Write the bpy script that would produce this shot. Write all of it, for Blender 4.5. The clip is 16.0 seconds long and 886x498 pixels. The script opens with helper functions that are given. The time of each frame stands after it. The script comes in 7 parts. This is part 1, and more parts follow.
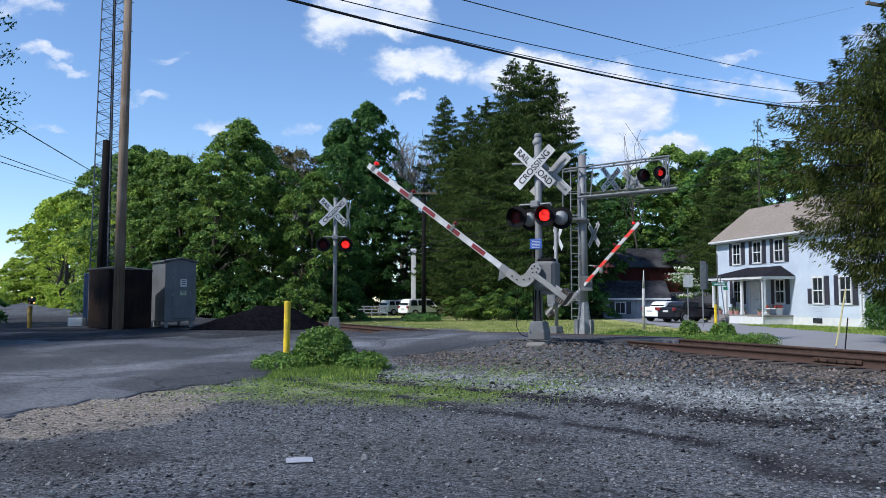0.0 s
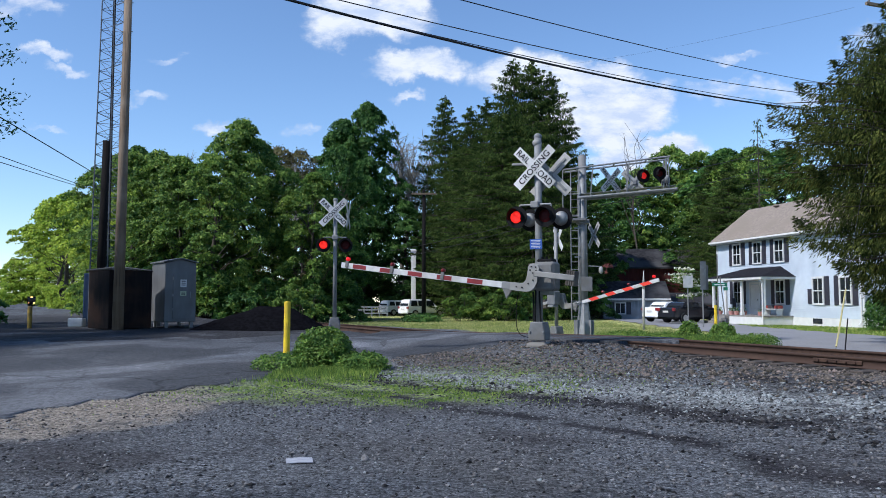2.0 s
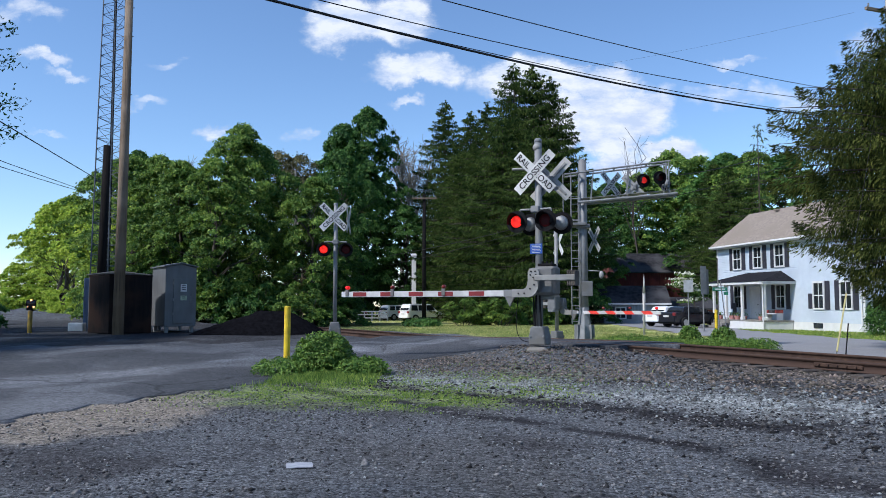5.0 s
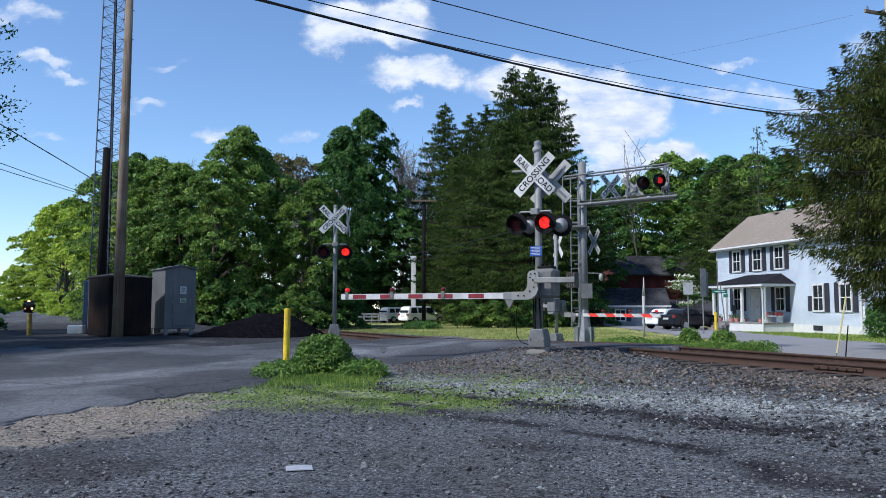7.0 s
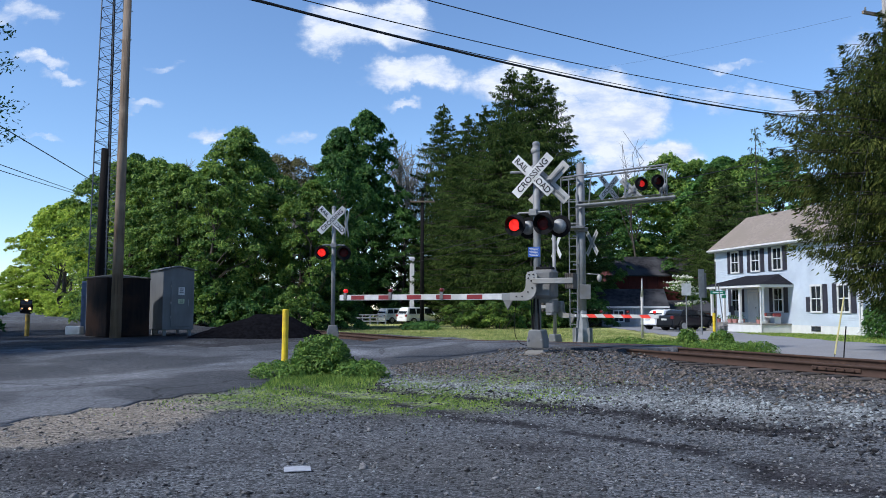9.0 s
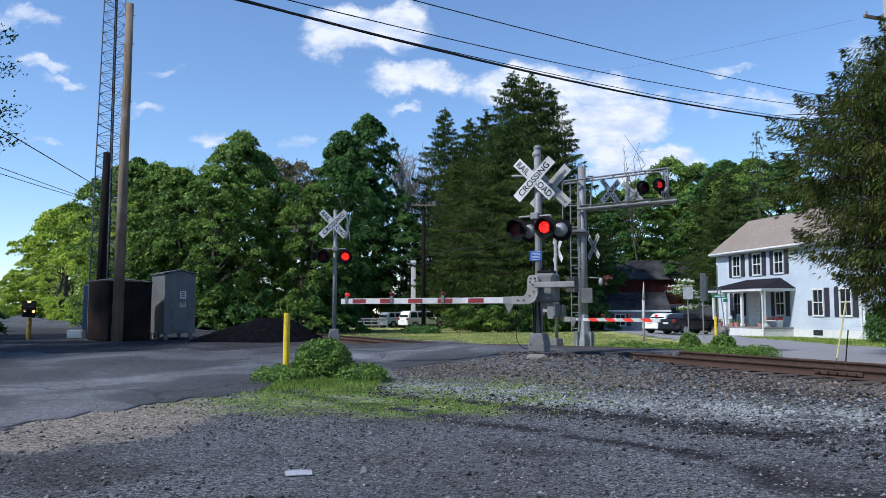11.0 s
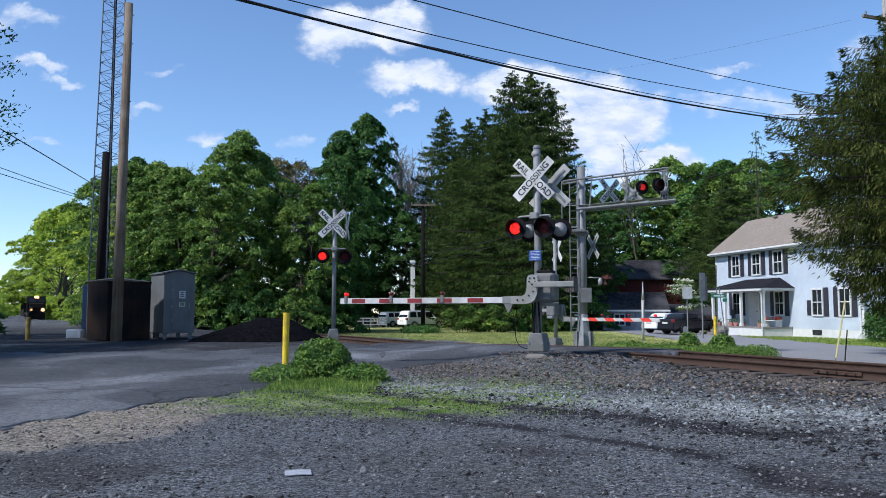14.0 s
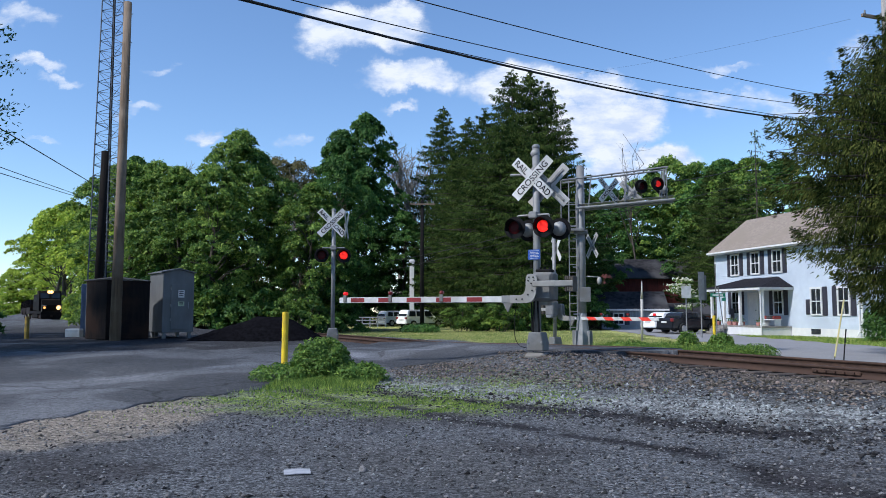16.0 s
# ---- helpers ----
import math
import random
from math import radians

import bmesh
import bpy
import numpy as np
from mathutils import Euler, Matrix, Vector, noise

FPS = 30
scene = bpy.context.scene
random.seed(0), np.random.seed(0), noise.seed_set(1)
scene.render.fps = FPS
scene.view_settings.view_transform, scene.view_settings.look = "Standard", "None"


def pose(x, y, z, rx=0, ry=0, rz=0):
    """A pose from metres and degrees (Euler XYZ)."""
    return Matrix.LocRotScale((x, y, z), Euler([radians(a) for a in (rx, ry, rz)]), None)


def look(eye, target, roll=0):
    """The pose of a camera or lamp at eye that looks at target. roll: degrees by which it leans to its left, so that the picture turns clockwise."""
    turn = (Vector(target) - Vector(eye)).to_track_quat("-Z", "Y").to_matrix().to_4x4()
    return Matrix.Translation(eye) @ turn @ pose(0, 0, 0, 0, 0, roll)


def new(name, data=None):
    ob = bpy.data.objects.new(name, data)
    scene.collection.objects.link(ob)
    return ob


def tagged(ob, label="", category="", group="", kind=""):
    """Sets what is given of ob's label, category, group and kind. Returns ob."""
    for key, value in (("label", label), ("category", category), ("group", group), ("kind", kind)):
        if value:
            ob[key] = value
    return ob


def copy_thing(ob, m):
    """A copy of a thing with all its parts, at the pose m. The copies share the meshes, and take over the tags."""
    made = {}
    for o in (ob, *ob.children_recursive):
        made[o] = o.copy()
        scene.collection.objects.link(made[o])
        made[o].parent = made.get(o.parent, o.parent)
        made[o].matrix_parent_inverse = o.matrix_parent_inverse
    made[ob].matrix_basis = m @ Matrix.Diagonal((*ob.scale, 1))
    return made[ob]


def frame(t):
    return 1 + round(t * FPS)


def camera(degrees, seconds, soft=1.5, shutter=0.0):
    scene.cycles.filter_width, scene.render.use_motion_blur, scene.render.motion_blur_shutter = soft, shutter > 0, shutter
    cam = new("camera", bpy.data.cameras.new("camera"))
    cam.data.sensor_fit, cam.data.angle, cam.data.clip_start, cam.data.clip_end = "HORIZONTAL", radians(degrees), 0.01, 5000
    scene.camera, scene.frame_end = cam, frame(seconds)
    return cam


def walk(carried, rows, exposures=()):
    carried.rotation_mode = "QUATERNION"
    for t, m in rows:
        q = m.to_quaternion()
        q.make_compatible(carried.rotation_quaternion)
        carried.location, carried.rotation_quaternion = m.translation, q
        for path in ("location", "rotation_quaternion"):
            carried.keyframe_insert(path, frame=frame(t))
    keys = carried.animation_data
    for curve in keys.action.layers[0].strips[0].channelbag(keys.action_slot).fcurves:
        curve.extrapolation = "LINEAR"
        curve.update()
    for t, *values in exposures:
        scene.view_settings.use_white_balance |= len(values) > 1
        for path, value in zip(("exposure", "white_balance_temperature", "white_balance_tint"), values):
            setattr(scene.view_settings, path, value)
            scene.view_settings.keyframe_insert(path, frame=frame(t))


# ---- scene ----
cam = camera(60, 16.0, soft=0.9)
PATH = [
    (0, pose(0, 0, 1.55, 93.718, 0, 0.000)),
    (0.5, pose(0, 0, 1.55, 93.750, 0, 0.000)),
    (1, pose(0, 0, 1.55, 93.816, 0, 0.008)),
    (1.5, pose(0, 0, 1.55, 93.816, 0, 0.063)),
    (2, pose(0, 0, 1.55, 93.750, 0, 0.000)),
    (2.5, pose(0, 0, 1.55, 93.687, 0, 0.000)),
    (3, pose(0, 0, 1.55, 93.726, 0, 0.000)),
    (3.5, pose(0, 0, 1.55, 93.750, 0, 0.000)),
    (4, pose(0, 0, 1.55, 93.816, 0, 0.000)),
    (6.5, pose(0, 0, 1.55, 94.397, 0, 0.064)),
    (7, pose(0, 0, 1.55, 94.268, 0, 0.000)),
    (7.5, pose(0, 0, 1.55, 94.234, 0, -0.063)),
    (8, pose(0, 0, 1.55, 94.268, 0, -0.063)),
    (8.5, pose(0, 0, 1.55, 94.269, 0, -0.072)),
    (9, pose(0, 0, 1.55, 94.332, 0, -0.120)),
    (11.5, pose(0, 0, 1.55, 94.623, 0, 0.000)),
    (12, pose(0, 0, 1.55, 94.590, 0, -0.008)),
    (12.5, pose(0, 0, 1.55, 94.526, 0, -0.063)),
    (13, pose(0, 0, 1.55, 94.590, 0, -0.055)),
    (13.5, pose(0, 0, 1.55, 94.664, 0, 0.000)),
    (14, pose(0, 0, 1.55, 94.590, 0, -0.063)),
    (14.5, pose(0, 0, 1.55, 94.566, 0, -0.129)),
    (15, pose(0, 0, 1.55, 94.630, 0, -0.104)),
    (15.5, pose(0, 0, 1.55, 94.656, 0, -0.120)),
    (16, pose(0, 0, 1.55, 94.526, 0, -0.129)),
]
walk(cam, PATH, [(0.0, 0.0, 5900, 11), (16.0, 0.0, 5900, 11)])

# ---- world and sun ----
SUN_AZ, SUN_EL = radians(-118), radians(45)   # azimuth from +y towards +x
world = bpy.data.worlds.new("sky")
scene.world = world
world.use_nodes = True
wn = world.node_tree.nodes
sky = wn.new("ShaderNodeTexSky")
sky.sky_type, sky.sun_disc = "NISHITA", False
sky.sun_elevation, sky.sun_rotation = SUN_EL, SUN_AZ
sky.air_density, sky.dust_density, sky.ozone_density = 1.0, 0.0, 4.0
world.node_tree.links.new(sky.outputs[0], wn["Background"].inputs[0])
wn["Background"].inputs[1].default_value = 0.165
sun = new("sun", bpy.data.lights.new("sun", "SUN"))
sun.data.energy, sun.data.angle, sun.data.color = 5.0, radians(4.0), (1.0, 0.93, 0.84)
SUN_DIR = Vector((math.sin(SUN_AZ) * math.cos(SUN_EL), math.cos(SUN_AZ) * math.cos(SUN_EL), math.sin(SUN_EL)))
sun.matrix_world = look(SUN_DIR * 100, (0, 0, 0))


# ---- materials ----
def mat(name, c1, c2=None, scale=4.0, rough=0.8, metal=0.0, bump=0.0, bscale=None, c3=None, s3=0.35, stretch=(1, 1, 1), rnd=0.0, island=0.0, spec=0.5, detail=6.0, transl=0.0):
    """Two-scale procedural surface: grain c1..c2 at scale, large stains c3 at s3."""
    m = bpy.data.materials.new(name)
    m.use_nodes = True
    nt = m.node_tree
    n, L = nt.nodes, nt.links
    b = n["Principled BSDF"]
    b.inputs["Roughness"].default_value = rough
    b.inputs["Metallic"].default_value = metal
    b.inputs["Specular IOR Level"].default_value = spec
    tc = n.new("ShaderNodeTexCoord")
    mp = n.new("ShaderNodeMapping")
    mp.inputs["Scale"].default_value = stretch
    L.new(tc.outputs["Object"], mp.inputs["Vector"])
    c2 = c2 or tuple(v * 0.75 for v in c1)
    t1 = n.new("ShaderNodeTexNoise")
    t1.inputs["Scale"].default_value, t1.inputs["Detail"].default_value = scale, detail
    L.new(mp.outputs[0], t1.inputs["Vector"])
    r1 = n.new("ShaderNodeValToRGB")
    r1.color_ramp.elements[0].position, r1.color_ramp.elements[1].position = 0.35, 0.65
    r1.color_ramp.elements[0].color, r1.color_ramp.elements[1].color = (*c2, 1), (*c1, 1)
    L.new(t1.outputs[0], r1.inputs[0])
    col = r1.outputs[0]
    if c3:
        t2 = n.new("ShaderNodeTexNoise")
        t2.inputs["Scale"].default_value, t2.inputs["Detail"].default_value = s3, 5.0
        L.new(tc.outputs["Object"], t2.inputs["Vector"])
        r2 = n.new("ShaderNodeValToRGB")
        r2.color_ramp.elements[0].position, r2.color_ramp.elements[1].position = 0.45, 0.62
        L.new(t2.outputs[0], r2.inputs[0])
        mx = n.new("ShaderNodeMixRGB")
        L.new(r2.outputs[0], mx.inputs[0])
        L.new(col, mx.inputs[1])
        mx.inputs[2].default_value = (*c3, 1)
        col = mx.outputs[0]
    if rnd or island:
        hs = n.new("ShaderNodeHueSaturation")
        src = n.new("ShaderNodeObjectInfo").outputs["Random"] if rnd else n.new("ShaderNodeNewGeometry").outputs["Random Per Island"]
        mr = n.new("ShaderNodeMapRange")
        k = rnd or island
        mr.inputs[3].default_value, mr.inputs[4].default_value = 1 - k, 1 + k
        L.new(src, mr.inputs[0])
        L.new(mr.outputs[0], hs.inputs["Value"])
        if island:
            mh = n.new("ShaderNodeMapRange")
            mh.inputs[3].default_value, mh.inputs[4].default_value = 0.5 + 0.035 * min(1, k * 2), 0.5 - 0.03 * min(1, k * 2)
            L.new(src, mh.inputs[0])
            L.new(mh.outputs[0], hs.inputs["Hue"])
        L.new(col, hs.inputs["Color"])
        col = hs.outputs[0]
    L.new(col, b.inputs["Base Color"])
    if bump:
        t3 = n.new("ShaderNodeTexNoise")
        t3.inputs["Scale"].default_value, t3.inputs["Detail"].default_value = bscale or scale * 2, 8.0
        L.new(mp.outputs[0], t3.inputs["Vector"])
        bp = n.new("ShaderNodeBump")
        bp.inputs["Strength"].default_value, bp.inputs["Distance"].default_value = bump, 0.02
        L.new(t3.outputs[0], bp.inputs["Height"])
        L.new(bp.outputs[0], b.inputs["Normal"])
    if transl:
        tr = n.new("ShaderNodeBsdfTranslucent")
        L.new(col, tr.inputs[0])
        ms = n.new("ShaderNodeMixShader")
        ms.inputs[0].default_value = transl
        L.new(b.outputs[0], ms.inputs[1])
        L.new(tr.outputs[0], ms.inputs[2])
        L.new(ms.outputs[0], n["Material Output"].inputs[0])
    return m


def glow(name, color, strength):
    m = bpy.data.materials.new(name)
    m.use_nodes = True
    b = m.node_tree.nodes["Principled BSDF"]
    b.inputs["Base Color"].default_value = (*color, 1)
    b.inputs["Emission Color"].default_value = (*color, 1)
    b.inputs["Emission Strength"].default_value = strength
    return m


def glass(name, tint=(0.02, 0.025, 0.03)):
    m = mat(name, tint, rough=0.06, spec=0.5)
    return m


M_STONE = mat("crushed_stone", (0.25, 0.268, 0.272), (0.14, 0.15, 0.154), 9, 0.95, bump=0.3, island=0.7, stretch=(3, 3, 3), spec=0.15)
M_BROWNSTONE = mat("stained_stone", (0.17, 0.145, 0.12), (0.075, 0.065, 0.058), 9, 0.95, bump=0.3, island=0.75, stretch=(3, 3, 3), spec=0.15)
M_CINDER = mat("black_cinder", (0.045, 0.044, 0.047), (0.02, 0.02, 0.021), 9, 0.95, island=0.6, spec=0.15)
M_BALLAST = mat("ballast", (0.14, 0.125, 0.115), (0.055, 0.05, 0.047), 14, 0.95, bump=0.9, bscale=30, c3=(0.07, 0.06, 0.053), s3=0.5, spec=0.15)
M_ASPHALT = mat("asphalt", (0.070, 0.074, 0.082), (0.044, 0.047, 0.053), 30, 0.9, bump=0.5, bscale=120, c3=(0.086, 0.089, 0.096), s3=0.22, spec=0.2)
M_ROADFAR = mat("worn_asphalt", (0.27, 0.275, 0.285), (0.21, 0.21, 0.22), 12, 0.9, bump=0.2, c3=(0.23, 0.23, 0.24), spec=0.2)
M_GRASS = mat("grass_blades", (0.24, 0.34, 0.07), (0.12, 0.20, 0.04), 3, 0.8, island=0.45, transl=0.35, spec=0.2)
M_LEAF_A = mat("leaf_mid_green", (0.20, 0.31, 0.055), (0.060, 0.125, 0.024), 0.55, 0.6, island=0.5, transl=0.36, spec=0.25)
M_LEAF_B = mat("leaf_dark_green", (0.095, 0.20, 0.042), (0.032, 0.088, 0.02), 0.55, 0.6, island=0.45, transl=0.34, spec=0.25)
# spring green raised past real leaf colour, so strong sun is painted in
M_LEAF_Y = mat("leaf_spring_green_sunlit", (0.42, 0.53, 0.07), (0.26, 0.36, 0.04), 0.45, 0.6, island=0.35, transl=0.3, spec=0.2)
M_LEAF_O = mat("leaf_olive", (0.20, 0.18, 0.075), (0.085, 0.082, 0.034), 0.5, 0.7, island=0.45, transl=0.3, spec=0.25)
M_NEEDLE = mat("needles", (0.078, 0.118, 0.030), (0.022, 0.042, 0.012), 0.7, 0.9, island=0.55, transl=0.2, spec=0.03)
M_NEEDLE_NEAR = mat("dark_needles", (0.092, 0.112, 0.027), (0.022, 0.034, 0.010), 1.1, 0.9, island=0.6, transl=0.2, spec=0.03)
M_WEED = mat("weed_leaf", (0.15, 0.25, 0.045), (0.07, 0.14, 0.025), 4, 0.6, island=0.4, transl=0.25, spec=0.25)
M_BARK = mat("bark", (0.075, 0.062, 0.048), (0.035, 0.029, 0.023), 6, 0.95, bump=0.8, stretch=(1, 1, 0.2))
M_PALEBARK = mat("pale_bark", (0.27, 0.25, 0.215), (0.15, 0.135, 0.115), 6, 0.9, bump=0.5, stretch=(1, 1, 0.2))
M_POLE = mat("weathered_pole_wood", (0.20, 0.15, 0.105), (0.10, 0.075, 0.055), 5, 0.95, bump=0.7, stretch=(3, 3, 0.12), c3=(0.24, 0.19, 0.145), s3=0.7, spec=0.2)
M_DARKPOLE = mat("creosote_wood", (0.014, 0.0125, 0.012), (0.008, 0.0075, 0.0075), 5, 0.95, bump=0.5, stretch=(3, 3, 0.12), spec=0.1)
M_GALV = mat("galvanised_steel", (0.25, 0.258, 0.265), (0.175, 0.182, 0.19), 5, 0.6, 0.25, bump=0.08, c3=(0.19, 0.19, 0.187), s3=1.2)
M_DARKSTEEL = mat("dark_tower_steel", (0.11, 0.125, 0.15), (0.07, 0.08, 0.1), 5, 0.6, 0.3)
M_BUCKBACK = mat("bare_sign_back", (0.42, 0.42, 0.41), (0.32, 0.32, 0.31), 6, 0.55, 0.2, c3=(0.34, 0.33, 0.31), s3=2.0)
M_ALU = mat("cast_aluminium", (0.34, 0.34, 0.335), (0.23, 0.23, 0.225), 6, 0.6, 0.2, bump=0.12, c3=(0.22, 0.215, 0.20), s3=1.5)
M_GREYBOX = mat("grey_painted_box", (0.165, 0.17, 0.175), (0.115, 0.118, 0.122), 5, 0.65, 0.1, bump=0.1, c3=(0.12, 0.117, 0.11), s3=1.6)
M_WEIGHT = mat("stained_weight_steel", (0.115, 0.10, 0.082), (0.075, 0.065, 0.055), 5, 0.8, 0.1, bump=0.2, c3=(0.07, 0.058, 0.048), s3=2.0)
M_CABINET = mat("dull_aluminium_sheet", (0.145, 0.15, 0.155), (0.11, 0.115, 0.12), 3, 0.6, 0.2, bump=0.06, c3=(0.10, 0.102, 0.105), s3=0.8, stretch=(1, 1, 0.3))
M_RUST = mat("rusty_black_steel", (0.016, 0.012, 0.011), (0.008, 0.007, 0.008), 4, 0.9, 0.1, bump=0.3, c3=(0.03, 0.017, 0.012), s3=0.9, stretch=(2, 2, 0.25), spec=0.15)
M_BLACK = mat("black_paint", (0.009, 0.009, 0.010), (0.006, 0.006, 0.007), 6, 0.7, bump=0.05, spec=0.12)
M_WHITE = mat("white_sheeting", (0.64, 0.645, 0.64), (0.52, 0.525, 0.52), 5, 0.5, bump=0.02, c3=(0.46, 0.455, 0.435), s3=2.5)
M_ARMWHITE = mat("arm_white", (0.56, 0.56, 0.555), (0.44, 0.44, 0.435), 5, 0.5, c3=(0.38, 0.38, 0.37), s3=2.0)
M_ARMRED = mat("arm_red", (0.24, 0.013, 0.018), (0.16, 0.009, 0.012), 5, 0.5, c3=(0.15, 0.01, 0.012), s3=2.0)
M_ARMORANGE = mat("arm_bright_red", (0.70, 0.05, 0.03), (0.55, 0.035, 0.02), 5, 0.45)
M_BLUE = mat("blue_sign", (0.016, 0.080, 0.36), (0.012, 0.065, 0.30), 5, 0.45)
M_YELLOW = mat("yellow_paint", (0.76, 0.56, 0.012), (0.62, 0.43, 0.012), 5, 0.55, bump=0.1, c3=(0.55, 0.38, 0.02), s3=3.0)
M_CONCRETE = mat("concrete", (0.27, 0.26, 0.245), (0.18, 0.172, 0.16), 6, 0.95, bump=0.4, c3=(0.16, 0.153, 0.14), s3=1.5)
M_RAIL = mat("rusty_rail", (0.085, 0.052, 0.038), (0.048, 0.031, 0.025), 6, 0.85, 0.2, bump=0.3, c3=(0.06, 0.038, 0.03), s3=1.0, spec=0.2)
M_TIE = mat("timber_tie", (0.075, 0.06, 0.05), (0.04, 0.033, 0.028), 6, 0.95, bump=0.6, stretch=(0.4, 3, 3), rnd=0.3)
M_LENS_OFF = mat("dark_red_lens", (0.075, 0.006, 0.008), (0.04, 0.004, 0.005), 30, 0.4, spec=0.12)
M_LENS_ON = glow("lit_red_lens", (1.0, 0.022, 0.012), 1.7)
nt_ = M_LENS_ON.node_tree
led = nt_.nodes.new("ShaderNodeTexVoronoi")
led.inputs["Scale"].default_value = 15.0
lco = nt_.nodes.new("ShaderNodeTexCoord")
nt_.links.new(lco.outputs["Object"], led.inputs["Vector"])
lmr = nt_.nodes.new("ShaderNodeMapRange")
lmr.inputs[1].default_value, lmr.inputs[2].default_value, lmr.inputs[3].default_value, lmr.inputs[4].default_value = 0.1, 0.6, 2.0, 0.5
nt_.links.new(led.outputs["Distance"], lmr.inputs[0])
nt_.links.new(lmr.outputs[0], nt_.nodes["Principled BSDF"].inputs["Emission Strength"])
M_LENS_CORE = glow("dim_red_lens", (0.8, 0.02, 0.015), 0.5)
M_ARMLAMP = glow("lit_arm_lamp", (0.85, 0.012, 0.012), 0.55)
M_ARMLAMP_OFF = mat("unlit_arm_lamp", (0.20, 0.012, 0.012), (0.14, 0.01, 0.01), 9, 0.3)
M_HEADLIGHT = glow("headlight", (1.0, 0.46, 0.15), 4.2)
M_AMBER = glow("ditch_light", (1.0, 0.36, 0.09), 2.0)
M_SIDING = mat("pale_blue_siding", (0.51, 0.575, 0.65), (0.47, 0.535, 0.61), 3, 0.6, c3=(0.445, 0.505, 0.58), s3=0.5)
M_TRIM = mat("white_trim", (0.66, 0.665, 0.665), (0.60, 0.605, 0.605), 3, 0.55)
M_SHUTTER = mat("dark_shutter", (0.035, 0.035, 0.05), (0.026, 0.026, 0.038), 5, 0.6)
M_ROOF = mat("tan_grey_shingle", (0.29, 0.245, 0.205), (0.20, 0.17, 0.145), 6, 0.95, bump=0.5, c3=(0.23, 0.195, 0.16), s3=0.5, spec=0.15)
M_DARKROOF = mat("charcoal_shingle", (0.022, 0.022, 0.027), (0.013, 0.013, 0.017), 6, 0.95, bump=0.5, spec=0.1)
M_CLOTH = mat("dark_cloth", (0.05, 0.045, 0.05))
M_GLASS = glass("window_glass")
M_SHEDWOOD = mat("worn_grey_board", (0.33, 0.37, 0.42), (0.22, 0.25, 0.29), 3, 0.9, bump=0.2, stretch=(2, 2, 0.2), c3=(0.24, 0.25, 0.27), s3=0.8)
M_SHEDROOF = mat("weathered_shed_roof", (0.040, 0.040, 0.044), (0.018, 0.018, 0.021), 3, 0.95, bump=0.4, c3=(0.065, 0.065, 0.07), s3=0.4, spec=0.05)
M_BARN = mat("red_barn_board", (0.115, 0.022, 0.02), (0.07, 0.014, 0.013), 3, 0.9, bump=0.2, stretch=(2, 2, 0.2))
M_CARWHITE = mat("white_car_paint", (0.78, 0.79, 0.80), (0.76, 0.77, 0.78), 2, 0.25)
M_CARDARK = mat("dark_car_paint", (0.018, 0.02, 0.026), (0.016, 0.018, 0.023), 2, 0.2)
M_TYRE = mat("tyre_rubber", (0.018, 0.018, 0.019), (0.012, 0.012, 0.012), 9, 0.9)
M_RIM = mat("alloy_rim", (0.45, 0.46, 0.47), (0.38, 0.39, 0.4), 9, 0.35, 0.7)
M_COAL = mat("coal_pile", (0.009, 0.009, 0.011), (0.004, 0.004, 0.005), 8, 1.0, bump=0.6, bscale=25, spec=0.0)
M_WIRE = mat("black_wire", (0.012, 0.012, 0.013), (0.01, 0.01, 0.01), 5, 0.7)
M_STREETGREEN = mat("green_sign", (0.01, 0.16, 0.10), (0.01, 0.13, 0.08), 5, 0.5)
M_LOCO = mat("dirty_black_loco", (0.008, 0.0075, 0.0075), (0.005, 0.0045, 0.0045), 2, 0.8, bump=0.05, c3=(0.014, 0.010, 0.008), s3=0.5, spec=0.08)
M_FADED = mat("faded_yellow_paint", (0.34, 0.23, 0.03), (0.22, 0.15, 0.025), 5, 0.8, c3=(0.16, 0.11, 0.03), s3=4.0)
M_FLOWER = mat("pale_flower", (0.75, 0.74, 0.62), (0.6, 0.6, 0.45), 5, 0.8, transl=0.2)
M_POT = mat("red_clay", (0.35, 0.06, 0.05), (0.25, 0.04, 0.035), 5, 0.8)
M_PAPER = mat("paper_scrap", (0.36, 0.38, 0.42), (0.27, 0.285, 0.32), 14, 0.8)


def rework(m, fn):
    """Pass the base colour of a material through fn(nodes, links, coordinates, colour)."""
    n, L = m.node_tree.nodes, m.node_tree.links
    sock = n["Principled BSDF"].inputs["Base Color"]
    tc = n.new("ShaderNodeTexCoord")
    L.new(fn(n, L, tc.outputs["Object"], sock.links[0].from_socket), sock)


def pebbles(n, L, co, col, scales=(26.0, 60.0), depth=0.52):
    """Grain of single pebbles: every cell its own grey."""
    for sc in scales:
        v = n.new("ShaderNodeTexVoronoi")
        v.inputs["Scale"].default_value = sc
        L.new(co, v.inputs["Vector"])
        sp = n.new("ShaderNodeSeparateColor")
        L.new(v.outputs["Color"], sp.inputs[0])
        mr = n.new("ShaderNodeMapRange")
        mr.inputs[3].default_value, mr.inputs[4].default_value = 1 - depth, 1 + depth
        L.new(sp.outputs[0], mr.inputs[0])
        mx = n.new("ShaderNodeVectorMath")
        mx.operation = "SCALE"
        L.new(col, mx.inputs[0])
        L.new(mr.outputs[0], mx.inputs["Scale"])
        col = mx.outputs[0]
    return col


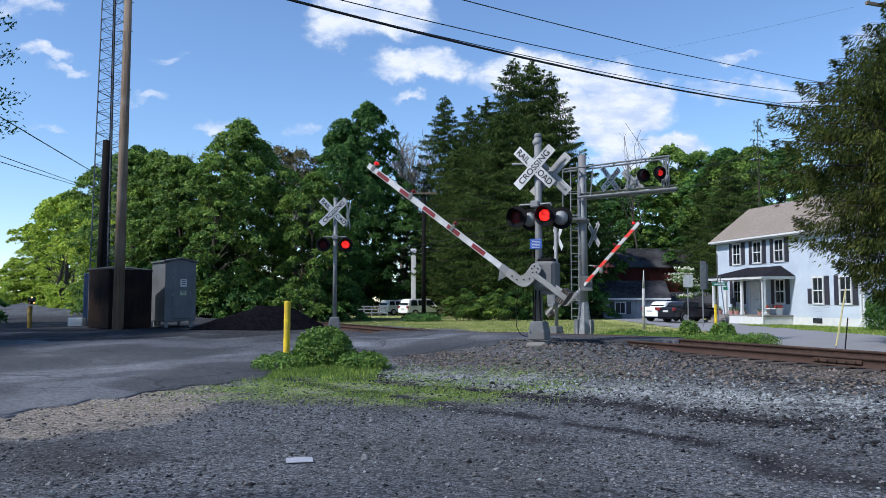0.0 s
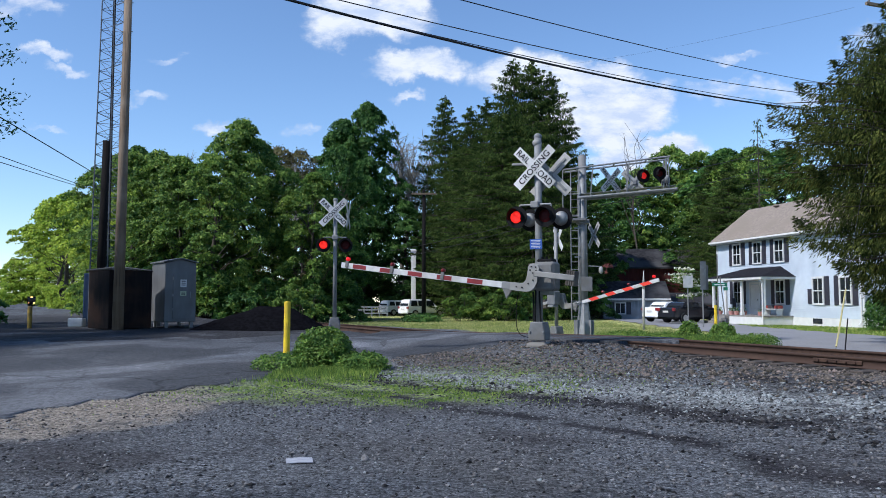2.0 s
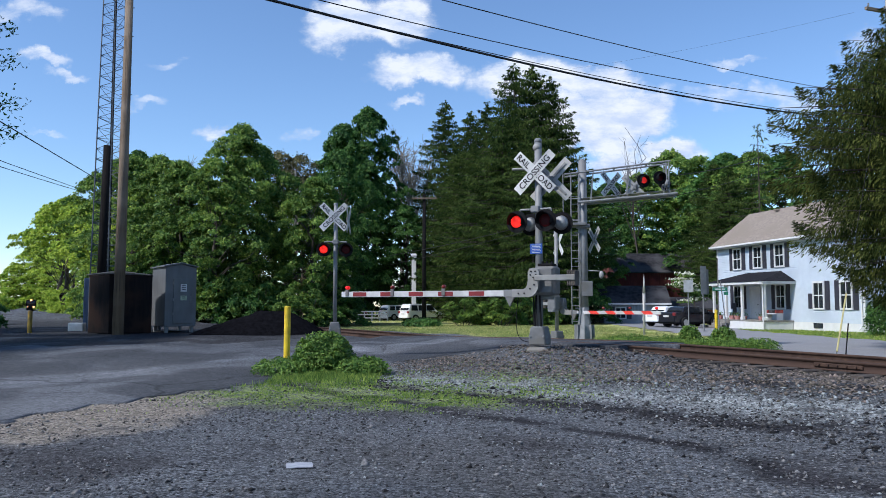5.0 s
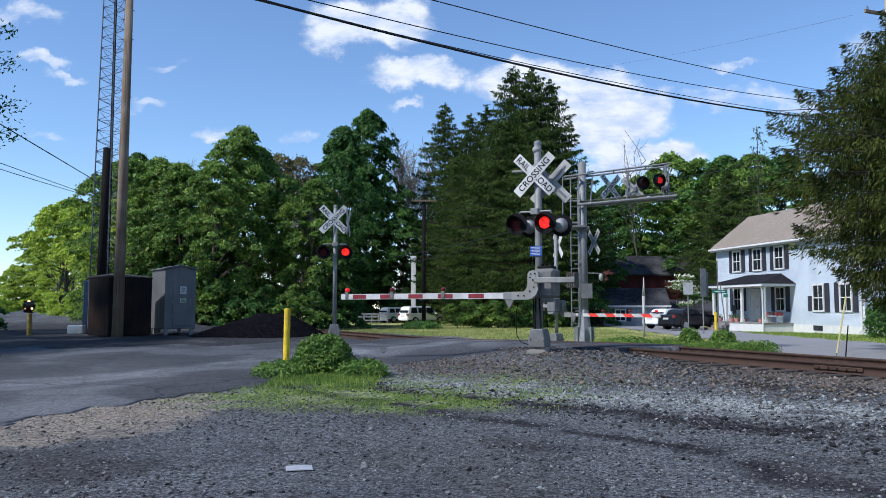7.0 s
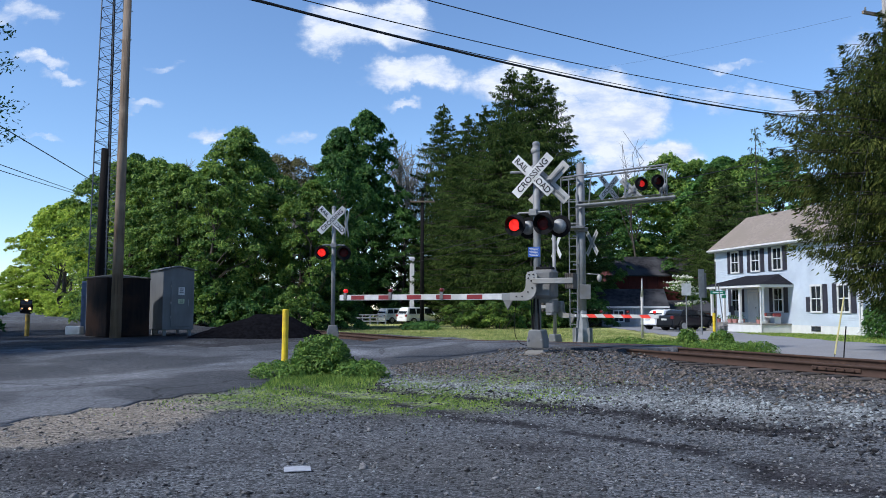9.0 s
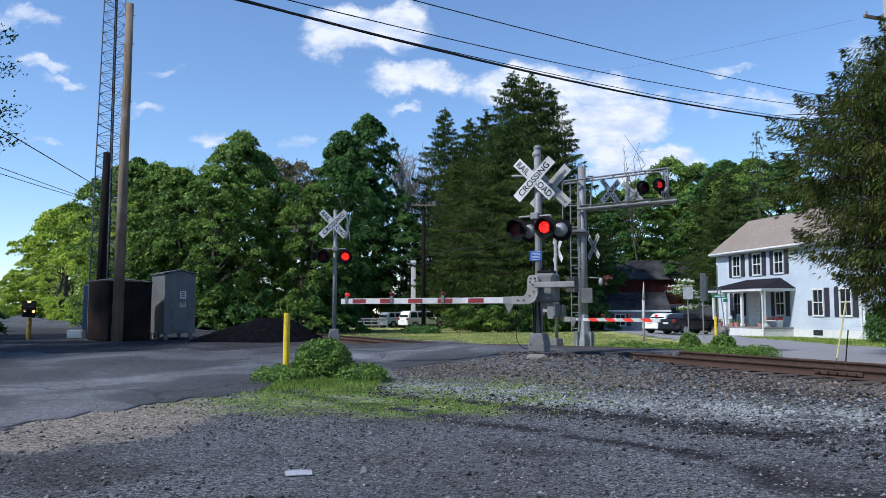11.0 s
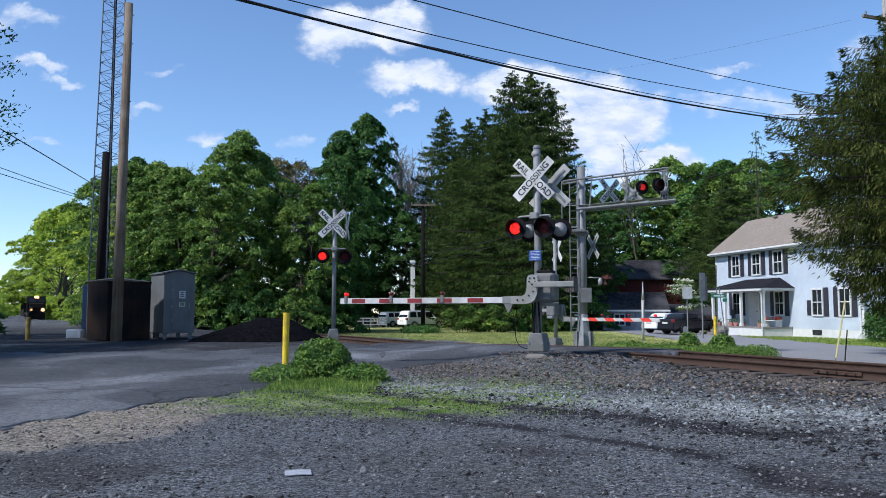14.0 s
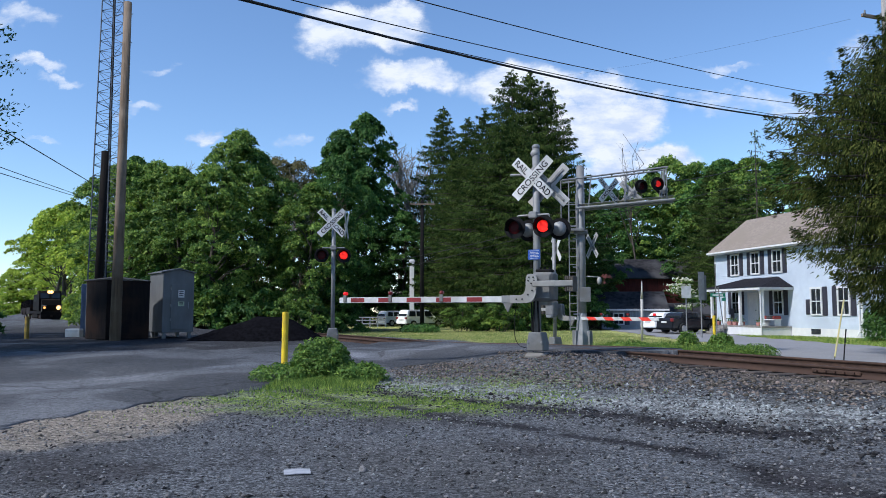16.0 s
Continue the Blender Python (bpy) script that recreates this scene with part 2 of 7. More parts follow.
def cracks(n, L, co, col):
    """Meandering cracks and pale worn patches."""
    wn_ = n.new("ShaderNodeTexNoise")
    wn_.inputs["Scale"].default_value, wn_.inputs["Detail"].default_value = 0.8, 6.0
    L.new(co, wn_.inputs["Vector"])
    ad = n.new("ShaderNodeVectorMath")
    ad.operation = "MULTIPLY_ADD"
    L.new(wn_.outputs["Color"], ad.inputs[0])
    ad.inputs[1].default_value = (1.6, 1.6, 0)
    L.new(co, ad.inputs[2])
    for sc, wd, tone in ((0.16, 0.010, 0.45), (0.42, 0.012, 0.6)):
        v = n.new("ShaderNodeTexVoronoi")
        v.feature = "DISTANCE_TO_EDGE"
        v.inputs["Scale"].default_value = sc
        L.new(ad.outputs[0], v.inputs["Vector"])
        mr = n.new("ShaderNodeMapRange")
        mr.inputs[1].default_value, mr.inputs[2].default_value, mr.inputs[3].default_value = 0.0, wd, tone
        L.new(v.outputs["Distance"], mr.inputs[0])
        mx = n.new("ShaderNodeVectorMath")
        mx.operation = "SCALE"
        L.new(col, mx.inputs[0])
        L.new(mr.outputs[0], mx.inputs["Scale"])
        col = mx.outputs[0]
    pn = n.new("ShaderNodeTexNoise")
    pn.inputs["Scale"].default_value, pn.inputs["Detail"].default_value, pn.inputs["Distortion"].default_value = 0.28, 7.0, 0.8
    L.new(co, pn.inputs["Vector"])
    mr = n.new("ShaderNodeMapRange")
    mr.interpolation_type = "SMOOTHSTEP"
    mr.inputs[1].default_value, mr.inputs[2].default_value, mr.inputs[3].default_value, mr.inputs[4].default_value = 0.48, 0.60, 0.85, 1.5
    L.new(pn.outputs[0], mr.inputs[0])
    mx = n.new("ShaderNodeVectorMath")
    mx.operation = "SCALE"
    L.new(col, mx.inputs[0])
    L.new(mr.outputs[0], mx.inputs["Scale"])
    # paler strip running diagonally over the road
    dv = n.new("ShaderNodeVectorMath")
    dv.operation = "DOT_PRODUCT"
    L.new(ad.outputs[0], dv.inputs[0])
    dv.inputs[1].default_value = (-0.733, 0.68, 0)
    off = n.new("ShaderNodeMath")
    off.operation = "SUBTRACT"
    L.new(dv.outputs["Value"], off.inputs[0])
    off.inputs[1].default_value = 16.2
    ab = n.new("ShaderNodeMath")
    ab.operation = "ABSOLUTE"
    L.new(off.outputs[0], ab.inputs[0])
    ds = n.new("ShaderNodeMapRange")
    ds.interpolation_type = "SMOOTHSTEP"
    ds.inputs[1].default_value, ds.inputs[2].default_value, ds.inputs[3].default_value, ds.inputs[4].default_value = 0.45, 1.1, 1.75, 1.0
    L.new(ab.outputs[0], ds.inputs[0])
    dm = n.new("ShaderNodeVectorMath")
    dm.operation = "SCALE"
    L.new(mx.outputs[0], dm.inputs[0])
    L.new(ds.outputs[0], dm.inputs["Scale"])
    return pebbles(n, L, co, dm.outputs[0], (26.0, 70.0), 0.3)


rework(M_ASPHALT, cracks)
rework(M_BALLAST, pebbles)


# ---- mesh helpers ----
def mesh_ob(name, bm, material, smooth=False):
    me = bpy.data.meshes.new(name)
    bm.to_mesh(me)
    bm.free()
    if smooth:
        for p in me.polygons:
            p.use_smooth = True
    if material:
        me.materials.append(material)
    return new(name, me)


def part(name, bm, material, parent, label="", smooth=False):
    ob = mesh_ob(name, bm, material, smooth)
    ob.parent = parent
    if label:
        tagged(ob, label)
    return ob


def thing(name, m, label, category, group="", kind=""):
    ob = new(name)
    ob.matrix_world = m
    ob.empty_display_size = 0.2
    return tagged(ob, label, category, group, kind)


def B():
    return bmesh.new()


def box(bm, c, s, bev=0.0, m=None):
    r = bmesh.ops.create_cube(bm, size=1.0)
    vs = r["verts"]
    bmesh.ops.scale(bm, vec=s, verts=vs)
    if bev:
        es = list({e for v in vs for e in v.link_edges})
        o = bmesh.ops.bevel(bm, geom=es, offset=bev, segments=1, affect="EDGES")
        vs = list({v for fc in o["faces"] for v in fc.verts} | {v for v in vs if v.is_valid})
    bmesh.ops.translate(bm, vec=c, verts=vs)
    if m is not None:
        bmesh.ops.transform(bm, matrix=m, verts=vs)
    return vs


def tube(bm, a, b, r0, r1=None, n=10, cap=True):
    a, b = Vector(a), Vector(b)
    d = b - a
    r1 = r0 if r1 is None else r1
    m = Matrix.Translation((a + b) / 2) @ d.to_track_quat("Z", "Y").to_matrix().to_4x4()
    r = bmesh.ops.create_cone(bm, cap_ends=cap, segments=n, radius1=r0, radius2=max(r1, 1e-4), depth=d.length, matrix=m)
    return r["verts"]


def prism(bm, pts, y0, y1, m=None):
    """Extrude an xz outline from y0 to y1."""
    va = [bm.verts.new((x, y0, z)) for x, z in pts]
    vb = [bm.verts.new((x, y1, z)) for x, z in pts]
    k = len(pts)
    bm.faces.new(va)
    bm.faces.new(vb[::-1])
    for i in range(k):
        bm.faces.new((va[i], vb[i], vb[(i + 1) % k], va[(i + 1) % k]))
    if m is not None:
        bmesh.ops.transform(bm, matrix=m, verts=va + vb)
    bmesh.ops.recalc_face_normals(bm, faces=bm.faces)
    return va + vb


def bulge(bm, r, sc, m, seg=12, rings=8):
    o = bmesh.ops.create_uvsphere(bm, u_segments=seg, v_segments=rings, radius=r)
    bmesh.ops.transform(bm, matrix=m @ Matrix.Diagonal((*sc, 1)), verts=o["verts"])
    return o["verts"]


def np_mesh(name, verts, faces, material):
    """A mesh from numpy arrays; faces all with the same number of corners."""
    me = bpy.data.meshes.new(name)
    k = faces.shape[1]
    me.vertices.add(len(verts))
    me.vertices.foreach_set("co", np.asarray(verts, dtype=np.float32).ravel())
    me.loops.add(faces.size)
    me.loops.foreach_set("vertex_index", faces.astype(np.int32).ravel())
    me.polygons.add(len(faces))
    me.polygons.foreach_set("loop_start", np.arange(0, faces.size, k, dtype=np.int32))
    me.update(calc_edges=True)
    me.validate()
    me.materials.append(material)
    return me


def text_mesh(body, size, material, parent, m, name="lettering", label="", squeeze=1.0):
    cu = bpy.data.curves.new("lettering", "FONT")
    cu.body, cu.size, cu.align_x, cu.align_y, cu.extrude = body, size, "CENTER", "CENTER", 0.002
    cu.offset = size * 0.012
    tmp = new("tmp", cu)
    me = bpy.data.meshes.new_from_object(tmp.evaluated_get(bpy.context.evaluated_depsgraph_get()))
    bpy.data.objects.remove(tmp)
    me.transform(m @ Matrix.Diagonal((squeeze, 1, 1, 1)))
    me.materials.clear()
    me.materials.append(material)
    ob = new(name, me)
    ob.parent = parent
    if label:
        tagged(ob, label)
    return ob


# ---- the lie of the land ----
def sm(a, b, x):
    t = np.clip((np.asarray(x, dtype=float) - a) / (b - a), 0, 1)
    return t * t * (3 - 2 * t)


TRACK_Y = [-60, -20, 0, 35, 60, 90, 118, 140, 168, 217, 295, 345, 450]
TRACK_X = [44.2, 23.9, 13.79, -3.95, -18.6, -39.8, -59.9, -73.3, -89.7, -117.0, -158.0, -184.5, -240.0]
TRACK_Z = [0.61, 0.61, 0.61, 0.33, 0.25, 0.05, -0.15, -0.28, -0.42, -0.9, -1.75, -2.2, -3.2]


def spline(xs, ys, t):
    """Monotone-parameter Catmull-Rom through the knots."""
    t = np.asarray(t, dtype=float)
    xs, ys = np.array(xs, float), np.array(ys, float)
    g = np.gradient(ys, xs)
    i = np.clip(np.searchsorted(xs, t) - 1, 0, len(xs) - 2)
    h = xs[i + 1] - xs[i]
    u = (t - xs[i]) / h
    return (2*u**3 - 3*u**2 + 1)*ys[i] + (u**3 - 2*u**2 + u)*h*g[i] + (-2*u**3 + 3*u**2)*ys[i+1] + (u**3 - u**2)*h*g[i+1]


def track_x(y):
    return spline(TRACK_Y, TRACK_X, y)


def track_z(y):
    z = np.interp(y, TRACK_Y, TRACK_Z)
    # level over the crossing, then a short fall
    return np.where((np.asarray(y) > 0) & (np.asarray(y) < 35), 0.61 - 0.28 * sm(18, 31, y), z)


def land(x, y):
    """Height of the ground."""
    x, y = np.asarray(x, dtype=float), np.asarray(y, dtype=float)
    q = (x - track_x(y)) * 0.89            # across the track, negative on the near side
    near = 0.42 * np.maximum(sm(-7.0, -1.7, q), sm(13, 27, y) * sm(2, -3, x))
    far = -0.1 + 0.5 * sm(6.5, 2.0, q) * sm(60, 25, y)
    z = np.where(q < 0, near, far)
    z = z + (track_z(y) - 0.22 - z) * sm(3.4, 1.6, np.abs(q))
    # ballast heaped against the crossing's edge
    z = z + 0.15 * sm(14.6, 17.0, y) * sm(20.5, 19.0, y) * sm(-3.6, -2.2, q) * sm(-0.8, -1.1, q)
    fall = np.interp(y, [40, 80, 170, 217, 295, 345, 450], [0, -0.15, -0.5, -1.4, -2.4, -3, -4])
    z = np.where(q < -3, z - 0.25 * sm(32, 45, y) * sm(-3, -5, q), z) + np.where(np.abs(q) > 3, fall, 0) * sm(2.5, 5, np.abs(q))
    z = z + 0.02 * np.sin(x * 1.3 + 0.7 * y) * np.sin(0.9 * y - x * 0.4) * sm(1.5, 3.5, np.abs(q))
    return z


def lz(x, y):
    return float(land(x, y))


# ---- ground, road, track ----
def grid_sheet(name, xs, ys, material, lift=0.0, keep=None):
    X, Y = np.meshgrid(xs, ys)
    Z = land(X, Y) + lift
    nx, ny = len(xs), len(ys)
    idx = np.arange(nx * ny).reshape(ny, nx)
    fc = np.stack([idx[:-1, :-1], idx[:-1, 1:], idx[1:, 1:], idx[1:, :-1]], -1).reshape(-1, 4)
    if keep is not None:
        cx = X.ravel()[fc].mean(1)
        cy = Y.ravel()[fc].mean(1)
        fc = fc[keep(cx, cy)]
    me = np_mesh(name, np.stack([X.ravel(), Y.ravel(), Z.ravel()], -1), fc, material)
    for p in me.polygons:
        p.use_smooth = True
    return new(name, me)


def steps(*runs):
    out = [runs[0][0]]
    for a, b, s in runs:
        n = max(1, round((b - a) / s))
        out += list(np.linspace(a, b, n + 1)[1:])
    return np.array(out)


def inside(poly, x, y):
    x, y = np.asarray(x), np.asarray(y)
    r = np.zeros(x.shape, bool)
    for (x0, y0), (x1, y1) in zip(poly, poly[1:] + poly[:1]):
        c = (y0 > y) != (y1 > y)
        r ^= c & (x < (x1 - x0) * (y - y0) / ((y1 - y0) or 1e-9) + x0)
    return r


def ground_material():
    """Gravel lot, grass and bare earth on one sheet, told apart by place."""
    m = mat("ground_gravel", (0.158, 0.167, 0.178), (0.040, 0.043, 0.049), 34, 0.95, bump=1.0, bscale=70, c3=(0.078, 0.079, 0.081), s3=0.22, detail=10, spec=0.12)
    nt = m.node_tree
    n, L = nt.nodes, nt.links
    b = n["Principled BSDF"]
    base = b.inputs["Base Color"].links[0].from_socket
    tc = n.new("ShaderNodeTexCoord")
    sep = n.new("ShaderNodeSeparateXYZ")
    L.new(tc.outputs["Object"], sep.inputs[0])

    def M(op, a, b2):
        k = n.new("ShaderNodeMath")
        k.operation = op
        for i, v in enumerate((a, b2)):
            if isinstance(v, (int, float)):
                k.inputs[i].default_value = v
            else:
                L.new(v, k.inputs[i])
        return k.outputs[0]

    def noise_tex(scale, detail=6.0):
        t = n.new("ShaderNodeTexNoise")
        t.inputs["Scale"].default_value, t.inputs["Detail"].default_value = scale, detail
        L.new(tc.outputs["Object"], t.inputs["Vector"])
        return t.outputs[0]

    def ramp(v, lo, hi):
        k = n.new("ShaderNodeMapRange")
        k.interpolation_type = "SMOOTHSTEP"
        L.new(v, k.inputs[0])
        k.inputs[1].default_value, k.inputs[2].default_value = lo, hi
        return k.outputs[0]

    def mix(fac, a, c):
        k = n.new("ShaderNodeMixRGB")
        L.new(fac, k.inputs[0])
        L.new(a, k.inputs[1])
        if isinstance(c, tuple):
            k.inputs[2].default_value = (*c, 1)
        else:
            L.new(c, k.inputs[2])
        return k.outputs[0]

    x, y = sep.outputs[0], sep.outputs[1]
    wob = M("MULTIPLY", M("SUBTRACT", noise_tex(0.45), 0.5), 2.2)
    q = M("ADD", M("ADD", M("MULTIPLY", x, 0.89), M("MULTIPLY", M("SUBTRACT", y, 27.2), 0.451)), wob)   # across the track
    # dry grass verge beyond the track
    gcol = n.new("ShaderNodeValToRGB")
    gcol.color_ramp.elements[0].color, gcol.color_ramp.elements[1].color = (0.22, 0.26, 0.07, 1), (0.44, 0.42, 0.17, 1)
    gcol.color_ramp.elements[0].position, gcol.color_ramp.elements[1].position = 0.38, 0.66
    L.new(noise_tex(1.2, 10), gcol.inputs[0])
    verge = M("MULTIPLY", ramp(q, 2.6, 3.8), ramp(y, 22.0, 25.0))
    col = mix(verge, base, gcol.outputs[0])
    # thin moss and grass on the lot round the shrub
    dx, dy = M("SUBTRACT", x, -1.2), M("SUBTRACT", y, 13.6)
    d = M("ADD", M("MULTIPLY", M("POWER", M("MULTIPLY", dx, 0.27), 2.0), 1.0), M("POWER", M("MULTIPLY", dy, 0.42), 2.0))
    patch = M("MULTIPLY", ramp(M("ADD", d, M("MULTIPLY", M("SUBTRACT", noise_tex(0.9, 8), 0.5), 2.6)), 1.25, 0.35), ramp(noise_tex(14, 6), 0.36, 0.58))
    col = mix(patch, col, (0.20, 0.255, 0.07))
    # strips of cinder along the shoulder, with paler stone between; they leave the track towards the road
    q = M("ADD", q, M("MULTIPLY", M("SUBTRACT", M("MINIMUM", M("MAXIMUM", y, 8.0), 17.0), 10.0), 0.36))
    def strip(c0, w0):
        return M("MULTIPLY", ramp(q, c0 - w0, c0), ramp(q, c0 + w0, c0))
    cin = M("MAXIMUM", strip(-5.05, 0.55), M("MAXIMUM", strip(-6.7, 0.5), M("MULTIPLY", strip(-1.9, 0.9), ramp(noise_tex(0.7, 5), 0.45, 0.6))))
    col = mix(M("MULTIPLY", M("MULTIPLY", cin, ramp(noise_tex(1.1, 6), 0.34, 0.48)), ramp(y, 24.0, 20.0)), col, (0.022, 0.021, 0.024))
    pale = M("MULTIPLY", strip(-3.9, 1.0), ramp(noise_tex(2.0, 6), 0.30, 0.5))
    col = mix(M("MULTIPLY", pale, ramp(y, 22.0, 18.0)), col, (0.24, 0.255, 0.255))
    lotdark = ramp(noise_tex(0.33, 6), 0.50, 0.64)
    col = mix(M("MULTIPLY", M("MULTIPLY", lotdark, ramp(q, -5.3, -6.5)), 0.8), col, (0.045, 0.043, 0.046))
    # coal dust round the heap and cabinets, with tree shade painted in beyond
    dust_shade = M("MULTIPLY", M("MULTIPLY", ramp(y, 21.0, 22.5), ramp(y, 80.0, 55.0)), M("MULTIPLY", ramp(x, -2.5, -4.5), ramp(x, -60.0, -40.0)))
    col = mix(M("MULTIPLY", dust_shade, ramp(noise_tex(0.8, 6), 0.25, 0.5)), col, (0.036, 0.036, 0.039))
    # warmer, paler patch at the road's edge
    ex, ey = M("ADD", x, 5.2), M("SUBTRACT", y, 11.3)
    e = M("ADD", M("POWER", M("MULTIPLY", ex, 0.5), 2.0), M("POWER", M("MULTIPLY", ey, 0.32), 2.0))
    col = mix(M("MULTIPLY", ramp(M("ADD", e, M("MULTIPLY", M("SUBTRACT", noise_tex(1.3, 6), 0.5), 1.6)), 1.1, 0.4), 0.75), col, (0.27, 0.235, 0.19))
    L.new(pebbles(n, L, tc.outputs["Object"], col), b.inputs["Base Color"])
    return m


xs = steps((-900, -200, 100), (-200, -60, 10), (-60, -24, 2), (-24, 26, 0.5), (26, 60, 2), (60, 200, 10), (200, 900, 100))
ys = steps((-300, -40, 40), (-40, -4, 3), (-4, 42, 0.5), (42, 120, 2), (120, 450, 10), (450, 1500, 150))
ground = grid_sheet("ground", xs, ys, ground_material())
tagged(ground, "grey crushed gravel lot with mossy patches and dry grass", "ground", kind="structure")

ROAD = [(-60, 2), (-9, 7.6), (-5.9, 9.9), (-5.2, 11.6), (-4.9, 12.9), (-4.0, 14.6), (-2.6, 16.9), (-1.2, 18.6), (0.6, 19.2), (2.6, 18.6), (4.15, 17.55),
        (5.7, 18.3), (6.2, 22), (5.8, 26.5), (4.6, 28.6), (1, 29.6), (-2.0, 29.6), (-3.2, 27.2), (-4.4, 25.2), (-7, 23.2), (-11, 22.6), (-18, 22.8), (-60, 25)]
gx, gy = steps((-60, -20, 2), (-20, -6, 0.25), (-6, 7.5, 0.12)), steps((1, 8, 0.25), (8, 30.2, 0.12), (30.2, 34, 0.25))


def on_road(x, y):
    w = 0.35 * np.sin(x * 2.1) * np.cos(y * 1.7) + 0.18 * np.sin(x * 5.3 + y * 4.1)
    return inside(ROAD, x + w, y + w * 0.6)


def road_height(x, y):
    """The road meets the rails at their heads."""
    qd = np.abs((x - track_x(y)) * 0.89)
    return land(x, y) + 0.012 + (track_z(y) - 0.012 - land(x, y) - 0.012) * sm(2.8, 1.5, qd)


X, Y = np.meshgrid(gx, gy)
idx = np.arange(X.size).reshape(X.shape)
fc = np.stack([idx[:-1, :-1], idx[:-1, 1:], idx[1:, 1:], idx[1:, :-1]], -1).reshape(-1, 4)
cx, cy = X.ravel()[fc].mean(1), Y.ravel()[fc].mean(1)
qd = np.abs(np.abs((cx - track_x(cy)) * 0.89) - 0.70)
fc = fc[on_road(cx, cy)]
road_v = np.stack([X.ravel(), Y.ravel(), road_height(X, Y).ravel()], -1)
# broken edges go down into the ground
ed = np.concatenate([fc[:, [0, 1]], fc[:, [1, 2]], fc[:, [2, 3]], fc[:, [3, 0]]])
key = np.sort(ed, 1)
_, first, count = np.unique(key[:, 0] * X.size + key[:, 1], return_index=True, return_counts=True)
rim = ed[first[count == 1]]
low = road_v.copy()
low[:, 2] -= 0.28
fc = np.concatenate([fc, np.stack([rim[:, 1], rim[:, 0], rim[:, 0] + X.size, rim[:, 1] + X.size], -1)])
road_me = np_mesh("road", np.concatenate([road_v, low]), fc, M_ASPHALT)
road = tagged(new("road", road_me), "dark worn asphalt road running over the level crossing", "road", kind="structure")
FAR_ROAD = [(12.9, 18), (12.6, 24.5), (11.6, 27.3), (12.2, 30), (13.2, 34), (13.4, 38.5), (13.2, 46), (14, 60), (15, 78), (22, 78), (21.5, 60), (19.0, 48), (18.8, 38), (19.6, 33), (24, 18)]
road_far = grid_sheet("road_far", steps((11, 26, 0.25)), steps((17, 79, 0.25)), M_ROADFAR, 0.03,
                      lambda x, y: inside(FAR_ROAD, x + 0.2 * np.sin(y * 1.9), y))
tagged(road_far, "pale grey asphalt lane beside the house", "road", kind="structure")

# track: rails, timber ties, ballast
RAIL = [(-0.07, 0), (0.07, 0), (0.07, 0.015), (0.01, 0.03), (0.01, 0.125), (0.036, 0.135), (0.036, 0.172), (-0.036, 0.172), (-0.036, 0.135), (-0.01, 0.125), (-0.01, 0.03), (-0.07, 0.015)]


def sweep_track(name, off, outline, material, drop, y0=-40, y1=400):
    ys = steps((y0, -4, 6), (-4, 60, 1.0), (60, 150, 3), (150, y1, 6))
    xs = track_x(ys)
    zs = track_z(ys)
    tx, ty = np.gradient(xs), np.gradient(ys)
    ln = np.hypot(tx, ty)
    nx, ny = ty / ln, -tx / ln
    v, k = [], len(outline)
    for a, z in outline:
        v.append(np.stack([xs + nx * (off + a), ys + ny * (off + a), zs + z - drop], -1))
    v = np.stack(v, 1).reshape(-1, 3)
    i = np.arange(len(ys) - 1)[:, None] * k + np.arange(k)[None]
    j = np.arange(len(ys) - 1)[:, None] * k + (np.arange(k)[None] + 1) % k
    f = np.stack([i, j, j + k, i + k], -1).reshape(-1, 4)
    return new(name, np_mesh(name, v, f, material))


for off in (-0.755, 0.755):
    rail = sweep_track("rail", off, RAIL, M_RAIL, 0.172)
    tagged(rail, "rusty brown steel rail on timber ties", "rail", kind="structure")
ballast = sweep_track("ballast", 0, [(-2.7, -0.75), (-1.9, -0.2), (1.9, -0.2), (2.7, -0.75)], M_BALLAST, 0.0)
tagged(ballast, "grey brown crushed stone ballast under the rails", "ballast", kind="structure")


# ---- trees ----
RNG = np.random.default_rng(7)


def leaf_quads(pos, nrm, size, rng, flat=0.6, long=1.6, wide=0.5):
    """Small pointed leaves (quads) at pos, roughly facing nrm."""
    n = len(pos)
    r = rng.normal(size=(n, 3))
    w = nrm * flat + r * 0.55
    w /= np.linalg.norm(w, axis=1, keepdims=True) + 1e-9
    a = np.cross(w, rng.normal(size=(n, 3)))
    a /= np.linalg.norm(a, axis=1, keepdims=True) + 1e-9
    b = np.cross(w, a)
    s = (size * rng.uniform(0.6, 1.35, n))[:, None]
    v = np.stack([pos - a * s * long / 2, pos + b * s * wide + w * s * 0.12, pos + a * s * long / 2 - b * s * wide * 0.6], 1).reshape(-1, 3)
    return v, np.arange(3 * n).reshape(n, 3)


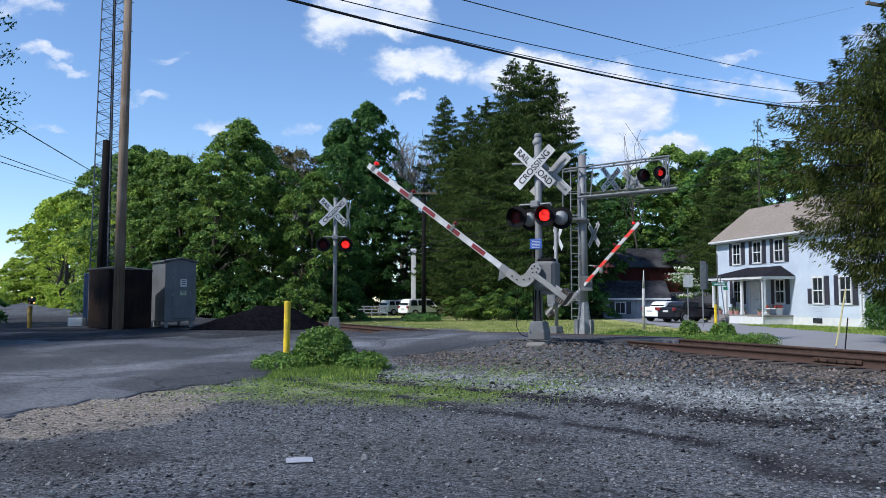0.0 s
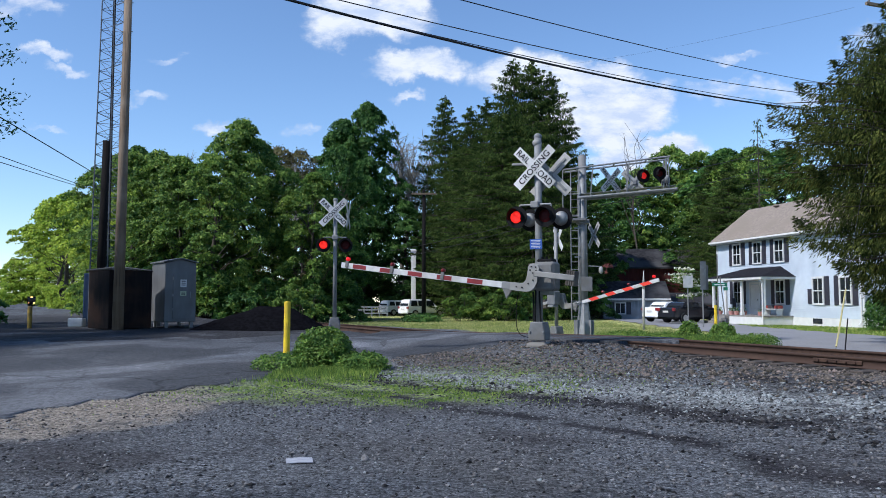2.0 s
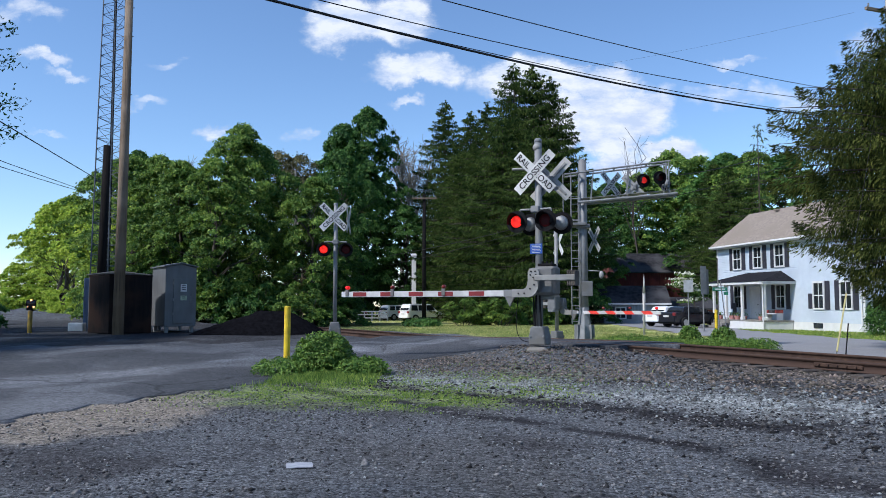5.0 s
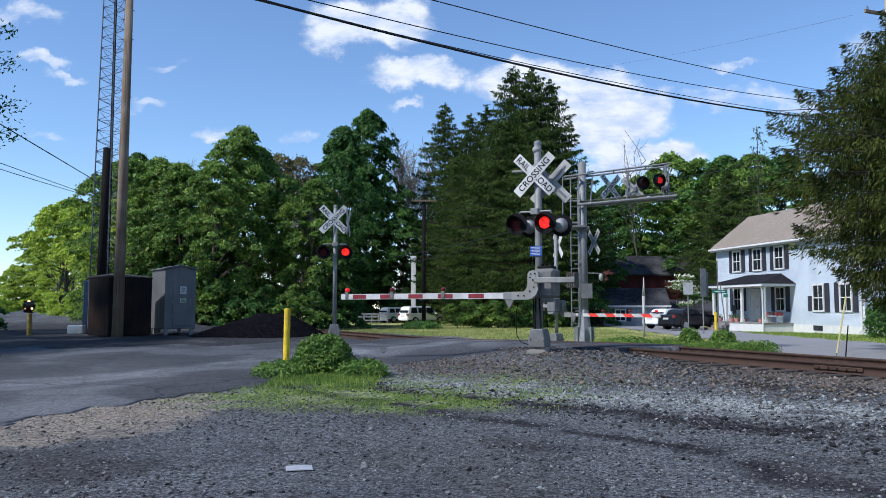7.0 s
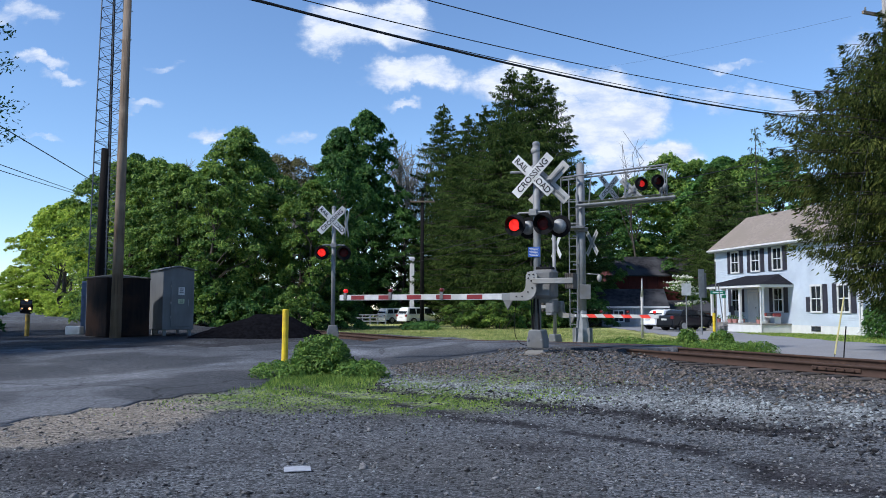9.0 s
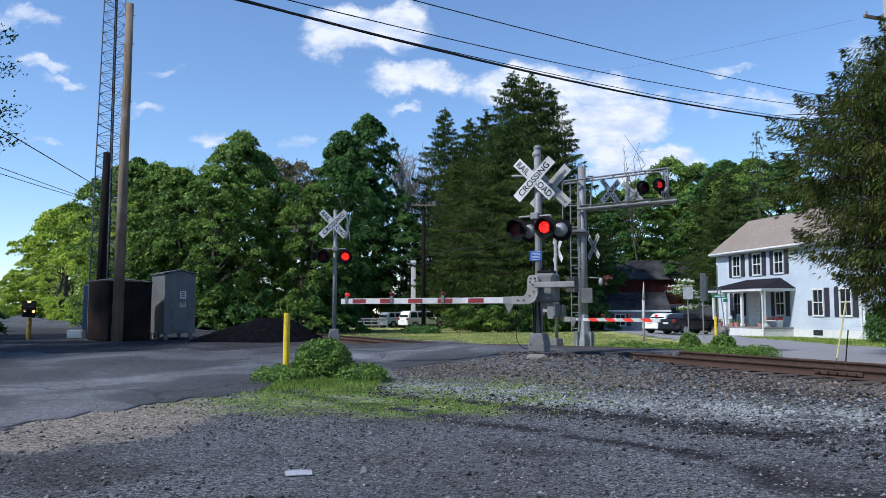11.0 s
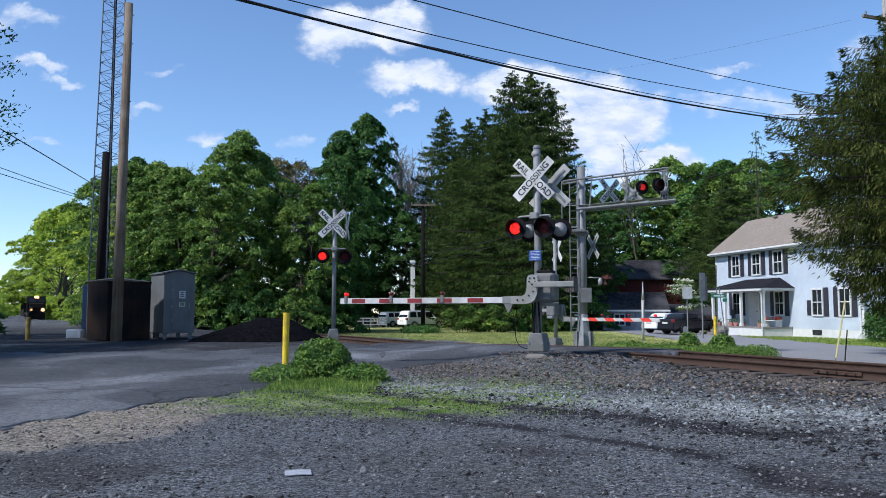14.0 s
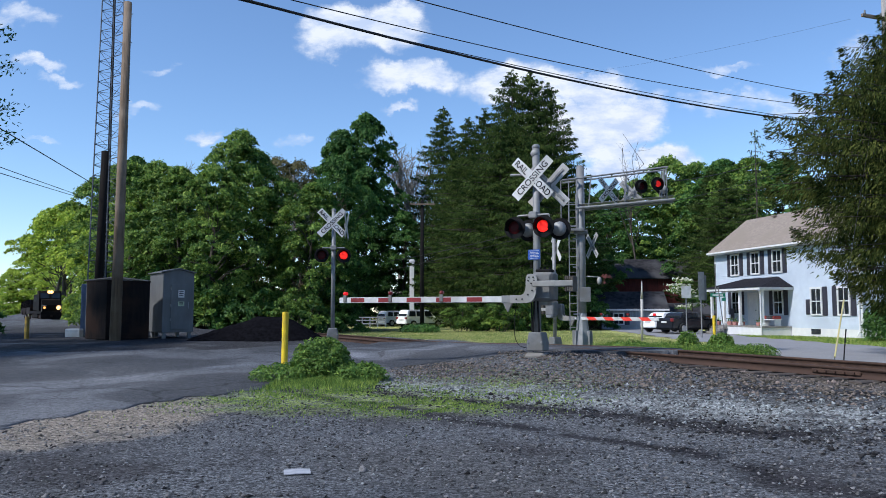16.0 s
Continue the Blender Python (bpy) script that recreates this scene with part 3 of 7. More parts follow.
def crown_points(pads, per, rng, axis=(0, 0)):
    """Leaves on many small bough pads: shallow domes, drooping at their rims."""
    c = np.array([p[0] for p in pads])
    r = np.array([p[1] for p in pads])
    k = np.maximum(8, (per * (r / r.mean()) ** 1.6).astype(int))
    i = np.repeat(np.arange(len(c)), k)
    n = len(i)
    a = rng.uniform(0, 2 * math.pi, n)
    q = np.sqrt(rng.uniform(0, 1, n)) * rng.uniform(0.8, 1.2, n)
    # finger-like outline of each pad
    ph = rng.uniform(0, 6.28, len(c))[i]
    q *= 0.82 + 0.22 * np.sin(5 * a + ph) + 0.12 * np.sin(9 * a + 2 * ph)
    out = c[:, :2] - np.array(axis)
    out = out / (np.linalg.norm(out, axis=1, keepdims=True) + 0.3)
    x, y = np.cos(a) * q, np.sin(a) * q
    tilt = x * out[i, 0] + y * out[i, 1]
    z = 0.42 * (1 - q ** 2) - 0.30 * tilt + rng.normal(size=n) * 0.13
    pos = c[i] + np.stack([x, y, z], -1) * r[i][:, None]
    nrm = np.stack([x * 0.5 + out[i, 0] * 0.45, y * 0.5 + out[i, 1] * 0.45, np.full(n, 0.75)], -1)
    return pos, nrm


def limb(bm, a, b, r0, r1, rng, n=3, sides=6):
    """A bent limb from a to b."""
    a, b = Vector(a), Vector(b)
    pts = [a.lerp(b, i / n) + (Vector(rng.normal(size=3)) * (b - a).length * 0.05 if 0 < i < n else Vector()) for i in range(n + 1)]
    for i in range(n):
        tube(bm, pts[i], pts[i + 1], r0 + (r1 - r0) * i / n, r0 + (r1 - r0) * (i + 1) / n, sides, False)


def broadleaf(h, w, seed, leaf, pads=230, per=120, size=0.19, low=0.05, label="leafy green broadleaf tree", spread=(0.045, 0.10), hollow=0.45):
    rng = np.random.default_rng(seed)
    t = thing("tree", Matrix(), label, "tree")
    ph = rng.uniform(0, 6.28, 6)

    def reach(u, a):
        k = math.sin(math.pi * min(1, (u - low + 0.12) / (1.12 - low))) ** 0.7
        return k * (1 + 0.16 * math.sin(2 * a + ph[0] + 5 * u) + 0.13 * math.sin(3 * a + ph[1] - 9 * u) + 0.12 * math.sin(17 * u + ph[2] + a))

    boughs = []
    for i in range(pads):
        u = low + 0.04 + (0.95 - low) * rng.uniform() ** 0.85
        a = rng.uniform(0, 2 * math.pi)
        rr = w * 0.5 * reach(u, a) * (hollow + (1 - hollow) * rng.uniform() ** 0.6)
        boughs.append(((rr * math.cos(a), rr * math.sin(a), h * u), w * rng.uniform(*spread)))
    # leading shoots break the outline
    for i in range(max(6, pads // 14)):
        a, u = rng.uniform(0, 2 * math.pi), rng.uniform(0.62, 0.97)
        rr = w * 0.5 * reach(u, a) * rng.uniform(0.95, 1.12)
        boughs.append(((rr * math.cos(a), rr * math.sin(a), h * (u + 0.03)), w * rng.uniform(0.02, 0.045)))
    boughs.append(((rng.normal() * w * 0.04, 0, h * 0.98), w * 0.05))
    bm = B()
    limb(bm, (0, 0, -0.3), (0, 0, h * 0.6), w * 0.03 + 0.05, w * 0.014, rng, 4, 8)
    for c, r in boughs[:30]:
        limb(bm, (0, 0, max(h * 0.15, c[2] - h * rng.uniform(0.12, 0.3))) if c[2] < h * 0.8 else (0, 0, h * 0.58), c, w * 0.007, 0.010, rng, 3, 4)
    part("trunk", bm, M_BARK, t, smooth=True)
    pos, nrm = crown_points(boughs, per, rng)
    v, f = leaf_quads(pos, nrm, size, rng, 0.75, 1.35, 0.62)
    cr = new("crown", np_mesh("crown", v, f, leaf))
    cr.parent = t
    return t


def cone_profile(u):
    return float(np.interp(u, [0.03, 0.25, 0.40, 0.55, 0.68, 0.85, 0.95, 1.0], [0.85, 1.0, 0.92, 0.76, 0.60, 0.34, 0.13, 0.015]))


def conifer(h, w, seed, needle, label="tall dark green spruce", whorl=0.48, boughs=7, low=0.03, dens=26, size=0.42, thin=0.10, droop=0.34, profile=cone_profile, rise=0.25, hang=0.1):
    """Whorls of drooping boughs hung with narrow sprays."""
    rng = np.random.default_rng(seed)
    t = thing("tree", Matrix(), label, "tree")
    bm = B()
    tube(bm, (0, 0, -0.3), (0, 0, h * 0.985), w * 0.018 + 0.05, 0.015, 8, False)
    V_ = []
    zt = h * low
    while zt < h * 0.985:
        u = zt / h
        R = w * 0.5 * profile(u)
        k = max(4, int(boughs * (0.55 + 0.6 * min(1, R / (w * 0.3)))))
        a0 = rng.uniform(0, 6.28)
        for j in range(k):
            a = a0 + 2 * math.pi * (j + rng.uniform(-0.35, 0.35)) / k
            r = max(0.12, R * (rng.uniform(0.80, 1.12) if rng.uniform() < 0.8 else rng.uniform(0.45, 0.8)))
            tip = zt + rng.uniform(-0.8, 0.8) * whorl
            base = min(tip + (droop * (1 - u) - 0.10 * u) * r, h * 0.985)
            d = np.array([math.cos(a), math.sin(a), 0.0])
            side = np.array([-d[1], d[0], 0.0])

            def curve(s):
                drop = (tip - base) * s ** 0.9 - 0.16 * r * np.sin(s * math.pi) * (1 - u) + 0.10 * r * np.maximum(0, s - 0.75) ** 1.0
                return np.array([0, 0, base]) + d * (r * s)[:, None] + np.stack([0 * s, 0 * s, drop], -1)

            if r > 0.9:
                q = curve(np.array([0.0, 0.45, 0.97]))
                for m0 in (0, 1):
                    tube(bm, tuple(q[m0]), tuple(q[m0 + 1]), (0.012 * r + 0.012) * (1 - 0.5 * m0), (0.012 * r + 0.012) * (0.5 - 0.42 * m0), 4, False)
            m = max(7, int(r * dens))
            s = 1 - rng.uniform(0, 1, m) ** 1.25 * 0.88
            p = curve(s)
            # side shoots fan out from the bough, widest in its middle
            off = rng.normal(size=m) * 0.17 * r * np.sin(np.clip(s * 0.9 + 0.12, 0, 1) * math.pi) ** 0.7 + rng.normal(size=m) * 0.03
            p = p + side * off[:, None]
            p[:, 2] -= np.abs(off) * 0.25 + np.abs(rng.normal(size=m)) * hang * min(1.0, r)
            L_ = size * rng.uniform(0.5, 1.35, m) * np.where(s > 0.9, 0.8, 1.0)
            dn = np.stack([rng.normal(size=m) * 0.15, rng.normal(size=m) * 0.15, -np.ones(m)], -1)
            fwd = d * (rise + 2.2 * np.maximum(0, s - 0.7))[:, None] + side * (np.sign(off) * 0.28)[:, None]
            tipv = dn * (1 - 0.75 * np.maximum(0, s - 0.82) / 0.18)[:, None] + fwd
            tipv /= np.linalg.norm(tipv, axis=1, keepdims=True)
            b = rng.normal(size=(m, 3))
            b -= tipv * (b * tipv).sum(1, keepdims=True)
            b /= np.linalg.norm(b, axis=1, keepdims=True)
            b *= (thin * rng.uniform(0.6, 1.4, m))[:, None]
            V_.append(np.stack([p - b - tipv * L_[:, None] * 0.12, p + tipv * L_[:, None], p + b], 1).reshape(-1, 3))
        zt += whorl * rng.uniform(0.8, 1.2) * (0.55 + 0.45 * min(1, (1 - u) * 3))
    part("trunk", bm, M_BARK, t, smooth=True)
    v = np.concatenate(V_)
    cr = new("crown", np_mesh("crown", v, np.arange(len(v)).reshape(-1, 3), needle))
    cr.parent = t
    return t


def bare_tree(h, w, seed, material, label="leafless pale-barked tree in the wood", parts=130, thick=1.0):
    rng = np.random.default_rng(seed)
    t = thing("tree", Matrix(), label, "tree")
    bm = B()
    limb(bm, (0, 0, -0.3), (0, 0, h * 0.6), 0.14 * thick, 0.07 * thick, rng, 4, 6)
    tips = []
    for i in range(9):
        a = rng.uniform(0, 6.28)
        e = np.array([math.cos(a) * w * 0.3 * rng.uniform(0.3, 1), math.sin(a) * w * 0.3 * rng.uniform(0.3, 1), h * rng.uniform(0.75, 1.0)])
        s = np.array([0, 0, h * rng.uniform(0.3, 0.6)])
        limb(bm, s, e, 0.06 * thick, 0.02 * thick, rng, 4, 4)
        tips.append((s, e))
    for i in range(parts):
        s, e = tips[rng.integers(len(tips))]
        p = s + (e - s) * rng.uniform(0.35, 1.0)
        d = rng.normal(size=3) * np.array([1, 1, 0.6]) + np.array([0, 0, 0.9])
        limb(bm, p, p + d * w * 0.11, 0.022 * thick, 0.007 * thick, rng, 2, 3)
    part("trunk", bm, material, t)
    return t


def plant_at(src, x, y, rz=0.0, s=1.0, first=False, label="", dz=-0.1):
    m = pose(x, y, lz(x, y) + dz, 0, 0, rz)
    ob = src if first else copy_thing(src, m)
    ob.matrix_world = m
    ob.scale = (s, s, s) if isinstance(s, (int, float)) else s
    if label:
        tagged(ob, label)
    return ob


TB = [broadleaf(15, 10, 11, M_LEAF_A), broadleaf(16, 9, 12, M_LEAF_B, 270, 125, label="dense dark green broadleaf tree"),
      broadleaf(14, 11, 13, M_LEAF_Y, 200, 110, 0.21, label="sunlit yellow-green broadleaf tree"),
      broadleaf(14, 9, 14, M_LEAF_O, 210, 55, 0.14, label="olive brown tree just coming into leaf", hollow=0.3),
      broadleaf(15, 9, 15, M_LEAF_A, 190, 150, spread=(0.05, 0.12)),
      broadleaf(20, 15, 16, M_LEAF_Y, 200, 100, 0.36, low=0.38, label="tall sunlit yellow-green tree over the railway")]
used = set()


def tree(k, bearing, d, rz, top, w=1.0):
    """A broadleaf with its top at a height."""
    base = TB[k]
    h = (15, 16, 14, 14, 15, 20)[k] * 1.0
    s = (top - lz(bearing * d, d)) / h
    plant_at(base, bearing * d, d, rz, (s * w, s * w, s), first=k not in used)
    used.add(k)


# row behind the railway, from the far curve to the crossing
for k, b, d, rz, top, w in [
        (5, -0.487, 150, 10, 22.0, 1.0), (5, -0.498, 176, 80, 24.0, 0.8), (2, -0.512, 428, 90, 31, 1.0), (2, -0.536, 434, 190, 33, 1.0), (2, -0.558, 430, 20, 24, 1.0), (2, -0.405, 86, 200, 14.0, 1.1), (2, -0.405, 120, 140, 19, 1.0), (5, -0.455, 122, 200, 18.0, 0.8), (2, -0.48, 400, 60, 26, 1.4), (2, -0.52, 442, 220, 24, 1.8),
        (2, -0.40, 76, 300, 12.8, 1.0), (4, -0.425, 80, 30, 16.5, 1.0), (0, -0.405, 66, 120, 14.2, 0.9), (1, -0.40, 84, 10, 18.2, 0.9), (0, -0.37, 62, 220, 13.4, 1.0), (4, -0.345, 60, 190, 12.6, 1.0),
        (1, -0.33, 74, 50, 14.5, 1.0), (0, -0.268, 62, 20, 16.0, 0.85), (4, -0.245, 64, 90, 14.8, 1.0), (0, -0.295, 56, 150, 12.0, 1.0), (3, -0.215, 84, 150, 18.2, 1.0), (3, -0.19, 86, 15, 18.2, 1.0),
        (4, -0.17, 58, 250, 11.0, 0.9), (1, -0.132, 92, 100, 23.0, 0.78), (1, -0.100, 94, 180, 25.6, 0.76), (1, -0.135, 66, 320, 14.8, 0.8), (1, -0.105, 91, 60, 18.5, 0.8), (1, -0.050, 90, 240, 13.0, 1.0),
        (1, 0.22, 108, 40, 18.6, 1.1), (0, 0.26, 110, 130, 20.0, 1.1), (0, 0.30, 114, 220, 24.0, 1.0), (4, 0.335, 112, 310, 22.8, 1.0), (1, 0.185, 90, 10, 15.5, 1.0), 
        (1, 0.37, 92, 170, 19.5, 1.2), (4, 0.41, 84, 30, 18.0, 1.2), (1, 0.45, 82, 90, 17.5, 1.2), (1, 0.165, 84, 75, 12.5, 0.9)]:
    tree(k, b, d, rz, top, w)
CF = [conifer(24, 13, 21, M_NEEDLE, whorl=0.42, boughs=5, dens=64, size=0.30, thin=0.038, droop=0.45, hang=0.09), conifer(22, 10, 22, M_NEEDLE, whorl=0.42, boughs=5, dens=60, size=0.30, thin=0.038, droop=0.45, hang=0.09),
      conifer(20, 7, 23, M_NEEDLE, "thin feathery conifer showing sky between its boughs", whorl=0.75, boughs=5, dens=9, size=0.34, thin=0.05, droop=0.1)]
cused = set()
for k, b, d, rz, top, w in [(0, 0.1185, 74, 10, 25.6, 1.05), (0, 0.094, 73, 130, 25.2, 1.05), (0, 0.141, 75, 250, 24.6, 1.0), (1, 0.0025, 96, 30, 27.9, 0.95), (1, 0.036, 84, 80, 23.4, 1.15), (0, 0.058, 82, 200, 23.9, 0.95),
                            (1, 0.022, 90, 150, 21.0, 1.2), (1, 0.375, 78, 200, 16.0, 1.25), (2, 0.415, 70, 20, 18.6, 1.1), (1, 0.118, 66, 160, 17.0, 1.3), (1, 0.078, 70, 40, 19.5, 1.3), (1, 0.045, 76, 290, 15.5, 1.4), (1, 0.355, 84, 330, 17.5, 1.2), (1, 0.158, 73, 310, 15.0, 1.2)]:
    h = (24, 22, 20)[k]
    s = (top - lz(b * d, d)) / h
    plant_at(CF[k], b * d, d, rz, (s * w, s * w, s), first=k not in cused)
    cused.add(k)
BT = bare_tree(17, 7, 31, M_PALEBARK, parts=420, thick=1.7)
plant_at(BT, -0.048 * 104, 104, 0, 1.48, first=True)
plant_at(BT, -0.034 * 99, 99, 100, 1.36)
plant_at(BT, -0.343 * 84, 84, 200, 1.06)
plant_at(BT, -0.195 * 78, 78, 60, 0.93)
plant_at(BT, -0.17 * 64, 64, 20, 0.66)
DT = bare_tree(22, 5, 33, M_BARK, "leafless dead tree against the sky", 60, 0.9)
plant_at(DT, 0.250 * 100, 100, 0, 1.18, first=True)
# big drooping spruce over the house, and the near broadleaf whose twigs hang into view
def spruce_profile(u):
    return float(np.interp(u, [0.10, 0.20, 0.31, 0.44, 0.56, 0.62, 0.725, 0.86, 1.0], [0.26, 0.60, 0.86, 1.0, 1.03, 0.97, 0.62, 0.33, 0.02]))


NS = conifer(14.2, 10.8, 41, M_NEEDLE_NEAR, "large drooping spruce beside the house", whorl=0.27, boughs=9, low=0.12, dens=125, size=0.17, thin=0.024, droop=0.5, profile=spruce_profile, rise=0.28, hang=0.22)
plant_at(NS, 17.3, 26.5, 40, 1.0, first=True)
# unseen broadleaf trees added for shade; one sapling's limb reaches over the lot
NT = broadleaf(15, 8.0, 47, M_LEAF_A, 120, 70, 0.30, low=0.16, label="tall leafy tree out of view, added for its shade")
plant_at(NT, -12.6, -3.5, 250, 1.05, first=True)
plant_at(NT, -13.2, -10.0, 70, 1.0)
# more unseen trees, set so their shade falls on the cabinets and ground
for x, y, rz, sc in ((-24.5, 20.5, 10, 1.15), (-29.5, 29.0, 130, 1.2), (-35, 37, 220, 1.25), (-27, 14.5, 300, 1.2)):
    plant_at(NT, x, y, rz, sc)
ET = broadleaf(3.5, 2.2, 48, M_LEAF_A, 90, 60, 0.05, low=0.3, label="small leafy sapling with a limb over the road edge")
plant_at(ET, -3.95, 3.2, 0, 1.0, first=True)
rng_ = np.random.default_rng(49)
bm = B()
tw = []
for tip in ((2.02, 0.13, 2.72), (2.05, 0.10, 2.52), (2.03, 0.14, 2.40), (2.00, 0.12, 2.86)):
    limb(bm, (0.6, 0.05, tip[2] - 0.3), tip, 0.008, 0.0015, rng_, 4, 5)
    for u in np.linspace(0.84, 1.02, 8):
        tw.append(np.array((0.6, 0.05, tip[2] - 0.3)) * (1 - u) + np.array(tip) * u)
part("twig", bm, M_BARK, ET)
tp = np.repeat(np.array(tw), 26, 0) + rng_.normal(size=(len(tw) * 26, 3)) * np.array([0.016, 0.04, 0.022])
v, f = leaf_quads(tp, np.tile([0.1, -0.4, 0.7], (len(tp), 1)), 0.012, rng_, 0.8, 1.7, 0.55)
ob = new("leaf_spray", np_mesh("leaf_spray", v, f, M_LEAF_B))
ob.parent = ET


def shrub(h, w, seed, leaf, per=115, size=0.17, label="dense green shrub under the trees"):
    rng = np.random.default_rng(seed)
    t = thing("shrub", Matrix(), label, "shrub", "shrubs under the trees")
    pads = []
    for _ in range(46):
        a, q = rng.uniform(0, 6.28), rng.uniform() ** 0.5
        pads.append(((math.cos(a) * q * w * 0.46, math.sin(a) * q * w * 0.46, h * rng.uniform(0.08, 0.95) * (1 - 0.6 * q * q)), w * rng.uniform(0.06, 0.13)))
    bm = B()
    for c, r in pads[:16]:
        limb(bm, (c[0] * 0.2, c[1] * 0.2, -0.2), c, 0.04, 0.012, rng, 2, 4)
    part("stem", bm, M_BARK, t)
    pos, nrm = crown_points(pads, per, rng)
    pos[:, 2] = np.abs(pos[:, 2])
    v, f = leaf_quads(pos, nrm, size, rng)
    ob = new("foliage", np_mesh("foliage", v, f, leaf))
    ob.parent = t
    return t


SH = [shrub(4.2, 5.0, 51, M_LEAF_A), shrub(3.6, 5.5, 52, M_LEAF_B), shrub(4.0, 5.0, 53, M_LEAF_Y, label="sunlit yellow-green shrub by the railway")]
sused = set()
for k, b, d, rz, sc in [(2, -0.46, 112, 0, 1.4), (2, -0.43, 84, 60, 1.1), (0, -0.437, 70, 200, 1.2), (2, -0.468, 135, 90, 1.6), (2, -0.484, 150, 10, 1.7), (0, -0.455, 100, 30, 1.4), (2, -0.585, 300, 130, 3.6), (2, -0.478, 165, 200, 2.2), (2, -0.495, 205, 80, 2.4), (2, -0.505, 420, 0, 5.0), (2, -0.53, 424, 90, 5.0), (2, -0.555, 422, 40, 5.0),
                        (0, -0.42, 64, 20, 1.2), (1, -0.39, 60, 80, 1.3), (1, -0.355, 57, 150, 1.3), (0, -0.325, 55, 240, 1.2), (1, -0.30, 55, 300, 1.1), (0, -0.275, 54, 30, 1.0),
                        (1, -0.245, 54, 100, 1.0), (0, -0.215, 55, 170, 1.0), (0, -0.185, 52, 260, 0.85), (1, -0.15, 57, 20, 1.1), (1, -0.138, 60, 140, 0.9), (1, -0.09, 93, 210, 1.4), (1, -0.38, 98, 20, 2.3), (1, -0.33, 100, 90, 2.4), (1, -0.275, 100, 170, 2.4), (1, -0.22, 102, 250, 2.5), (1, -0.165, 104, 330, 2.4),
                        (0, 0.025, 60, 0, 0.7), (0, 0.05, 61, 75, 0.75), (0, 0.075, 60, 160, 0.7), (1, 0.1, 62, 220, 0.8), (0, 0.125, 63, 290, 0.8), (1, 0.15, 66, 40, 1.0), (1, 0.18, 68, 120, 1.2), (1, 0.188, 76, 10, 1.1),
                        (1, 0.36, 78, 60, 1.2), (0, -0.66, 52, 30, 1.2), (1, -0.65, 42, 100, 1.3), (0, 0.0, 96, 50, 1.6), (1, -0.03, 98, 160, 1.8), (1, 0.335, 80, 260, 1.2), (1, 0.30, 104, 200, 1.8), (1, 0.25, 104, 20, 1.8)]:
    plant_at(SH[k], b * d, d, rz, (sc, sc, sc * 0.95), first=k not in sused, dz=-0.05)
    sused.add(k)


# ---- house ----
HU, HN = Vector((-0.209, 0.978, 0)), Vector((-0.978, -0.209, 0))     # along the long wall, and out of it
HOUSE = Matrix(((HU.x, -HN.x, 0, 24.1), (HU.y, -HN.y, 0, 44.0), (0, 0, 1, -0.1), (0, 0, 0, 1)))   # local x along the wall, y into the house
HL, HW, HE, HR = 14.9, 6.0, 5.95, 8.35
house = thing("house", HOUSE, "two-storey pale blue clapboard house with dark shutters", "house")


def house_box(name, c, s, material, parent=None, bev=0.0, label=""):
    bm = B()
    box(bm, c, s, bev)
    return part(name, bm, material, parent or house, label)


def clapboards(x0, x1, z0, z1, y, pitch=0.125):
    """Overlapping boards as one stepped skin in front of y."""
    bm = B()
    n = int((z1 - z0) / pitch)
    for i in range(n):
        za, zb = z0 + i * (z1 - z0) / n, z0 + (i + 1) * (z1 - z0) / n
        v = [bm.verts.new(p) for p in ((x0, y - 0.022, za), (x1, y - 0.022, za), (x1, y - 0.004, zb), (x0, y - 0.004, zb), (x0, y, za), (x1, y, za))]
        bm.faces.new((v[0], v[1], v[2], v[3]))
        bm.faces.new((v[4], v[5], v[1], v[0]))
    return bm


bm = B()
box(bm, (HL / 2, HW / 2, HE / 2 + 0.25), (HL, HW, HE - 0.5))
prism(bm, [(0, HE), (HW, HE), (HW / 2, HR)], 0, HL, Matrix.Rotation(radians(90), 4, "Z") @ Matrix.Rotation(0, 4, "X") @ Matrix.Diagonal((1, -1, 1, 1)))
part("wall", bm, M_SIDING, house)
part("siding", clapboards(0, HL, 0.5, HE - 0.05, 0.0), M_SIDING, house)
house_box("foundation", (HL / 2, HW / 2, 0.2), (HL + 0.02, HW + 0.02, 0.62), M_TRIM)
for e in (0.0, HL):
    house_box("corner_board", (e, -0.02, (HE + 0.5) / 2), (0.14, 0.06, HE - 0.5), M_TRIM)
bm = B()
for sgn in (0, 1):
    pts = [(-0.45, HE - 0.12), (HW / 2, HR + 0.12), (HW / 2, HR + 0.26), (-0.45, HE + 0.04)]
    if sgn:
        pts = [(HW - a, b) for a, b in pts][::-1]
    prism(bm, pts, -0.35, HL + 0.35, Matrix.Rotation(radians(90), 4, "Z") @ Matrix.Diagonal((1, -1, 1, 1)))
part("roof", bm, M_ROOF, house)
house_box("gutter", (HL / 2, -0.50, HE - 0.06), (HL + 0.7, 0.12, 0.13), M_TRIM, bev=0.02)
house_box("fascia", (HL / 2, -0.36, HE - 0.12), (HL + 0.6, 0.16, 0.16), M_TRIM)
house_box("roof_vent", (11.3, 2.6, HR + 0.12), (0.4, 0.3, 0.14), M_ROOF, bev=0.03)


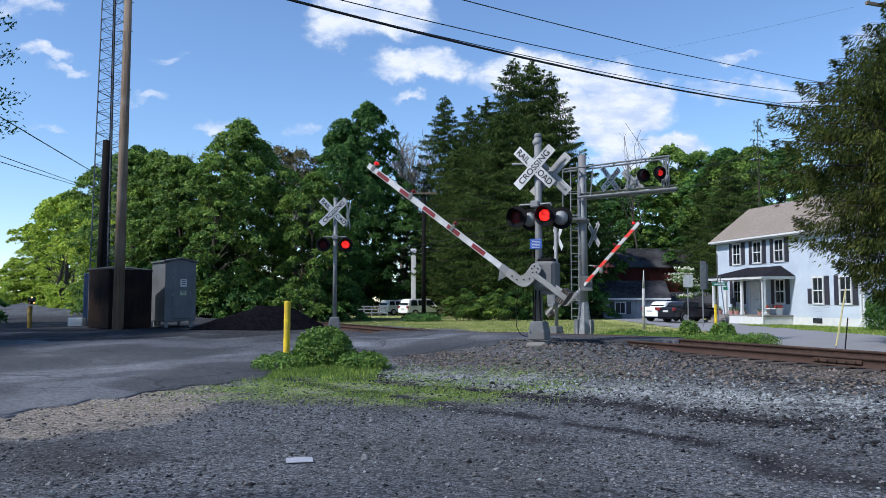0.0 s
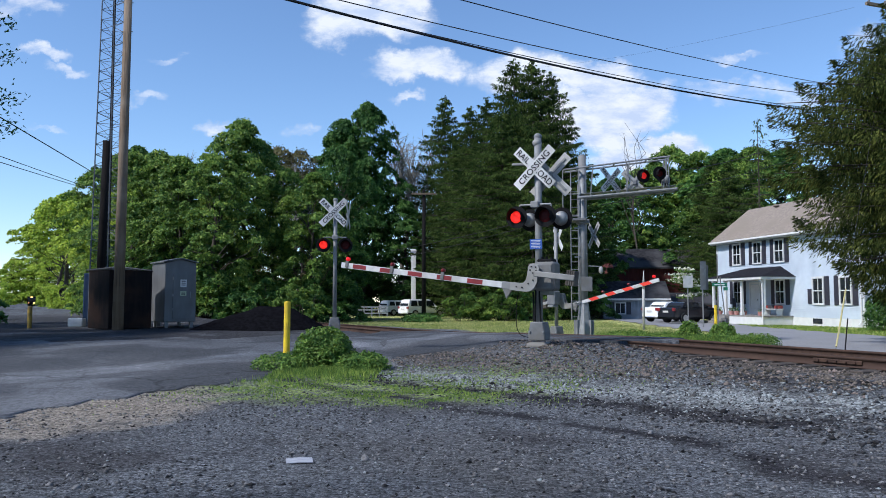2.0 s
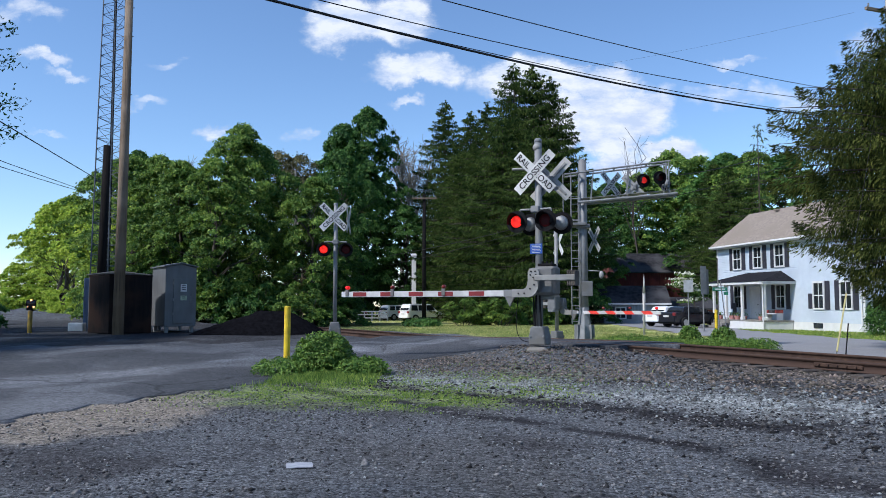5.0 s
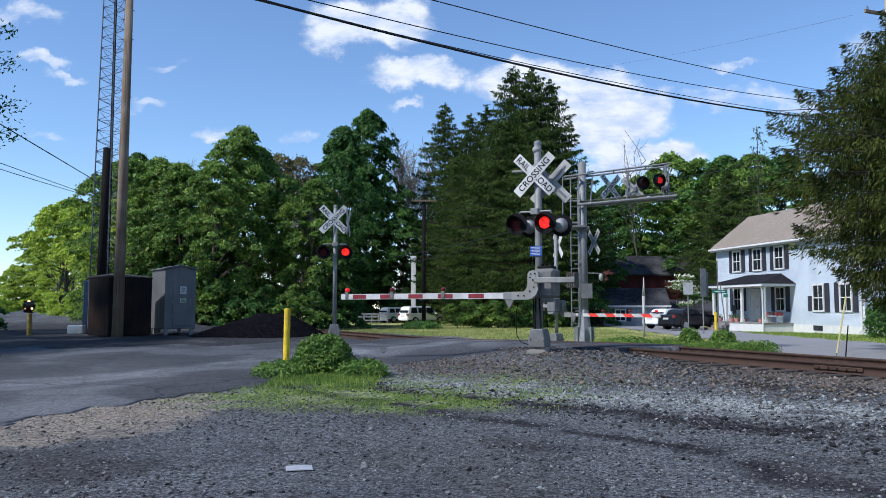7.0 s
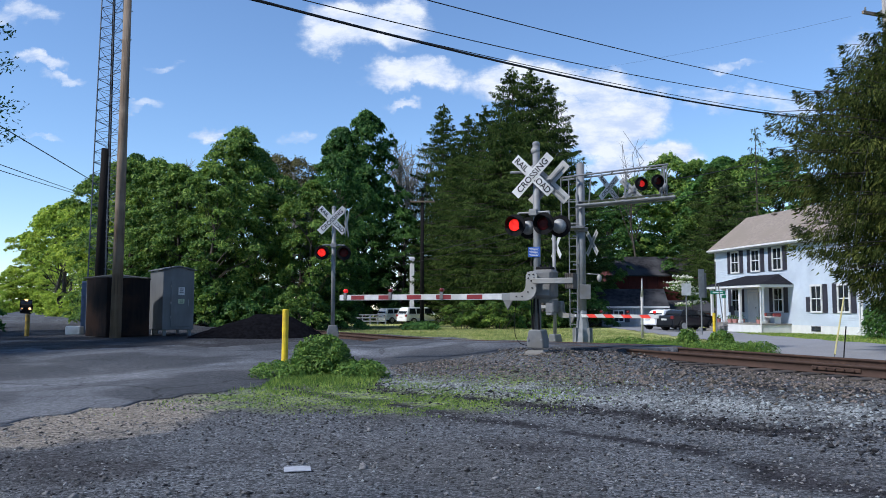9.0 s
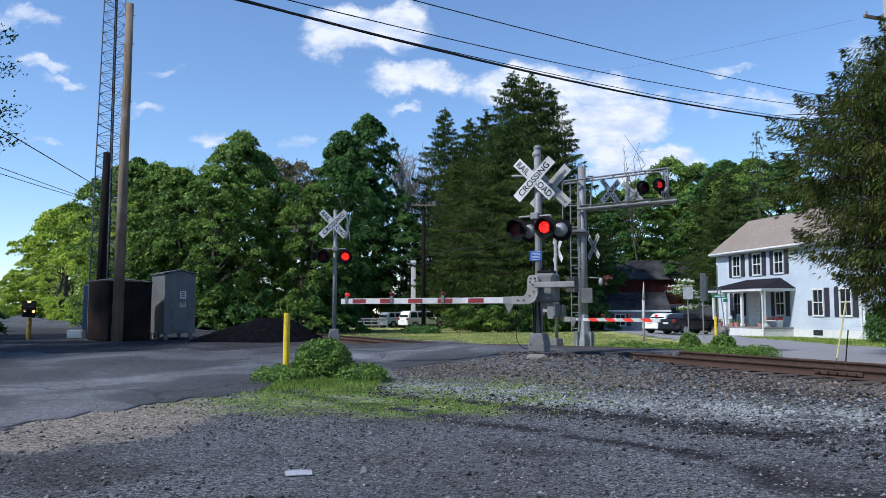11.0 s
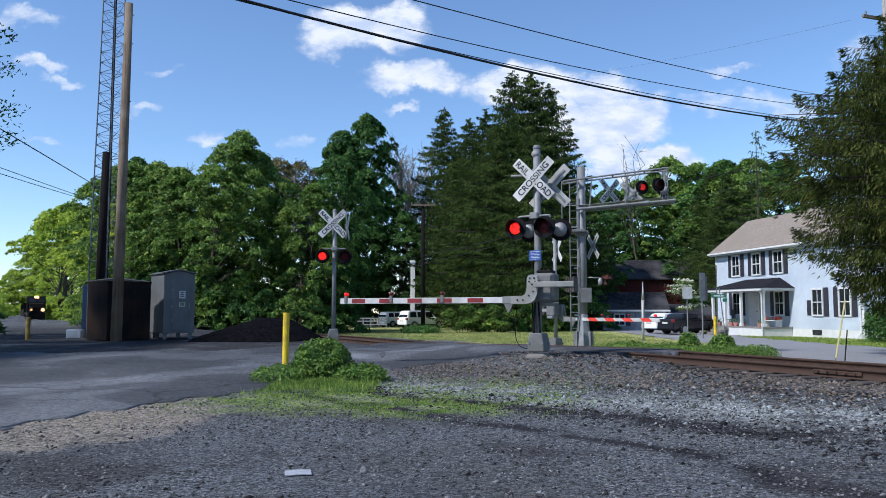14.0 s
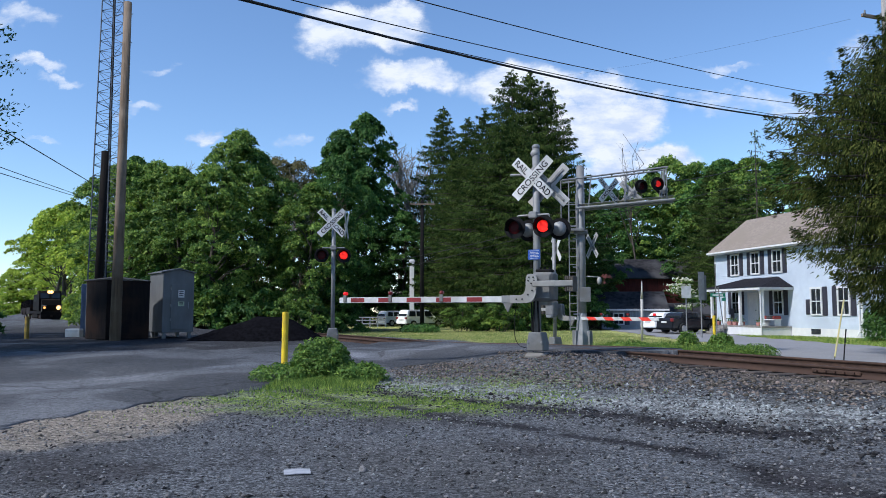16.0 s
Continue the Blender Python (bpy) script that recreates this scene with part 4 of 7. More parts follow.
def house_window(u, z0, z1, w=0.95, shutters=(True, True), y=0.0, parent=None, flip=None):
    pw = part("window", B(), None, parent or house)
    bm = B()
    box(bm, (u, y - 0.045, (z0 + z1) / 2), (w, 0.05, z1 - z0))
    bmesh.ops.delete(bm, geom=list(bm.faces), context="FACES_ONLY")
    bm.free()
    bm = B()
    for cx_, sx_ in ((u - w / 2, 0.09), (u + w / 2, 0.09)):
        box(bm, (cx_, y - 0.06, (z0 + z1) / 2), (sx_, 0.09, z1 - z0 + 0.1))
    for cz_, sz_ in ((z0, 0.1), (z1, 0.13), ((z0 + z1) / 2, 0.06)):
        box(bm, (u, y - 0.06, cz_), (w - 0.09, 0.088, sz_))
    box(bm, (u, y - 0.05, (z0 + z1) / 2), (0.03, 0.05, z1 - z0 - 0.1))
    part("window_frame", bm, M_TRIM, pw)
    for za, zb in ((z0, (z0 + z1) / 2), ((z0 + z1) / 2, z1)):
        bm = B()
        box(bm, (u, y - 0.035, (za + zb) / 2), (w - 0.09, 0.02, zb - za - 0.05))
        part("pane", bm, M_GLASS, pw)
    bm = B()
    box(bm, (u, y - 0.0255, z0 + (z1 - z0) * 0.28), (w * 0.55, 0.004, (z1 - z0) * 0.4))
    part("curtain", bm, M_TRIM, pw)
    for s, on in zip((-1, 1), shutters):
        if on:
            bm = B()
            cx_ = u + s * (w / 2 + 0.29)
            hh = z1 - z0 + 0.12 if on is True else on
            zc = (z0 + z1) / 2 if on is True else z0 + on / 2
            box(bm, (cx_, y - 0.045, zc), (0.42, 0.04, hh), 0.01)
            for k in range(int(hh / 0.11)):
                box(bm, (cx_, y - 0.07, zc - hh / 2 + 0.1 + k * 0.11), (0.32, 0.015, 0.05))
            part("shutter", bm, M_SHUTTER, house)


for u in (12.3, 9.85, 7.45):
    house_window(u, 4.15, 5.65)
for u in (12.3, 7.45):
    house_window(u, 1.35, 2.95)
house_window(3.75, 1.35, 3.0, shutters=(True, 0.95))
house_window(1.38, 1.35, 3.0)
# panelled front door under the porch
bm = B()
box(bm, (10.2, -0.05, 1.62), (1.0, 0.06, 2.1), 0.01)
for k in (1.05, 2.15):
    for e in (-0.22, 0.22):
        box(bm, (10.2 + e, -0.085, k), (0.3, 0.02, 0.7), 0.008)
door = part("door", bm, M_TRIM, house, "white panelled front door")
bm = B()
bulge(bm, 0.045, (1, 1, 1), Matrix.Translation((9.85, -0.12, 1.6)))
part("door_handle", bm, M_GALV, door)
bm = B()
for e in (-0.56, 0.56):
    box(bm, (10.2 + e, -0.06, 1.65), (0.13, 0.1, 2.2))
box(bm, (10.2, -0.06, 2.78), (1.25, 0.1, 0.14))
part("door_frame", bm, M_TRIM, house)
# porch
PX0, PX1, PD = 6.2, 12.3, 2.2
house_box("porch_floor", ((PX0 + PX1) / 2, -PD / 2, 0.53), (PX1 - PX0, PD, 0.1), M_CONCRETE)
bm = B()
box(bm, ((PX0 + PX1) / 2, -PD + 0.06, 0.2), (PX1 - PX0 - 0.1, 0.1, 0.56))
box(bm, (PX0 + 0.1, -PD / 2, 0.2), (0.1, PD - 0.12, 0.56))
part("porch_skirt", bm, M_TRIM, house)
for u in (PX0 + 0.12, 8.75, 10.65, PX1 - 0.12):
    bm = B()
    box(bm, (u, -PD + 0.15, 1.78), (0.17, 0.17, 2.4), 0.015)
    box(bm, (u, -PD + 0.15, 0.68), (0.25, 0.25, 0.2), 0.02)
    box(bm, (u, -PD + 0.15, 2.9), (0.25, 0.25, 0.14), 0.02)
    part("porch_post", bm, M_TRIM, house)
bm = B()
a0, a1, zb, zt = PX0 - 0.35, PX1 + 0.35, 3.12, 3.85
vv = [bm.verts.new(p) for p in ((a0, -PD - 0.35, zb), (a1, -PD - 0.35, zb), (a1, -0.02, zb), (a0, -0.02, zb), (a0 + 1.5, -0.02, zt), (a1 - 1.5, -0.02, zt))]
for q in ((0, 1, 5, 4), (1, 2, 5), (3, 0, 4), (2, 3, 4, 5), (3, 2, 1, 0)):
    bm.faces.new([vv[i] for i in q])
part("porch_roof", bm, M_DARKROOF, house, "charcoal shingled porch roof")
house_box("porch_beam", ((PX0 + PX1) / 2, -PD / 2 - 0.14, 3.03), (PX1 - PX0 + 0.6, PD + 0.32, 0.16), M_TRIM)
for k in range(3):
    house_box("porch_step", (11.0, -PD - 0.2 - 0.28 * k, 0.42 - 0.17 * k), (1.9, 0.3, 0.16), M_CONCRETE)
house_box("basement_window", (3.9, -0.03, 0.3), (0.8, 0.05, 0.32), M_GLASS)
bm = B()
tube(bm, (0.12, -0.1, HE - 0.1), (0.12, -0.1, 0.4), 0.045, n=8)
tube(bm, (0.12, -0.1, 0.4), (-0.05, -0.45, 0.15), 0.045, n=8)
part("downspout", bm, M_TRIM, house)
bm = B()
tube(bm, (PX0 + 0.05, -PD - 0.25, 3.0), (PX0 + 0.05, -PD - 0.02, 2.7), 0.045, n=8)
tube(bm, (PX0 + 0.05, -PD - 0.02, 2.7), (PX0 + 0.05, -PD - 0.02, 0.1), 0.045, n=8)
part("downspout", bm, M_TRIM, house)
# set-back wing at the near end
bm = B()
box(bm, (-2.5, 4.2, 1.9), (5.0, 5.0, 3.6))
part("wing_wall", bm, M_SIDING, house)
part("wing_siding", clapboards(-5.0, 0.0, 0.4, 3.6, 1.7), M_SIDING, house)
bm = B()
prism(bm, [(1.3, 3.6), (7.0, 3.6), (7.0, 4.9), (4.2, 5.0)], -5.3, 0.0, Matrix.Rotation(radians(90), 4, "Z") @ Matrix.Diagonal((1, -1, 1, 1)))
part("wing_roof", bm, M_ROOF, house)
house_window(-1.6, 1.2, 2.9, y=1.68)


# ---- crossing signals ----
def crossbuck(parent, z, y, lettered=True, rz=0.0, x=0.0):
    """Two boards crossed at right angles; child of the mast."""
    cb = part("crossbuck", B(), None, parent)
    cb.matrix_local = pose(x, y, z, 0, 0, rz)
    for ang, body, dy in ((-45, "RAIL    ROAD", 0.0), (45, "CROSSING", -0.008)):
        bm = B()
        box(bm, (0, dy, 0), (1.22, 0.006, 0.229), 0.0)
        bd = part("board", bm, M_WHITE if lettered else M_BUCKBACK, cb, "white reflective board with black letters" if lettered else "bare grey back of a crossing board")
        bd.matrix_local = pose(0, 0, 0, 0, -ang, 0)
        if not lettered:
            bm = B()
            box(bm, (0, dy + 0.016, 0.0), (1.04, 0.024, 0.055), 0.004)
            st = part("stiffener", bm, M_GALV, cb)
            st.matrix_local = pose(0, 0, 0, 0, -ang, 0)
        if lettered:
            t = text_mesh(body, 0.205, M_BLACK, cb, Matrix.Rotation(radians(-ang), 4, "Y") @ Matrix.Translation((0, dy - 0.006, -0.005)) @ Matrix.Rotation(radians(90), 4, "X"), squeeze=1.0 if ang > 0 else 0.93)
    bm = B()
    box(bm, (0, 0.04, 0), (0.12, 0.07, 0.16), 0.01)
    part("bracket", bm, M_GALV, cb)
    return cb


LIT = []        # lit lens parts with the side on which they flash


def light_head(parent, x, y, z, rz, phase, r=0.255, lens=0.15, lit=None):
    """Round black background, hood, dark lens, and the lens that lights."""
    h = part("light_head", B(), None, parent)
    h.matrix_local = pose(x, y, z, 0, 0, rz)
    bm = B()
    tube(bm, (0, 0.0, 0), (0, -0.03, 0), r, n=24)
    part("background", bm, M_BLACK, h)
    bm = B()
    tube(bm, (0, 0.03, 0), (0, 0.12, 0), 0.17, 0.15, 16)
    bulge(bm, 0.15, (1, 0.55, 1), Matrix.Translation((0, 0.12, 0)))
    part("housing", bm, M_ALU, h, "grey aluminium lamp housing", True)
    bm = B()
    n = 14
    for i in range(n):
        a0, a1 = radians(-25 + 230 * i / n), radians(-25 + 230 * (i + 1) / n)
        for rr, flip in ((lens + 0.03, 1), (lens + 0.022, -1)):
            q = [bm.verts.new((rr * math.cos(a), yy, rr * math.sin(a))) for a, yy in ((a0, -0.03), (a1, -0.03), (a1, -0.30 + 0.10 * abs(math.cos(a1))), (a0, -0.30 + 0.10 * abs(math.cos(a0))))]
            bm.faces.new(q if flip > 0 else q[::-1])
    part("hood", bm, M_BLACK, h)
    bm = B()
    bulge(bm, lens, (1, 0.12, 1), Matrix.Translation((0, -0.03, 0)), 16, 8)
    part("lens", bm, M_LENS_OFF, h, "dark red glass lens", True)
    bm = B()
    bulge(bm, lens * 0.93, (1, 0.12, 1), Matrix.Translation((0, 0, 0)), 16, 8)
    on = part("lamp", bm, lit or M_LENS_ON, h, "red light that flashes", True)
    on["phase"] = phase
    LIT.append((on, phase))
    return h


def mast_base(parent, w=0.40):
    bm = B()
    prism(bm, [(-w / 2, 0), (w / 2, 0), (w / 2, 0.18), (w * 0.36, 0.42), (-w * 0.36, 0.42), (-w / 2, 0.18)], -w / 2, w / 2)
    bmesh.ops.bevel(bm, geom=list(bm.edges), offset=0.02, segments=1, affect="EDGES")
    part("junction_base", bm, M_GREYBOX, parent, "cast grey junction box base")
    bm = B()
    box(bm, (0, 0, -0.25), (0.50, 0.50, 0.42), 0.07)
    part("footing", bm, M_CONCRETE, parent, "rough concrete footing")
    for a in (-1, 1):
        for c in (-1, 1):
            bm = B()
            tube(bm, (a * w * 0.4, c * w * 0.5, 0.2), (a * w * 0.4, c * w * 0.5 + c * 0.03, 0.2), 0.025, n=6)
            part("bolt", bm, M_GALV, parent)


def lamp_bar(parent, z, x0, x1, y):
    bm = B()
    tube(bm, (x0, y, z), (x1, y, z), 0.024, n=8)
    for e in (x0, x1):
        tube(bm, (e, y, z), (e, y, z - 0.2), 0.02, n=8)
    box(bm, ((x0 + x1) / 2, y, z), (0.2, 0.14, 0.16), 0.02)
    part("lamp_bar", bm, M_GALV, parent)


def mast_pole(parent, h, r=0.075):
    bm = B()
    tube(bm, (0, 0, 0.3), (0, 0, h), r, n=16)
    part("mast", bm, M_GALV, parent, smooth=True)
    bm = B()
    tube(bm, (0, 0, h), (0, 0, h + 0.05), r + 0.012, r + 0.008, 16)
    bulge(bm, r, (1, 1, 0.5), Matrix.Translation((0, 0, h + 0.05)))
    part("cap", bm, M_GALV, parent)


def gate_arm(parent, length, white, red, slanted, pivot, depth=0.09, drop=0.36, out=0.5):
    """Striped arm on a curved bracket, pointing to local -x; pivot in the thing's space."""
    g = part("gate_arm", B(), None, parent)
    g.matrix_local = Matrix.Translation(pivot)
    bm = B()
    box(bm, (-out - length / 2, 0, -drop), (length, 0.045, depth * 1.25), 0.006)
    part("beam", bm, white, g, "white gate beam")
    n = int(length / 0.813)
    for i in range(n + 1):
        x1 = -out - length + 0.36 + i * 0.813
        if x1 + 0.40 > -out - 0.35:
            break
        bm = B()
        sk = 0.07 if slanted else 0.0
        for yy in (-0.0255, 0.0255):
            hh = depth * 0.625 if slanted else depth * 0.47
            q = [bm.verts.new((x1 + a, yy, -drop + b)) for a, b in ((-sk, -hh), (0.40 - sk, -hh), (0.40 + sk, hh), (sk, hh))]
            bm.faces.new(q if yy < 0 else q[::-1])
        part("stripe", bm, red, g)
    # curved cast bracket
    pts_o = [(0.09, 0.19), (0.0, 0.21), (-0.09, 0.19), (-0.13, 0.12), (-0.135, -0.08), (-0.15, -0.17), (-0.19, -0.24), (-0.25, -drop + 0.09), (-out - 0.02, -drop + 0.09),
             (-out - 0.02, -drop - 0.09), (-0.14, -drop - 0.09), (-0.02, -drop - 0.06), (0.06, -drop + 0.01), (0.11, -drop + 0.12), (0.13, -0.10), (0.13, 0.12)]
    bm = B()
    prism(bm, pts_o, -0.085, -0.045)
    prism(bm, pts_o, 0.045, 0.085)
    part("bracket", bm, M_ALU, g, "curved cast aluminium arm bracket")
    bm = B()
    prism(bm, [(-out - 0.22, -drop - 0.075), (-out - 0.10, -drop - 0.30), (-out + 0.02, -drop - 0.075)], -0.03, 0.03)
    part("gusset", bm, M_GREYBOX, g, "grey triangular bracing plate")
    for bx, bz in ((0.05, 0.13), (-0.05, 0.13), (0.07, 0.05), (-0.07, 0.05), (0.0, -0.01), (0.02, -0.17), (-0.08, -0.26), (-0.22, -drop), (-0.36, -drop)):
        bm = B()
        tube(bm, (bx, -0.085, bz), (bx, -0.105, bz), 0.018, n=6)
        part("bolt", bm, M_BLACK, g)
    bm = B()
    box(bm, (-out - 0.1, 0, -drop), (0.3, 0.075, depth * 1.5), 0.01)
    part("clamp", bm, M_GALV, g)
    for i, k in enumerate((length - 0.18, length * 0.68, length * 0.38)):
        lamp = part("arm_lamp", B(), None, g)
        lamp.matrix_local = Matrix.Translation((-out - k, 0, -drop + depth * 0.62))
        bm = B()
        box(bm, (0, -0.035, -0.03), (0.09, 0.02, 0.17), 0.005)
        part("mount", bm, M_GREYBOX, lamp)
        bm = B()
        tube(bm, (0, -0.045, 0.10), (0, 0.045, 0.10), 0.045, n=12)
        bulge(bm, 0.043, (1, 0.8, 1), Matrix.Translation((0, -0.04, 0.10)), 10, 6)
        part("lamp", bm, M_ARMLAMP if i == 0 else M_ARMLAMP_OFF, lamp, "small red gate lamp", True)
    # counterweight arm on the other side
    bm = B()
    for yy in (-0.16, 0.16):
        box(bm, (0.52, yy, -0.02), (0.95, 0.03, 0.13), 0.015)
    part("counterweight_arm", bm, M_ALU, g)
    bm = B()
    for k in range(4):
        box(bm, (0.82 + 0.05 * k, 0, -0.03), (0.044, 0.30, 0.34), 0.01)
    part("counterweight", bm, M_WEIGHT, g, "stack of grey steel counterweights")
    return g


def mechanism(parent, x, y, z, s=1.0):
    bm = B()
    box(bm, (x, y, z), (0.50 * s, 0.42 * s, 0.66 * s), 0.05 * s)
    mb = part("gate_mechanism", bm, M_GREYBOX, parent, "grey painted steel gate motor box")
    bm = B()
    box(bm, (x, y - 0.22 * s, z), (0.38 * s, 0.03, 0.54 * s), 0.012)
    part("cover", bm, M_GREYBOX, mb)
    bm = B()
    box(bm, (x, y, z + 0.36 * s), (0.36 * s, 0.3 * s, 0.07), 0.02)
    for e in (-0.1, 0.0, 0.12):
        tube(bm, (x + e, y, z + 0.37 * s), (x + e, y, z + 0.45 * s), 0.03, n=8)
    part("fittings", bm, M_BLACK, mb)
    bm = B()
    box(bm, (x - 0.05, y + 0.1, z - 0.37 * s), (0.3, 0.3, 0.1), 0.02)
    part("mount", bm, M_GALV, mb)


# near mast with gate
NEAR = pose(2.2, 17.6, 0.62, 0, 0, -27.3)
near = thing("crossing_signal", NEAR, "grey crossing mast with red flashing lights and lowered striped gate", "crossing signal", "crossing signals")
mast_base(near)
mast_pole(near, 4.68, 0.082)
crossbuck(near, 3.95, -0.16, x=-0.03)
bk = crossbuck(near, 3.80, 0.17, lettered=False, rz=180, x=0.24)
lamp_bar(near, 3.10, -0.42, 0.34, -0.10)
light_head(near, -0.47, -0.16, 2.82, 0, 0)
light_head(near, 0.24, -0.20, 2.82, 0, 1)
light_head(near, -0.26, 0.16, 2.78, 180, 0)
light_head(near, 0.50, 0.16, 2.78, 180, 1)
bm = B()
box(bm, (-0.03, -0.10, 2.19), (0.29, 0.008, 0.23), 0.0)
sg = part("sign", bm, M_BLUE, near, "small blue emergency notice plate")
bm = B()
for k in range(6):
    box(bm, (-0.03, -0.107, 2.275 - 0.034 * k), (0.23 - 0.04 * (k % 2), 0.003, 0.010))
part("lettering", bm, M_WHITE, sg)
bm = B()
tube(bm, (-0.62, -0.05, 4.08), (0.0, -0.05, 4.05), 0.03, n=8)
part("bell_arm", bm, M_GALV, near)
bm = B()
bulge(bm, 0.11, (1, 1, 0.9), Matrix.Translation((-0.02, 0, 4.55)))
part("bell", bm, M_ALU, near, smooth=True)
mechanism(near, 0.20, -0.02, 1.45)
bm = B()
for e in (-0.06, 0.08):
    tube(bm, (e, -0.12, 0.4), (e * 0.6, -0.12, 1.15), 0.022, n=6)
tube(bm, (-0.12, -0.06, 1.1), (-0.1, -0.08, 0.35), 0.018, n=6)
part("conduit", bm, M_BLACK, near)
near_arm = gate_arm(near, 4.75, M_ARMWHITE, M_ARMRED, False, (0.0, -0.30, 1.53), depth=0.112)
# loose cable hanging at the gate
cu = bpy.data.curves.new("cable", "CURVE")
cu.dimensions, cu.bevel_depth = "3D", 0.009
sp = cu.splines.new("BEZIER")
sp.bezier_points.add(3)
for bp_, co in zip(sp.bezier_points, ((-0.42, -0.2, 1.2), (-0.48, -0.2, 0.6), (-0.40, -0.2, 0.15), (-0.18, -0.15, 0.05))):
    bp_.co, bp_.handle_left_type, bp_.handle_right_type = co, "AUTO", "AUTO"
cab = new("cable", cu)
cab.data.materials.append(M_BLACK)
cab.parent = near

# mast over the road, lights only
FARM = pose(-3.76, 26.7, 0.50, 0, 0, 6)
farm = thing("crossing_signal", FARM, "slim grey crossing mast with two red flashing lights", "crossing signal", "crossing signals")
mast_base(farm)
mast_pole(farm, 4.5, 0.07)
crossbuck(farm, 4.07, -0.13, x=-0.06)
crossbuck(farm, 4.0, 0.12, lettered=False, rz=172 - 90, x=0.44)
lamp_bar(farm, 3.2, -0.38, 0.38, -0.06)
light_head(farm, -0.40, -0.14, 2.93, 0, 0, 0.25)
light_head(farm, 0.36, -0.14, 2.93, 0, 1, 0.25)

# second gate, beyond the track
G2 = pose(4.42, 30.0, 0.08, 0, 0, -52 + 180)
gate2 = thing("crossing_signal", G2, "grey crossing mast with orange-red and white striped gate", "crossing signal", "crossing signals")
mast_base(gate2)
mast_pole(gate2, 4.25, 0.07)
crossbuck(gate2, 3.85, -0.12, rz=-24)
mechanism(gate2, 0.1, 0.05, 1.52, 0.85)
gate2_arm = gate_arm(gate2, 4.1, M_ARMWHITE, M_ARMORANGE, True, (0.0, -0.33, 1.5), depth=0.10)

# cantilever mast with overhead lights
CANT = pose(5.4, 29.5, 0.08, 0, 0, -9)
cant = thing("cantilever_signal", CANT, "galvanised cantilever signal mast with overhead flashing lights", "crossing signal", "crossing signals")
bm = B()
tube(bm, (0, 0, 0.5), (0, 0, 7.0), 0.165, 0.15, 20)
part("mast", bm, M_GALV, cant, smooth=True)
bm = B()
tube(bm, (0, 0, 0), (0, 0, 0.06), 0.42, n=8)
tube(bm, (0, 0, 0.0), (0, 0, 1.35), 0.34, 0.17, 8)
part("base_flange", bm, M_GALV, cant)
for k in range(8):
    bm = B()
    box(bm, (0.30, 0, 0.35), (0.16, 0.03, 0.66), 0.0, Matrix.Rotation(k * math.pi / 4, 4, "Z"))
    part("gusset", bm, M_GALV, cant)
bm = B()
bulge(bm, 0.15, (1, 1, 0.5), Matrix.Translation((0, 0, 7.0)))
part("cap", bm, M_GALV, cant)
bm = B()
for yy in (-0.32, 0.32):
    tube(bm, (-0.7, yy, 6.45), (3.25, yy, 6.86), 0.035, n=8)
    tube(bm, (-0.2, yy, 5.35), (3.5, yy, 5.62), 0.055, n=8)
    for k in range(3):
        x = 0.3 + 1.35 * k
        tube(bm, (x, yy, 5.4 + x * 0.073), (x + 0.1, yy, 6.5 + x * 0.1), 0.022, n=6)
    tube(bm, (3.2, yy, 5.6), (3.2, yy, 6.86), 0.03, n=6)
for x in (-0.7, -0.2, 1.2, 2.4, 3.25):
    tube(bm, (x, -0.32, 6.45 + (x + 0.7) * 0.104), (x, 0.32, 6.45 + (x + 0.7) * 0.104), 0.03, n=6)
part("cantilever_arm", bm, M_GALV, cant)
bm = B()
box(bm, (1.7, 0, 5.40 + 0.12), (3.6, 0.5, 0.02), 0.0, Matrix.Rotation(radians(0), 4, "Y"))
bmesh.ops.rotate(bm, cent=(0, 0, 5.4), matrix=Matrix.Rotation(radians(-4.2), 3, "Y"), verts=bm.verts)
part("walkway", bm, M_GALV, cant, "open steel grating walkway")
bm = B()
for k in range(3):
    tube(bm, (-0.75 + 0.3 * k, -0.32, 4.6), (-0.75 + 0.3 * k, -0.32, 6.45), 0.022, n=6)
    tube(bm, (-0.75 + 0.3 * k, 0.32, 4.6), (-0.75 + 0.3 * k, 0.32, 6.45), 0.022, n=6)
for zz in (4.65, 5.5):
    tube(bm, (-0.75, -0.32, zz), (-0.1, -0.32, zz), 0.022, n=6)
    tube(bm, (-0.75, 0.32, zz), (-0.75, -0.32, zz), 0.022, n=6)
part("platform_rail", bm, M_GALV, cant)
bm = B()
box(bm, (-0.35, 0, 4.52), (0.95, 0.8, 0.1), 0.01)
box(bm, (0, 0, 4.45), (0.5, 0.5, 0.16), 0.02)
part("platform", bm, M_GREYBOX, cant)
bm = B()
for e in (-0.14, 0.14):
    tube(bm, (-0.32 + e, -0.2, 0.7), (-0.32 + e, -0.2, 5.9), 0.022, n=6)
for k in range(17):
    tube(bm, (-0.46, -0.2, 0.8 + 0.3 * k), (-0.18, -0.2, 0.8 + 0.3 * k), 0.014, n=5)
part("ladder", bm, M_GALV, cant, "narrow climbing ladder")
for zz in (1.3, 3.1, 4.2):
    bm = B()
    box(bm, (-0.16, -0.12, zz), (0.34, 0.05, 0.06))
    part("ladder_bracket", bm, M_GALV, cant)
crossbuck(cant, 6.0, -0.40, x=1.05, rz=38)
crossbuck(cant, 6.0, 0.4, lettered=False, x=2.0, rz=180)
crossbuck(cant, 3.95, 0.25, lettered=False, x=0.42, rz=115)
light_head(cant, 2.25, -0.42, 6.12, 22, 0, 0.26, 0.13, M_LENS_CORE)
